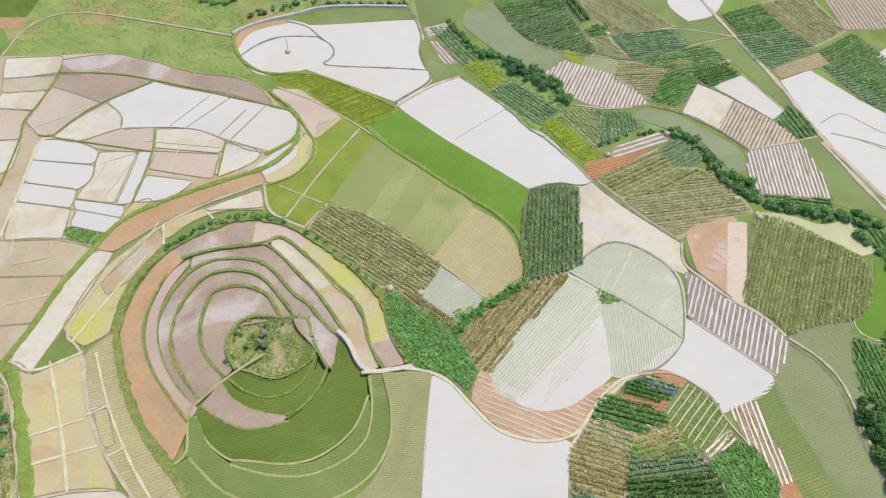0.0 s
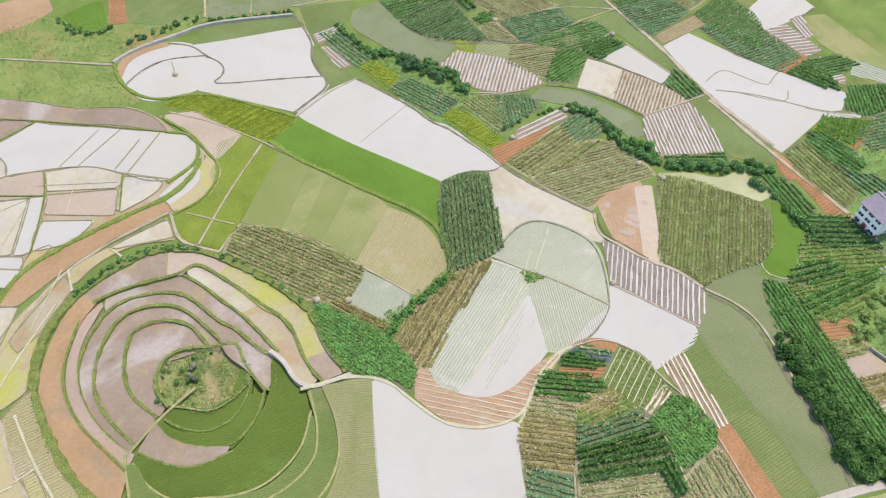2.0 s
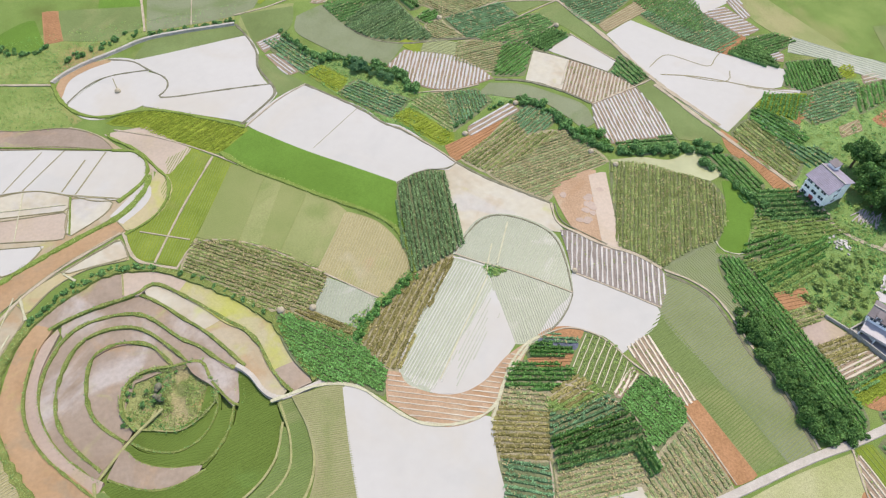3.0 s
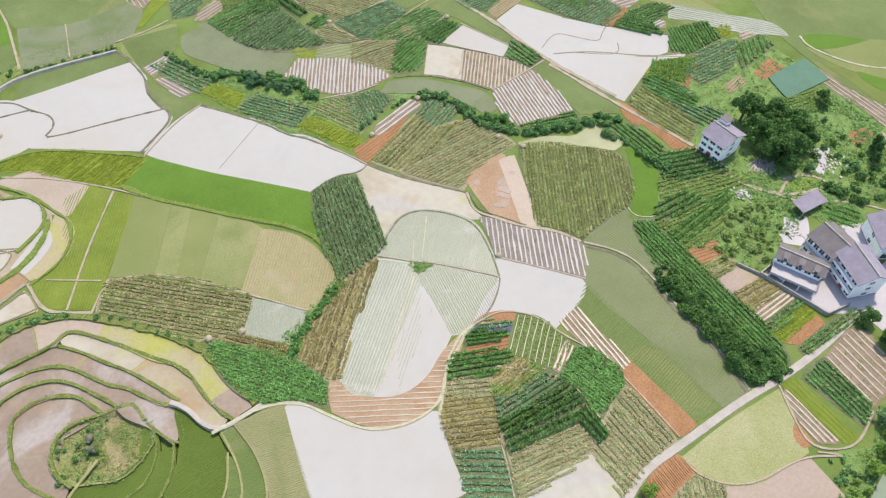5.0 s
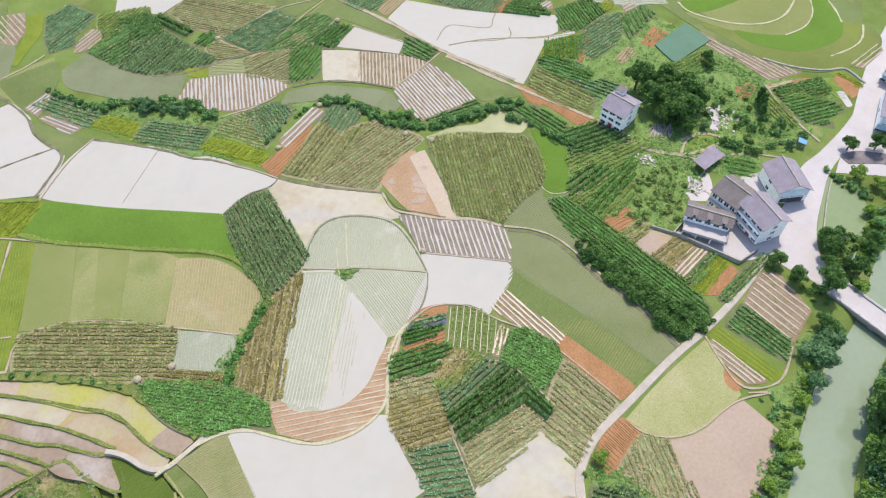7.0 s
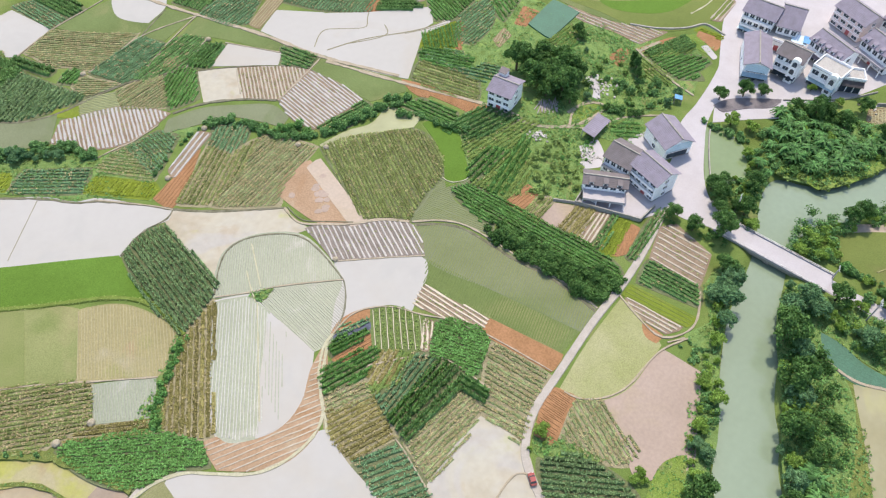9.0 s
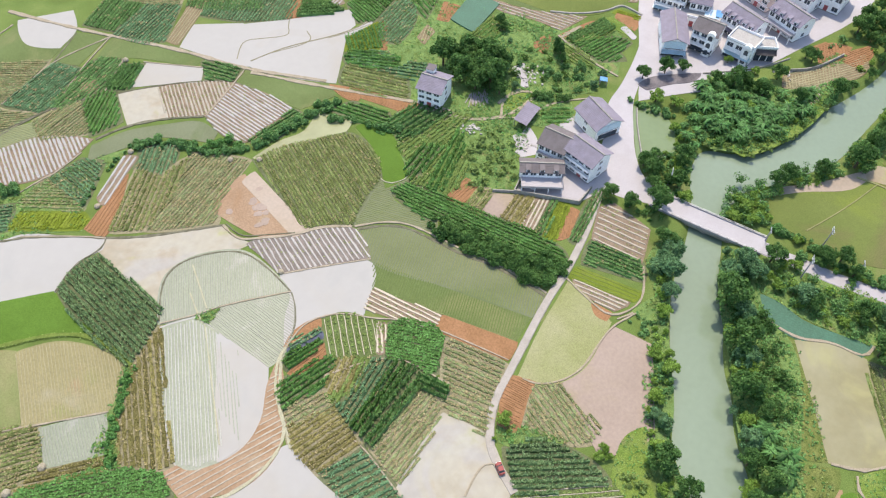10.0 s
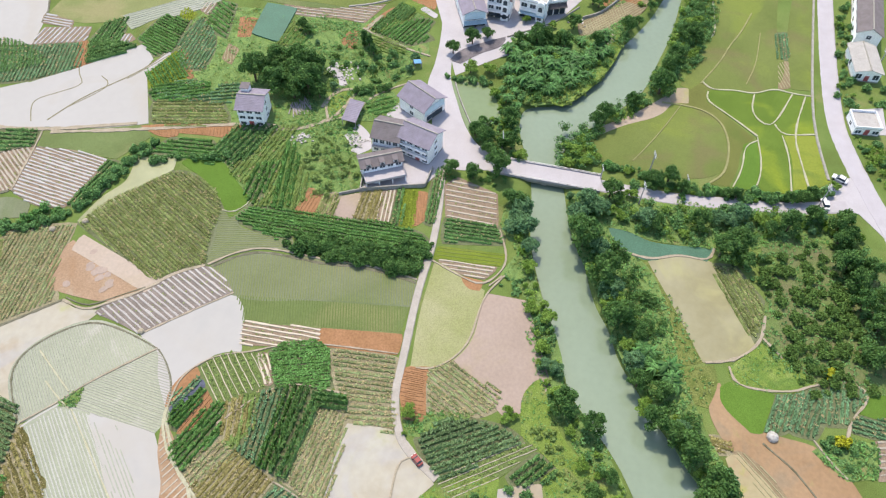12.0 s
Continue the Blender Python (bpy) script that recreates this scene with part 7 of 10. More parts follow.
plot("rice_combed", [(-55.4, 64.1), (-54.1, 63.6), (-51.0, 58.4), (-44.6, 53.6), (-36.3, 51.1), (-25.6, 51.7), (-15.9, 58.0), (-14.6, 66.5), (-16.2, 75.5), (-14.0, 75.9), (-11.1, 67.8), (-10.6, 60.2), (-13.8, 52.8), (-20.5, 47.9), (-29.5, 45.6), (-43.9, 47.3), (-53.0, 54.6)], rows=(0.97, 0.23), z=-0.35, thick=2.6, inset=-0.6)
plot("rice_combed", [(-55.8, 52.7), (-53.2, 54.5), (-43.8, 47.0), (-31.7, 44.8), (-28.7, 40.0), (-48.0, 39.6)], rows=(0.92, -0.39), z=-0.05, thick=2.6, inset=-0.6)
way("terrace", [(-51.7, 46.8), (-57.3, 53.1), (-65.2, 61.0), (-71.5, 70.5), (-77.7, 83.6), (-79.1, 93.1), (-76.8, 103.4), (-71.8, 111.1), (-62.7, 118.2), (-52.9, 122.8), (-41.5, 120.0), (-33.5, 114.9), (-23.8, 107.0), (-14.9, 98.2), (-11.5, 88.5), (-7.1, 79.4)], 2.25, drop=0.5, rise=0.5)
way("terrace", [(-70.2, 103.1), (-72.2, 93.6), (-71.9, 85.5), (-67.8, 76.6), (-61.0, 68.9), (-55.7, 63.2)], 0.60, z=-0.4, drop=0.5, rise=0.5)
way("terrace", [(-67.8, 107.8), (-64.6, 109.6), (-56.9, 112.0), (-47.1, 113.3), (-44.5, 115.8), (-41.9, 115.5), (-37.7, 111.9), (-31.1, 105.7), (-26.0, 100.2), (-22.3, 97.1), (-19.2, 92.4), (-17.9, 87.3), (-16.6, 83.3), (-14.2, 78.9), (-13.1, 77.7)], 0.90, z=-0.4, drop=0.5, rise=0.5)
way("terrace", [(-46.9, 113.5), (-44.9, 112.3), (-40.2, 108.0), (-36.7, 103.9), (-31.9, 99.4), (-26.8, 92.6), (-24.3, 88.8), (-23.0, 87.2)], 0.90, z=-0.7, drop=0.5, rise=0.5)
way("terrace", [(-55.0, 66.6), (-57.9, 68.9), (-65.5, 77.6), (-69.5, 87.4), (-68.7, 96.3), (-64.9, 104.3), (-60.7, 107.9), (-53.6, 109.0), (-46.8, 108.1), (-42.5, 104.3), (-37.2, 97.9), (-33.3, 95.5), (-29.9, 91.4), (-26.1, 87.4), (-24.4, 87.2)], 0.90, z=-0.95, drop=0.5, rise=0.5)
way("terrace", [(-55.0, 69.4), (-62.1, 77.4), (-65.4, 84.6), (-65.4, 93.1), (-62.3, 101.8), (-57.8, 104.8), (-52.2, 105.5), (-46.0, 103.7), (-39.1, 95.8), (-36.1, 91.8)], 0.90, z=-1.2, drop=0.5, rise=0.5)
way("terrace", [(-50.3, 75.0), (-56.6, 81.1), (-58.8, 86.5), (-59.1, 93.8), (-58.0, 98.7), (-54.9, 100.4), (-50.7, 101.0), (-44.6, 99.1), (-41.2, 94.3), (-39.6, 91.9)], 0.90, z=-1.55, drop=0.5, rise=0.5)
way("terrace", [(-32.1, 85.2), (-29.6, 84.0), (-30.1, 77.5), (-33.5, 71.9), (-39.1, 69.6), (-45.2, 71.7), (-49.3, 74.8)], 0.52, z=-1.65, drop=0.5, rise=0.5)
way("terrace", [(-24.8, 87.4), (-26.6, 76.7), (-28.6, 70.6), (-33.8, 65.3), (-41.6, 66.5), (-47.7, 69.6), (-50.4, 73.2)], 0.60, z=-1.4, drop=0.5, rise=0.5)
way("terrace", [(-33.4, 64.5), (-38.4, 62.5), (-43.3, 62.0), (-48.0, 63.7), (-53.5, 67.1)], 0.52, z=-1.15, drop=0.5, rise=0.5)
way("verge", [(-16.2, 70.9), (-18.5, 62.0), (-26.0, 55.6), (-33.2, 54.1), (-41.9, 55.2), (-44.5, 54.6), (-51.1, 59.0), (-54.4, 64.7)], 0.56, z=-0.7)
way("verge", [(-16.2, 75.7), (-14.7, 66.7), (-16.0, 58.2), (-25.7, 51.9), (-35.2, 51.5), (-44.4, 53.9)], 0.56, z=-0.5)
way("verge", [(-13.0, 76.4), (-10.6, 68.0), (-10.3, 59.4), (-13.7, 52.2), (-20.4, 47.2), (-29.4, 44.9), (-43.8, 46.6), (-53.2, 54.9)], 0.63, z=-0.15)
way("verge", [(-42.1, 81.1), (-49.5, 75.0), (-55.9, 67.2)], 0.7, z=-1.45)
way("verge", [(-56.1, 66.8), (-55.9, 63.3), (-53.7, 55.8), (-57.1, 53.0)], 0.7, z=-0.5)
way("verge", [(-50.8, 120.8), (-50.5, 113.8)], 0.42, z=-0.35)

way("lane", [(-24.9, 87.4), (-23.1, 85.8), (-21.2, 83.2), (-19.5, 79.0), (-16.2, 76.2), (-11.7, 77.1), (-5.4, 78.5)], 1.25, drop=1.1, rise=0.8)



def sinkhole(corners, centre):
    """The overgrown hollow in the middle of the bowl: a rough funnel with a ragged rim."""
    outline = rounded(corners, 6)
    mid, n, rings = np.array(centre), len(outline), 18
    verts = []
    for k in range(rings):
        u = 1 - k / rings
        for x, y in mid + (outline - mid) * u:
            rough = 0.55 * noise.noise((x * 0.32, y * 0.32, 1.0)) + 0.3 * noise.noise((x * 0.9, y * 0.9, 5.0))
            verts.append((x, y, -1.15 - 0.9 * min(1.0, (1 - u) * 6) - 1.3 * (1 - u) ** 1.5 + rough * (1 - u ** 6)))
    faces = [(k * n + i, (k + 1) * n + i, (k + 1) * n + (i + 1) % n, k * n + (i + 1) % n) for k in range(rings - 1) for i in range(n)]
    faces.append(tuple((rings - 1) * n + i for i in range(n)))
    ob = tagged(linked("sinkhole", verts, faces, "sink_ground"), "overgrown sinkhole of rough grass and bare earth", "sinkhole", "", "structure")
    v = np.array(verts)
    pick = PLOT.integers(0, len(v), 2600)
    p = v[pick] + np.column_stack([PLOT.normal(0, 0.3, (len(pick), 2)), np.zeros(len(pick))])
    tone = np.array([noise.noise((x * 0.22, y * 0.22, 11.0)) for x, y, z in p]) + 0.12 * PLOT.standard_normal(len(p))
    for stuff, some in (("leaf_olive", (tone > -0.2) & (tone <= 0.05)), ("leaf_weed", (tone > 0.05) & (tone < 0.25)), ("leaf", tone >= 0.25)):
        quads("grass_tufts", *leaf_cloud(p[some], 0.3, 0.26, 4, PLOT), stuff, ob, "", "stuff")
    return ob


sinkhole([(-51.1, 81.8), (-51.2, 86.4), (-49.3, 90.6), (-44.8, 92.0), (-39.1, 91.2), (-32.8, 91.9), (-31.7, 86.9), (-29.7, 84.8), (-29.9, 80.2), (-33.9, 76.6), (-38.4, 74.7), (-43.9, 76.0), (-48.2, 77.6)], (-42.7, 84.1))
way("verge", [(-50.1, 73.1), (-44.7, 79.4), (-43.5, 81.4)], 0.5, z=-1.9)
way("terrace", [(-24.7, 87.0), (-23.5, 79.6), (-25.0, 76.9), (-27.6, 79.5), (-30.9, 85.2)], 0.7, z=-1.25, drop=0.9, rise=0.5)
way("terrace", [(-48.0, 77.2), (-51.0, 81.3), (-51.3, 86.2), (-49.3, 90.4), (-44.8, 92.0), (-39.1, 91.2), (-32.6, 91.9), (-31.4, 86.8)], 0.8, z=-1.35, drop=0.8, rise=0.8)

# village ground and roads
plot("court", [(234.0, 73.1), (236.2, 66.5), (199.4, 57.1), (183.1, 53.3), (173.6, 50.6), (165.8, 46.7), (150.9, 37.5), (147.0, 32.9), (144.7, 23.7), (139.2, 23.3), (138.6, 29.5), (136.6, 35.3), (135.9, 40.2), (135.2, 45.1), (140.8, 51.3), (147.9, 49.4), (159.0, 52.3), (168.6, 56.8), (179.4, 57.9), (197.9, 61.5)], label='wide sunlit concrete village road', inset=0)
plot("court", [(198.8, 56.9), (203.2, 38.3), (192.0, 35.2), (188.2, 39.2), (175.6, 49.8), (181.8, 52.8)], label='pale concrete plaza beside the pond', inset=0)
plot("court", [(226.8, 75.3), (197.8, 60.8), (187.0, 55.3), (199.5, 36.8), (213.4, 25.8), (232.0, 18.1), (264.9, 7.0), (319.5, 8.0), (341.6, 46.1), (294.3, 99.4)], label='pale concrete lanes of the village', inset=0)
plot("court", [(125.6, 61.4), (131.6, 48.2), (134.6, 44.1), (127.4, 43.8), (120.5, 60.2)], label='walled concrete farmyard', inset=0)
plot("court", [(153.4, 64.0), (159.8, 57.9), (152.0, 53.4), (149.5, 60.7)], label='pale concrete yard', inset=0)
way("road", [(143.0, 0.5), (143.9, -12.2), (144.9, -24.7), (148.3, -39.9), (151.5, -54.9), (157.4, -69.9)], 4.6)
way("road", [(306.7, -63.3), (258.4, -64.2), (221.8, -65.0), (192.5, -66.7), (180.7, -69.8), (167.9, -74.2), (153.5, -79.8), (133.2, -88.6)], 5.6)
plot("court", [(167.0, -66.4), (170.0, -73.3), (155.2, -78.8), (142.8, -83.8), (147.5, -80.1), (155.4, -72.9), (155.8, -62.4)], label='concrete junction of the valley road', inset=0)
plot("court", [(200.1, -73.3), (203.6, -81.3), (191.1, -82.0), (188.9, -75.5)], inset=0)
plot("court", [(165.2, 89.8), (169.0, 88.3), (167.2, 79.3), (162.5, 78.8), (159.4, 82.7), (162.5, 84.5)], label='rubble-strewn concrete threshing floor')
plot("court", [(139.1, 72.5), (144.4, 70.5), (141.2, 66.3), (136.4, 63.9), (133.0, 66.5)], label='cracked concrete drying floor')
plot("weeds_dark", [(149.5, 60.7), (161.9, 76.6), (154.8, 89.1), (144.2, 88.1), (145.2, 77.4)], spacing=0.6)
plot("weeds_dark", [(199.6, 37.4), (212.3, 9.8), (225.0, 2.1), (224.3, -1.0), (206.5, 3.0), (188.3, 7.3), (175.3, 13.8), (169.9, 23.4), (177.2, 31.6)], spacing=1.9)
plot("soil", [(214.1, 16.7), (234.1, 6.2), (221.8, 1.9), (213.8, 11.1), (208.9, 14.6)])
plot("mulch_dull", [(213.0, 9.9), (217.2, 5.2), (209.6, 4.1), (207.1, 5.9)], rows=(-0.71, -0.71))
plot("weeds", [(140.5, -5.6), (146.1, -35.4), (150.4, -58.0), (145.0, -72.6), (140.2, -58.1), (131.5, -38.1), (128.7, -20.6), (129.7, -8.2)], spacing=1.4)
plot("weeds_dark", [(137.3, 4.2), (139.2, -5.0), (127.5, -7.9), (122.1, -12.6), (119.3, -18.9), (105.6, -26.4), (92.3, -30.7), (79.7, -37.1), (68.6, -44.1), (64.2, -42.1), (66.5, -37.8), (76.0, -30.1), (88.6, -19.3), (106.9, -9.3), (126.3, 1.9)], spacing=1.3)
plot("weeds", [(131.0, 19.7), (132.6, 14.8), (116.9, 11.9), (103.7, 6.0), (86.5, -3.5), (76.9, -6.9), (71.8, -13.1), (59.3, -23.3), (55.3, -22.2), (68.9, -8.6), (80.5, 0.6), (94.7, 6.7), (112.7, 12.7), (120.5, 19.3)], spacing=1.3)

# lush garden land round the farmhouses
plot("weeds", [(126.6, 124.3), (144.4, 130.2), (166.4, 143.3), (185.5, 141.2), (187.8, 124.1), (192.6, 104.2), (190.4, 89.1), (206.0, 79.6), (201.8, 69.9), (182.1, 60.5), (178.8, 66.1), (164.7, 66.6), (148.7, 73.6), (139.7, 87.3), (133.1, 104.8)], z=-0.035, spacing=0.7, inset=0)
plot("weeds", [(120.2, 105.3), (131.8, 103.3), (138.4, 86.0), (147.3, 72.1), (136.9, 66.5), (123.5, 58.5), (118.0, 64.6), (108.1, 76.0), (104.7, 83.9)], z=-0.035, spacing=1.1, inset=0)
plot("weeds", [(5.2, 187.7), (20.0, 165.7), (24.9, 159.6), (29.0, 156.6), (39.7, 144.8), (45.3, 151.4), (56.3, 158.0), (66.7, 159.3), (57.4, 165.7), (38.6, 170.2), (30.6, 181.9), (20.9, 190.0), (10.8, 197.0), (1.3, 209.0), (-5.5, 207.8)], z=-0.035, spacing=1.3, inset=0)
plot("turf", [(-145.4, 186.7), (-140.5, 203.4), (-129.9, 211.9), (-103.0, 206.5), (-72.5, 199.0), (-68.8, 189.6), (-62.7, 181.3), (-66.8, 178.9), (-81.7, 181.1), (-97.7, 186.8), (-109.5, 189.5), (-134.6, 187.1)], z=-0.035, spacing=1.2, inset=0)
plot("turf", [(-90.2, 227.0), (-13.3, 230.1), (-14.8, 219.8), (-44.7, 219.2), (-63.0, 210.0), (-70.8, 204.6), (-81.4, 213.8)], z=-0.035, spacing=1.0, inset=0)
plot("mossy", [(-156.3, 186.3), (-125.7, 188.0), (-109.6, 189.8), (-96.9, 187.1), (-79.9, 181.2), (-65.9, 179.0), (-56.8, 172.8), (-50.4, 165.7), (-43.8, 162.2), (-42.4, 153.7), (-44.1, 146.6), (-61.5, 134.9), (-76.9, 126.5), (-86.6, 119.8), (-96.1, 96.8), (-99.8, 77.0), (-111.6, 73.8)], z=-0.035, inset=0, label='muddy ground between the paddies')

# dry pale patches on the bare earth field
plot("mud_tan", [(72.0, 108.3), (71.6, 108.4), (71.1, 108.4), (70.7, 109.1), (71.0, 109.2), (71.8, 108.9)], z=0.05, label='dry pale patch of bare earth')
plot("mud_tan", [(69.8, 108.5), (69.4, 108.6), (68.8, 108.9), (68.3, 109.4), (68.7, 109.4), (69.5, 109.1)], z=0.05, label='dry pale patch of bare earth')
plot("mud_tan", [(71.1, 107.9), (70.7, 107.8), (70.3, 108.0), (70.2, 108.3), (70.5, 108.6), (70.9, 108.4)], z=0.05, label='dry pale patch of bare earth')
plot("mud_tan", [(79.0, 117.8), (78.5, 117.7), (78.1, 117.9), (77.9, 118.4), (78.3, 118.4), (78.8, 118.3)], z=0.05, label='dry pale patch of bare earth')
plot("mud_tan", [(68.0, 118.4), (67.6, 118.1), (67.3, 118.3), (67.2, 118.8), (67.7, 119.2), (68.1, 119.1)], z=0.05, label='dry pale patch of bare earth')
plot("mud_tan", [(75.1, 116.3), (74.7, 116.3), (74.4, 116.4), (74.1, 116.8), (74.5, 116.9), (74.9, 116.8)], z=0.05, label='dry pale patch of bare earth')
plot("mud_tan", [(74.6, 115.5), (74.1, 115.4), (73.5, 115.5), (73.1, 116.3), (73.8, 116.4), (74.4, 116.1)], z=0.05, label='dry pale patch of bare earth')
plot("mud_tan", [(74.8, 111.9), (74.2, 111.8), (73.5, 112.3), (73.3, 112.7), (73.5, 113.1), (74.3, 112.7)], z=0.05, label='dry pale patch of bare earth')
plot("mud_tan", [(72.5, 111.5), (71.9, 111.3), (71.5, 111.8), (71.0, 112.3), (71.5, 112.4), (72.3, 112.1)], z=0.05, label='dry pale patch of bare earth')
plot("mud_tan", [(73.6, 110.3), (73.3, 110.1), (73.1, 110.4), (72.9, 110.7), (73.1, 110.8), (73.6, 110.8)], z=0.05, label='dry pale patch of bare earth')
plot("mud_tan", [(74.3, 112.5), (73.9, 112.4), (73.2, 112.8), (73.1, 113.2), (73.2, 113.5), (74.0, 113.1)], z=0.05, label='dry pale patch of bare earth')
plot("mud_tan", [(73.1, 113.8), (72.7, 113.6), (72.4, 113.7), (72.5, 114.1), (72.7, 114.5), (73.1, 114.5)], z=0.05, label='dry pale patch of bare earth')
plot("mud_tan", [(74.6, 113.2), (74.2, 113.0), (73.5, 113.0), (73.5, 113.7), (74.1, 114.2), (74.4, 113.8)], z=0.05, label='dry pale patch of bare earth')

# wheel tracks, gullies and thin ridges
way("ditch", [(79.2, -50.6), (77.2, -53.7), (75.2, -57.3), (69.6, -62.6)], 0.4)
plot("soil", [(75.3, -44.8), (75.2, -46.8), (69.5, -54.6), (63.7, -59.2), (62.6, -55.9), (69.2, -49.9)], rows=(-0.64, -0.77))
way("kerb", [(-125.1, 152.0), (-108.8, 163.7)], 0.3)
way("kerb", [(-113.3, 180.8), (-106.4, 179.1)], 0.3)
way("kerb", [(-128.1, 169.4), (-124.3, 173.5)], 0.3)
way("kerb", [(-78.1, 137.6), (-77.3, 154.8)], 0.3)
way("kerb", [(-98.6, 131.6), (-95.9, 143.7)], 0.3)
way("kerb", [(-93.5, 127.6), (-89.1, 142.8)], 0.3)
way("kerb", [(-110.2, 104.1), (-101.1, 107.1)], 0.3)
way("kerb", [(-107.0, 92.3), (-95.8, 95.9)], 0.3)
way("kerb", [(-115.1, 120.9), (-111.5, 107.7)], 0.3)
way("kerb", [(-76.5, 119.1), (-81.2, 101.5)], 0.3)
way("kerb", [(-88.6, 149.7), (-65.7, 147.7)], 0.3)
way("kerb", [(-98.1, 140.3), (-89.6, 144.6)], 0.3)

plot("turf", [(-137.0, 230.7), (-94.9, 228.5), (-75.3, 208.8), (-71.9, 201.4), (-92.9, 203.7), (-131.5, 211.7)], z=-0.05, spacing=1.4, inset=0)
plot("turf", [(-152.4, 204.5), (-145.7, 217.8), (-74.8, 220.6), (-46.6, 219.1), (-69.8, 204.6), (-116.5, 213.0), (-136.4, 208.3), (-144.0, 192.5)], z=-0.06, spacing=1.0, inset=0)

# farthest fields beyond the walled paddies
plot("rice_plain", [(-45.6, 252.9), (-46.4, 271.4), (-45.2, 286.5), (2.1, 266.1), (-4.6, 245.0), (-11.8, 243.5), (-28.2, 240.4), (-40.4, 244.4), (-43.1, 244.9)])
plot("rice_wet", [(-27.9, 239.6), (-11.9, 242.8), (-4.7, 244.4), (-3.0, 238.9), (-7.9, 226.8), (-15.1, 223.7), (-28.9, 222.0)])
plot("rice_wet", [(-42.8, 244.1), (-28.8, 239.7), (-29.4, 222.0), (-43.2, 221.5)])
plot("rice", [(-57.5, 272.5), (-47.1, 254.3), (-45.3, 244.2), (-45.3, 229.6), (-45.2, 224.9), (-60.2, 221.0)])
plot("rice_young", [(4.7, 252.0), (10.2, 252.9), (6.4, 241.7), (-0.1, 234.4), (-5.2, 228.6), (-5.4, 230.7), (0.2, 239.6)])
plot("mulch_dull", [(-12.7, 261.5), (5.0, 255.7), (2.1, 245.2), (-2.3, 239.5), (-5.5, 243.5), (-7.8, 250.5)], rows=(0.14, -0.99), spacing=1.6)
plot("veg_blue", [(6.5, 234.4), (11.1, 248.6), (19.8, 251.6), (24.5, 241.2), (20.1, 236.8), (14.8, 233.4), (14.0, 228.4), (6.1, 229.3)], rows=(0.88, 0.47))
plot("mulch_dull", [(12.5, 225.0), (16.1, 229.8), (21.2, 233.9), (23.6, 231.2), (21.8, 227.1), (15.2, 224.3)], rows=(0.88, 0.48), spacing=1.4)
plot("greens", [(16.8, 224.1), (23.1, 227.1), (24.1, 235.7), (26.1, 240.3), (42.0, 235.6), (40.8, 230.4), (28.8, 227.6), (22.2, 224.0)], rows=(0.91, 0.42))
plot("rice", [(-92.2, 229.0), (-82.2, 235.8), (-80.7, 235.6), (-76.7, 221.0), (-81.0, 218.5), (-86.9, 221.5)])
plot("mud_orange", [(-116.6, 239.1), (-100.5, 243.6), (-96.5, 232.9), (-103.3, 226.7), (-113.2, 221.9)])
plot("rice_plain", [(-69.9, 222.6), (-72.6, 239.6), (-45.8, 235.8), (-45.8, 224.0), (-56.2, 219.9)])
plot("soil_red", [(-77.9, 240.3), (-73.4, 239.7), (-70.6, 222.7), (-75.9, 222.2)])
plot("mud_orange", [(-69.2, 204.1), (-62.7, 207.5), (-55.5, 208.9), (-55.4, 208.0), (-62.5, 205.4), (-67.5, 201.5), (-69.8, 192.8), (-70.9, 196.3)], z=0.04)
way("path", [(-48.0, 259.3), (-45.9, 249.6), (-45.1, 237.5), (-44.3, 221.4)], 0.8)
way("path", [(-112.5, 209.3), (-90.7, 204.4), (-72.7, 200.3)], 0.4)
way("path", [(43.0, 228.6), (58.2, 234.4), (71.9, 235.8), (81.6, 237.4)], 0.5)
way("path", [(56.0, 205.3), (65.6, 207.2), (78.2, 210.5), (96.6, 206.2)], 0.45)
way("ditch", [(48.8, 195.0), (60.0, 193.0), (72.2, 188.0), (80.8, 182.0)], 0.5)
way("path", [(-14.3, 223.6), (-4.1, 225.3), (4.1, 228.6)], 0.5)
way("path", [(-28.0, 240.4), (-29.0, 221.4)], 0.4)
way("line", [(18.3, 167.2), (10.3, 160.1), (2.8, 153.4)], 0.2)
plot("weeds", [(105.0, 16.1), (114.8, 12.4), (101.4, 7.5), (91.0, 2.6), (84.1, -0.8), (77.5, -3.9), (78.0, -1.1), (89.0, 3.5), (101.1, 8.6)], z=-0.035, spacing=1.3, inset=0)

# small plots between the village and the river
plot("soil", [(210.0, 15.9), (216.3, 14.3), (227.5, 4.6), (235.2, 1.6), (243.0, -0.6), (235.3, -3.3), (224.6, 0.1), (213.2, 8.7), (208.7, 12.3)], rows=(0.83, -0.55))
plot("soil_red", [(235.7, 14.2), (241.7, 10.1), (243.3, 4.4), (234.0, 5.8), (228.9, 10.5)])

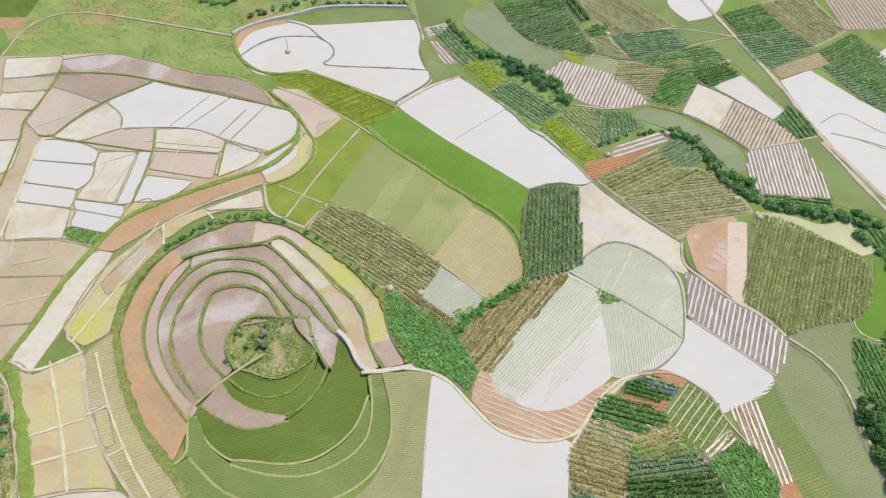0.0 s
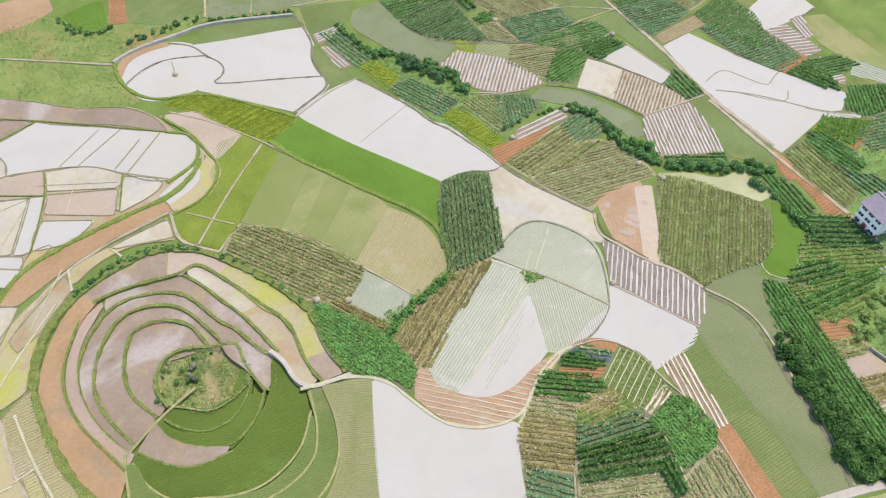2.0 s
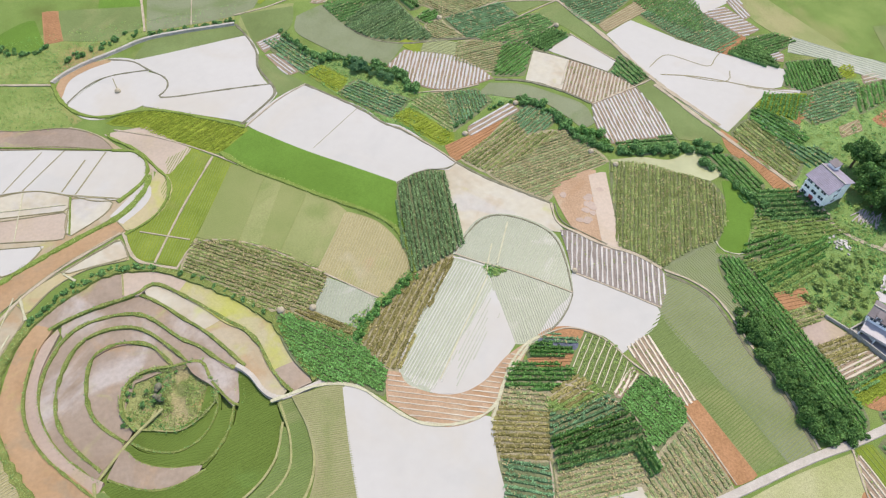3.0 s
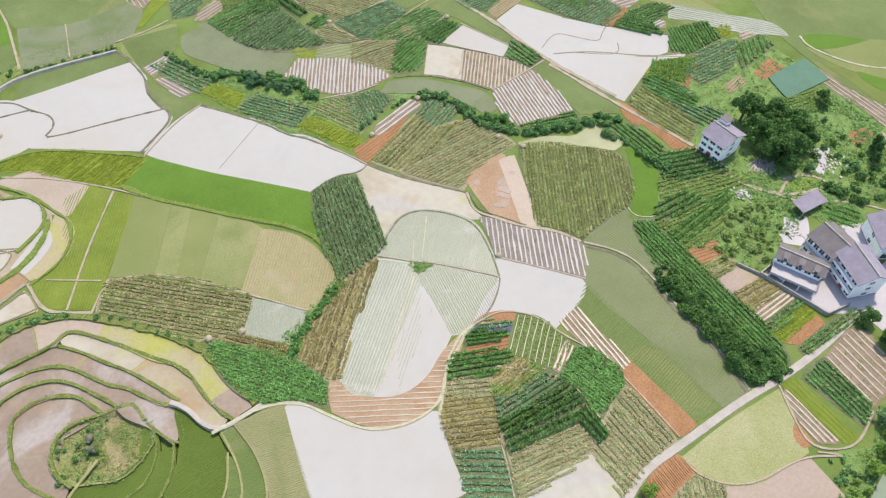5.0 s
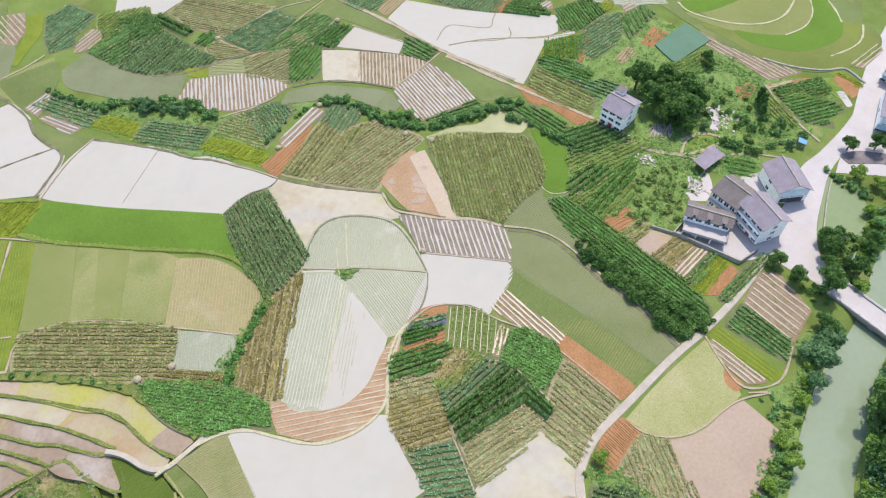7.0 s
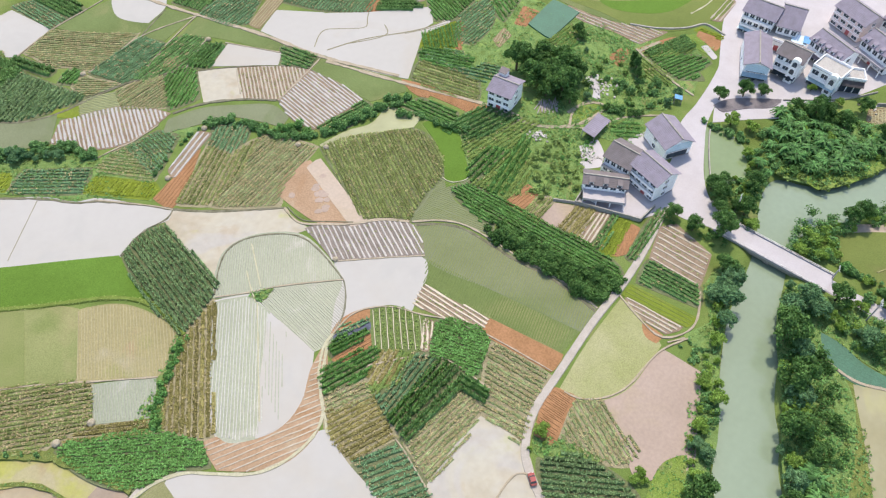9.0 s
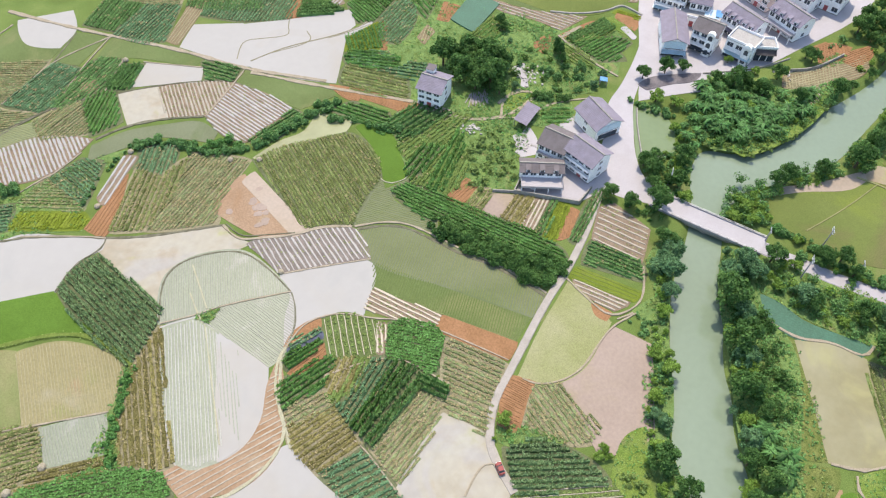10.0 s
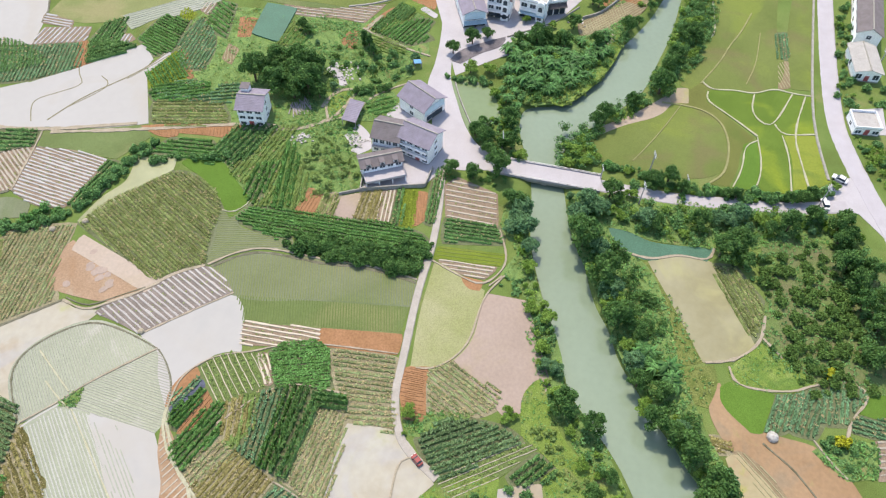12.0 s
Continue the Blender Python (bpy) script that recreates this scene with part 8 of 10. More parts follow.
plot("soil_red", [(234.9, 15.0), (240.8, 12.1), (237.2, 7.5), (229.4, 9.5), (232.0, 11.9)], rows=(-0.16, -0.99))
plot("soil_red", [(238.2, 4.6), (247.8, -0.6), (245.3, -2.3), (233.6, -0.4), (234.4, 4.3)], rows=(0.06, -1.0))
plot("soil", [(214.9, 17.3), (225.8, 9.4), (233.8, 2.7), (231.3, 0.8), (213.6, 9.0), (209.8, 15.8)], rows=(0.82, -0.57))
plot("weeds", [(229.3, 9.6), (236.9, 7.4), (237.6, 4.4), (234.0, 4.4), (227.5, 8.1)], spacing=2.0)
way("wall", [(218.5, 16.7), (222.4, 12.0), (228.7, 8.5), (237.1, 5.2)], 0.6, rise=1.3)

# ---- trees and shrubs ----
GROW = np.random.default_rng(21)


def leaf_quads(centres, normals, size, rng):
    """Single leaf clumps: small bent four-cornered blades at the given places."""
    n = len(centres)
    side = np.cross(normals, rng.standard_normal((n, 3)))
    side /= np.linalg.norm(side, axis=1)[:, None] + 1e-9
    up = np.cross(side, normals)
    s = (size * rng.uniform(0.6, 1.3, n))[:, None]
    verts = np.stack([centres - up * s * 0.7, centres + side * s * 0.5 + normals * s * 0.15, centres + up * s * 0.8, centres - side * s * 0.5 + normals * s * 0.15], 1)
    idx = np.arange(n) * 4
    return verts.reshape(-1, 3), np.stack([idx, idx + 1, idx + 2, idx + 3], 1)


def lobed_crown(lobes, leaf, count, rng):
    """Leaves over the shells of several uneven lobes, thinned by noise so that gaps open."""
    volume = np.array([r ** 2 for _, r in lobes])
    pick = rng.choice(len(lobes), count, p=volume / volume.sum())
    c = np.array([np.array(p) for p, _ in lobes])[pick]
    r = np.array([q for _, q in lobes])[pick]
    n = rng.standard_normal((count, 3))
    n[:, 2] = n[:, 2] * 0.9 + 0.25
    n /= np.linalg.norm(n, axis=1)[:, None]
    place = c + n * (r * rng.uniform(0.55, 1.15, count))[:, None] * np.array([1, 1, 0.85])
    tilt = n + rng.standard_normal((count, 3)) * 0.7 + np.array([0, 0, 0.45])
    tilt /= np.linalg.norm(tilt, axis=1)[:, None]
    return leaf_quads(place, tilt, leaf, rng)


def limb(bm, a, b, r0, r1, sides=6):
    """A tapered round limb from a to b."""
    a, b = Vector(a), Vector(b)
    turn = (b - a).to_track_quat("Z", "Y").to_matrix()
    rings = []
    for p, r in ((a, r0), (a.lerp(b, 0.5), (r0 + r1) * 0.5), (b, r1)):
        rings.append([bm.verts.new(p + turn @ Vector((math.cos(k * math.tau / sides) * r, math.sin(k * math.tau / sides) * r, 0))) for k in range(sides)])
    for low, high in zip(rings[:-1], rings[1:]):
        for k in range(sides):
            bm.faces.new((low[k], low[(k + 1) % sides], high[(k + 1) % sides], high[k]))
    bm.faces.new(rings[-1])


def tree(label, leaf_material, height, radius, seed, leaf=0.32, count=2000, category="tree", name="tree", trunk=True, spread=1.0):
    """A tree or shrub at the origin: trunk with limbs, and a crown of many small leaf clumps."""
    rng = np.random.default_rng(seed)
    root = tagged(new(name), label, category, "trees and shrubs of the valley")
    lobes = []
    base = height * (0.22 if trunk else 0.0)
    for k in range(int(rng.integers(13, 19))):
        a, u = rng.uniform(0, math.tau), math.sqrt(rng.uniform(0.02, 1.0))
        q = u * radius * 0.82 * spread
        z = base + (height - base) * (rng.uniform(0.2, 0.5) + 0.42 * (1 - u * u))
        lobes.append(((math.cos(a) * q, math.sin(a) * q, z), radius * rng.uniform(0.2, 0.36)))
    lobes.append(((0, 0, base + (height - base) * 0.5), radius * 0.55))
    bm = bmesh.new()
    limb(bm, (0, 0, -0.3), (0, 0, height * 0.55), radius * 0.09, radius * 0.05)
    for p, r in lobes[:5]:
        limb(bm, (0, 0, height * 0.3), (p[0] * 0.8, p[1] * 0.8, p[2]), radius * 0.045, radius * 0.015, 5)
    part("trunk", bm, "bark", root)
    quads("crown", *lobed_crown(lobes, leaf, count, rng), leaf_material, root)
    return root


def banana(seed):
    """A banana clump: several stems with long arching leaves."""
    rng = np.random.default_rng(seed)
    root = tagged(new("banana_plant"), "banana clump with long arching green leaves", "banana plant", "trees and shrubs of the valley")
    bm = bmesh.new()
    verts, faces = [], []
    for k in range(5):
        a, q = rng.uniform(0, math.tau), rng.uniform(0.2, 1.6)
        x, y, h = math.cos(a) * q, math.sin(a) * q, rng.uniform(2.2, 3.6)
        limb(bm, (x, y, -0.2), (x + rng.uniform(-0.3, 0.3), y, h), 0.16, 0.09)
        for j in range(9):
            b, reach = rng.uniform(0, math.tau), rng.uniform(1.9, 3.3)
            out, side = np.array([math.cos(b), math.sin(b), 0]), np.array([-math.sin(b), math.cos(b), 0])
            ribs = []
            for u in (0.0, 0.35, 0.7, 1.0):
                p = np.array([x, y, h]) + out * reach * u + np.array([0, 0, 1.3 * u - 1.9 * u * u])
                w = 0.3 * math.sin(math.pi * (0.12 + 0.8 * u))
                ribs += [p + side * w - np.array([0, 0, 0.1]), p, p - side * w - np.array([0, 0, 0.1])]
            o = len(verts)
            verts += ribs
            for u in range(3):
                faces += [(o + 3 * u, o + 3 * u + 1, o + 3 * u + 4, o + 3 * u + 3), (o + 3 * u + 1, o + 3 * u + 2, o + 3 * u + 5, o + 3 * u + 4)]
    part("stem", bm, "bark", root)
    linked("leaves", verts, faces, "leaf_banana", root)
    return root


FORMS = {
    "dark": [tree("broad dark green tree with a dense crown", "leaf_tree", 7.0, 3.4, 31 + k, leaf=0.34, count=2600) for k in range(3)],
    "light": [tree("yellowish green leafy tree with a loose crown", "leaf_tree_light", 5.5, 3.0, 41 + k, leaf=0.34, count=2000) for k in range(3)],
    "blue": [tree("bluish green bamboo-like tree with drooping foliage", "leaf_tree_blue", 6.0, 3.2, 51 + k, leaf=0.34, count=2200) for k in range(3)],
    "bush": [tree("low dark green shrub on the bank", "leaf", 2.2, 1.7, 61 + k, leaf=0.34, count=560, category="shrub", name="shrub", trunk=False) for k in range(3)],
    "bright": [tree("low bright green shrub among weeds", "leaf_bright", 1.8, 1.5, 71 + k, leaf=0.34, count=600, category="shrub", name="shrub", trunk=False) for k in range(2)],
    "orchard": [tree("low rounded fruit tree with grey-green leaves", "leaf_orchard", 2.0, 1.8, 76 + k, leaf=0.34, count=620, category="fruit tree", name="fruit_tree", trunk=False) for k in range(3)],
    "yellow": [tree("small yellow-leaved ornamental shrub", "leaf_yellow", 2.6, 1.7, 81, leaf=0.34, count=800, category="shrub", name="shrub", trunk=False)],
    "cypress": [tree("narrow dark green cypress", "leaf_tree", 7.0, 1.8, 91, count=1200, spread=0.5)],
    "banana": [banana(101), banana(102), banana(103)],
}
for row, kind in enumerate(FORMS):
    for k, proto in enumerate(FORMS[kind]):
        FORMS[kind][k] = [proto, False]


def plant(kind, places, scale=1.0, z=0.0, vary=0.22):
    """Sets trees of a kind at places of the plan, each turned and sized on its own."""
    for x, y in places:
        slot = FORMS[kind][int(GROW.integers(len(FORMS[kind])))]
        s = scale * GROW.uniform(1 - vary, 1 + vary)
        m = Matrix.LocRotScale((x, y, z), Euler((0, 0, GROW.uniform(0, math.tau))), (s, s, s * GROW.uniform(0.9, 1.1)))
        if slot[1]:
            copy_thing(slot[0], m)
        else:
            slot[0].matrix_basis = m
            slot[1] = True


HEDGE = {"bush": ("leaf", "uneven dark green hedge of low shrubs"), "bright": ("leaf_bright", "low bright green hedge of weeds and shrubs"), "blue": ("leaf_tree_blue", "bluish green hedge of bamboo-like shrubs"), "grove": ("leaf_tree", "dense dark green grove of tall shrubs")}


def clumps(centres, radius, tall, leaf, per, rng):
    """Leaves of many small rounded clumps of uneven height standing at the given places."""
    lobes = []
    for x, y, z in centres:
        s = rng.uniform(0.55, 1.3)
        for k in range(3):
            dx, dy = rng.normal(0, radius * 0.45, 2)
            lobes.append(((x + dx, y + dy, z + tall * s * rng.uniform(0.25, 0.75)), radius * s * rng.uniform(0.45, 0.75)))
    return lobed_crown(lobes, leaf, per * len(centres), rng)


def hedge(kind, points, spacing, width, scale=1.0, z=0.0):
    """A hedge along a line of the plan, of unevenly spaced shrubs grown into one another."""
    p = resampled(eased(points), spacing)
    p = p + GROW.normal(0, width, p.shape)
    material, label = HEDGE[kind]
    v, f = clumps(np.column_stack([p, np.full(len(p), z)]), 1.5 * scale, 2.0 * scale, 0.34, int(120 + 330 * min(scale, 1.4) ** 2), GROW)
    ob = quads("hedge", v, f, material)
    return tagged(ob, label, "hedge", "hedges of the fields")


def undergrowth(material, label, corners, density, radius, tall, per=90):
    """Dense shrubs that nobody could count, over an area of the plan."""
    outline = rounded(corners)
    lo, hi = outline.min(axis=0), outline.max(axis=0)
    p = GROW.uniform(lo, hi, (int(np.prod(hi - lo) * density), 2))
    p = p[inside(p, outline)]
    v, f = clumps(np.column_stack([p, np.zeros(len(p))]), radius, tall, 0.36, per, GROW)
    ob = quads("undergrowth", v, f, material)
    return tagged(ob, label, "shrubs", "", "stuff")


def grove_row(kind, points, spacing, width, scale=1.0):
    """Single shrubs along a line of the plan."""
    p = resampled(eased(points), spacing)
    plant(kind, p + GROW.normal(0, width, p.shape), scale, 0.0, 0.35)


undergrowth("leaf_tree", "dark green shrubs under the big trees", [(159.0, 111.5), (165.5, 104.3), (169.1, 94.3), (163.1, 86.1), (153.4, 84.9), (147.2, 91.6), (149.6, 100.2)], 0.14, 1.7, 2.6)
undergrowth("leaf_orchard", "mixed green shrubs in the gardens", [(173.9, 92.9), (185.0, 86.7), (183.1, 73.9), (180.2, 65.2), (171.6, 64.2), (164.9, 71.0), (162.2, 79.6)], 0.05, 1.0, 1.3)
NORTH_BANK = [(149.4, 12.0), (160.8, 11.9), (168.2, 7.5), (174.7, 1.4), (185.4, -9.4), (184.4, -13.3), (175.9, -5.7), (166.3, 2.0), (157.4, 4.0), (150.2, 2.8), (146.4, 8.6)]
undergrowth("leaf", "mixed green thicket along the river bank", NORTH_BANK, 0.14, 1.4, 2.2)
undergrowth("leaf_tree", "dark green thicket along the river bank", NORTH_BANK, 0.05, 1.6, 2.8)
undergrowth("leaf", "mixed green thicket along the river bank", [(187.8, -9.7), (210.1, -16.4), (216.8, -20.0), (209.1, -22.0), (187.3, -14.2)], 0.10, 1.5, 2.2)
FAR_EAST = [(190.0, -11.4), (206.1, -16.1), (236.8, -19.3), (259.3, -19.7), (272.3, -18.9), (277.3, -28.1), (255.0, -27.1), (223.2, -27.0), (211.1, -21.5), (189.2, -14.2)]
undergrowth("leaf", "mixed green thicket along the far river bank", FAR_EAST, 0.10, 1.5, 2.2)
undergrowth("leaf_tree_light", "yellowish green shrubs along the far river bank", FAR_EAST, 0.04, 1.3, 2.0)
undergrowth("leaf", "mixed green thicket below the village plots", [(209.4, 3.6), (219.2, 0.7), (234.1, -4.5), (249.9, -6.5), (261.7, -6.7), (263.2, -9.4), (248.9, -10.2), (233.1, -6.6), (218.0, -1.4), (208.6, 1.5)], 0.12, 1.3, 2.0)
# dense growth on the river banks and slopes
EAST_BANK = [(137.4, 3.9), (138.6, -4.5), (127.7, -7.4), (121.9, -12.0), (118.8, -17.2), (105.1, -24.8), (91.9, -29.4), (79.3, -36.2), (68.2, -43.0), (64.6, -41.9), (66.7, -38.4), (76.2, -30.8), (87.5, -20.8), (104.1, -11.5), (124.8, 0.1)]
undergrowth("leaf_tree", "dark green thicket along the river bank", EAST_BANK, 0.10, 1.5, 2.4)
undergrowth("leaf_tree", "mixed green thicket along the river bank", EAST_BANK, 0.08, 1.3, 2.0)
WEST_BANK = [(130.9, 18.5), (131.2, 15.1), (116.8, 12.2), (104.4, 6.5), (96.2, 2.0), (84.9, -3.3), (76.9, -6.6), (71.1, -13.0), (65.3, -19.0), (58.2, -23.8), (55.8, -22.1), (61.9, -15.6), (68.9, -8.6), (78.3, -2.1), (89.2, 3.2), (101.2, 8.1), (112.7, 12.7), (121.1, 17.6)]
undergrowth("leaf", "mixed green thicket along the river bank", WEST_BANK, 0.12, 1.2, 1.8)
undergrowth("leaf_tree_light", "yellowish green shrubs along the river bank", WEST_BANK, 0.05, 1.1, 1.8)
ROAD_SLOPE = [(136.8, -5.5), (141.3, -18.9), (144.6, -35.5), (149.4, -55.0), (148.5, -69.8), (144.6, -72.6), (141.4, -58.1), (136.8, -45.1), (131.8, -36.6), (129.6, -23.4), (130.2, -11.2), (129.8, -7.5)]
undergrowth("leaf", "mixed green shrubs on the slope below the road", ROAD_SLOPE, 0.09, 1.4, 2.0)
undergrowth("leaf_tree_light", "yellowish green shrubs on the slope below the road", ROAD_SLOPE, 0.05, 1.3, 1.8)
undergrowth("leaf", "mixed green thicket on the slope below the road", [(145.1, -66.8), (143.0, -72.5), (140.8, -83.7), (125.9, -88.0), (104.5, -86.3), (101.2, -76.3), (113.8, -71.7), (126.8, -69.3)], 0.10, 1.7, 2.2)
undergrowth("leaf", "mixed green shrubs beside the orchard", [(133.9, -39.4), (137.1, -45.8), (129.7, -50.0), (116.5, -48.9), (122.2, -44.5), (127.2, -39.9)], 0.10, 1.3, 2.0)
undergrowth("leaf_tree", "dark green thicket between bananas at the river", [(199.0, 37.2), (208.5, 20.8), (213.8, 7.1), (223.7, 1.9), (222.4, -0.3), (206.5, 3.0), (189.0, 7.0), (176.8, 14.1), (171.0, 23.3), (177.2, 31.6)], 0.10, 1.5, 2.0)
undergrowth("leaf", "mixed green shrubs round the pond", [(186.8, 37.9), (193.2, 32.8), (170.2, 23.1), (162.7, 25.6), (145.7, 20.1), (143.6, 27.2), (149.0, 34.2), (155.9, 34.8), (161.7, 31.7), (175.7, 35.9)], 0.16, 1.2, 1.8)
undergrowth("leaf", "roadside weeds and shrubs", [(260.0, -68.9), (261.7, -73.6), (237.4, -73.4), (215.4, -72.5), (202.6, -72.5), (208.0, -84.5), (203.5, -84.3), (198.4, -69.1), (219.6, -67.3)], 0.12, 1.2, 1.5)
undergrowth("leaf_tree_light", "roadside weeds and shrubs", [(197.9, -70.8), (185.9, -74.1), (188.0, -80.3), (177.7, -86.0), (159.4, -84.8), (164.5, -80.7), (176.4, -75.0)], 0.12, 1.2, 1.4)
undergrowth("leaf", "dark green shrubs on the far river bank", [(245.2, -25.7), (228.6, -28.3), (211.2, -24.5), (194.6, -19.9), (186.1, -16.5), (184.9, -13.1), (195.2, -13.2), (214.8, -16.7), (231.8, -17.7), (242.7, -18.5)], 0.10, 1.3, 1.8)

undergrowth("leaf_weed", "lime green weeds and low shrubs beside the farmyard", [(128.1, 83.7), (139.3, 79.3), (135.9, 70.5), (124.1, 62.4), (114.2, 67.5), (115.2, 74.0)], 0.09, 0.9, 1.2, 70)
undergrowth("leaf_weed", "yellowish green weeds and low shrubs beside the farmyard", [(128.1, 83.7), (139.3, 79.3), (135.9, 70.5), (124.1, 62.4), (114.2, 67.5), (115.2, 74.0)], 0.09, 0.9, 1.0, 70)
# big trees beside the lone house
plant("dark", [(152.7, 108.8), (155.6, 107.6), (159.3, 105.3), (156.6, 98.1), (150.1, 100.0), (149.4, 94.0), (159.9, 96.1), (158.1, 91.0), (152.4, 90.2), (161.8, 92.8), (151.9, 86.5), (155.2, 102.9), (154.1, 94.6), (156.6, 95.2), (161.0, 104.0)], 1.15)
plant("blue", [(159.5, 90.7), (154.8, 94.4)], 0.9)
plant("dark", [(134.6, 38.7), (134.6, 31.9), (137.9, 25.4)], 0.85, vary=0.1)
plant("dark", [(186.0, 53.8), (192.8, 49.2), (197.4, 45.1)], 0.82, vary=0.08)
plant("banana", [(193.2, 37.0), (202.1, 30.7), (207.4, 21.7), (190.9, 33.2), (196.1, 25.9)], 0.85)
plant("dark", [(198.4, 34.4), (203.4, 25.9), (212.0, 18.7), (194.8, 30.0), (202.3, 21.7)], 0.6)
plant("dark", [(228.1, 15.0), (227.0, 12.6)], 0.8)
plant("light", [(210.1, 34.9), (210.6, 25.7)], 0.55)
plant("light", [(178.5, 45.5), (180.2, 39.8)], 0.82, vary=0.08)
plant("light", [(169.6, 35.1), (163.9, 31.8), (157.2, 29.0), (149.4, 31.2), (155.1, 26.1), (146.3, 21.7), (145.9, 28.0)], 0.7)
plant("dark", [(151.9, 35.2), (149.2, 26.8), (156.1, 34.8), (160.1, 28.3)], 0.65)
plant("dark", [(128.8, 19.0), (128.4, 16.2)], 0.9)
plant("cypress", [(180.3, 82.7), (178.6, 80.3), (175.7, 77.8)], 0.9)
plant("bush", [(168.0, 88.9), (168.7, 75.4), (172.5, 71.1), (171.7, 66.5), (167.9, 67.4), (158.7, 73.5), (157.4, 74.9), (158.5, 71.5)], 0.9)
plant("blue", [(178.2, 64.3), (172.8, 64.3), (176.0, 98.1), (156.9, 84.0)], 0.6)
plant("bright", [(131.4, 73.4), (141.7, 72.3), (124.7, 72.3), (126.2, 67.7), (135.7, 68.0), (152.9, 70.3)], 0.6)
# west bank of the river, below the bridge
plant("blue", [(123.6, 16.1), (119.5, 13.2), (119.2, 17.0), (114.5, 10.5), (126.9, 15.8)], 1.05)
plant("light", [(108.2, 9.2), (103.7, 6.3), (98.6, 3.0), (94.9, 1.2), (90.2, 2.9), (86.6, 0.7), (96.7, 6.1), (82.3, 0.6), (102.8, 9.0)], 0.75)
plant("blue", [(82.1, -1.0), (82.2, -3.9)], 1.1)
plant("dark", [(73.7, -7.1), (70.3, -13.6), (60.5, -19.7), (55.9, -17.0), (53.7, -25.8)], 0.62)
plant("light", [(76.1, -4.6), (70.9, -10.5), (64.9, -16.5), (64.0, -14.0), (57.0, -22.4), (78.3, -2.2)], 0.62)
plant("light", [(68.4, -9.6), (61.7, -13.5), (60.4, -17.3), (54.6, -21.9), (88.6, 1.3), (72.3, -4.4)], 0.6)
# east bank
plant("blue", [(135.5, 4.0), (134.2, 0.0), (128.0, 1.0), (126.9, -3.2), (132.3, -4.4), (131.3, 0.4)], 0.95)
plant("dark", [(120.4, -2.0), (111.2, -9.5), (99.4, -15.1), (97.7, -20.0)], 0.9)
plant("blue", [(119.6, -6.6), (107.7, -11.5), (93.9, -14.4), (89.4, -19.9)], 0.95)
plant("light", [(112.3, -6.1), (103.0, -11.5), (93.5, -18.0), (92.1, -23.2)], 0.75)
plant("dark", [(84.3, -22.0), (75.9, -27.0), (70.7, -34.9), (61.6, -39.2)], 0.8)
plant("light", [(81.2, -25.0), (78.8, -31.6), (67.5, -37.5), (103.0, -14.9)], 0.72)
plant("dark", [(83.4, -27.3), (73.4, -31.0), (64.8, -40.8)], 0.75)
plant("blue", [(79.4, -29.0), (76.7, -33.5), (67.1, -43.4)], 0.8)
plant("light", [(117.2, -6.9), (106.4, -13.1), (101.2, -18.1), (89.5, -26.4), (78.4, -24.1), (73.2, -33.4), (64.6, -42.4), (95.3, -20.3), (125.3, -4.7)], 0.8)
plant("banana", [(93.2, -21.3), (91.4, -23.1), (89.2, -25.8), (88.7, -28.0), (86.0, -29.9), (89.5, -24.5)], 0.9)
plant("banana", [(183.0, 34.6), (178.0, 32.0), (173.2, 29.4), (168.7, 30.5), (167.0, 27.3)], 0.9)
plant("banana", [(185.6, 29.9), (182.4, 26.9), (181.3, 23.3), (188.6, 22.7), (184.3, 19.6), (191.2, 18.5), (187.0, 15.3), (191.4, 14.4), (188.2, 11.5), (194.0, 10.4), (180.2, 24.9), (177.3, 21.7), (177.7, 18.8), (183.4, 17.2), (181.7, 13.9), (186.4, 11.9), (187.6, 29.3), (197.8, 10.0), (202.1, 8.2), (206.4, 7.8), (187.0, 25.7), (191.9, 22.7), (181.8, 17.6), (190.0, 16.7), (195.9, 11.9)], 0.8)
# north bank
plant("light", [(147.9, 7.8), (151.7, 4.9), (156.1, 1.8), (153.0, 6.8), (149.7, 2.5), (153.0, -0.4)], 0.8)
plant("dark", [(169.0, 0.4), (178.3, -6.7), (165.9, 2.6)], 0.65)
plant("light", [(172.6, -2.4), (181.9, -9.3), (175.3, -4.0)], 0.55)
plant("dark", [(187.7, -13.6), (199.9, -15.7), (217.3, -21.1), (235.6, -21.6), (205.5, -16.8), (218.6, -18.3)], 0.8)
plant("light", [(194.0, -12.1), (211.9, -18.3), (226.3, -18.6), (225.0, -24.5), (191.5, -14.9), (210.5, -22.7)], 0.72)
plant("light", [(196.5, -14.9), (218.1, -16.6), (208.7, -21.4), (230.0, -22.1), (231.5, -16.5)], 0.7)
plant("dark", [(260.9, 5.6), (257.1, 1.5), (268.8, 2.3), (250.4, 0.1), (261.7, -0.8), (251.5, 5.3)], 0.85)
undergrowth("leaf", "mixed green shrubs beside the village lane", [(237.8, 13.1), (249.7, 7.6), (255.1, 0.6), (251.8, -3.2), (246.3, -2.0), (242.5, 5.4), (236.0, 9.0)], 0.1, 1.2, 1.6)
undergrowth("leaf_tree", "dark green shrubs under the trees at the bridge", [(132.9, 39.3), (135.0, 33.2), (138.3, 27.4), (137.6, 21.4), (133.4, 24.4), (130.2, 36.7)], 0.2, 1.0, 1.4)
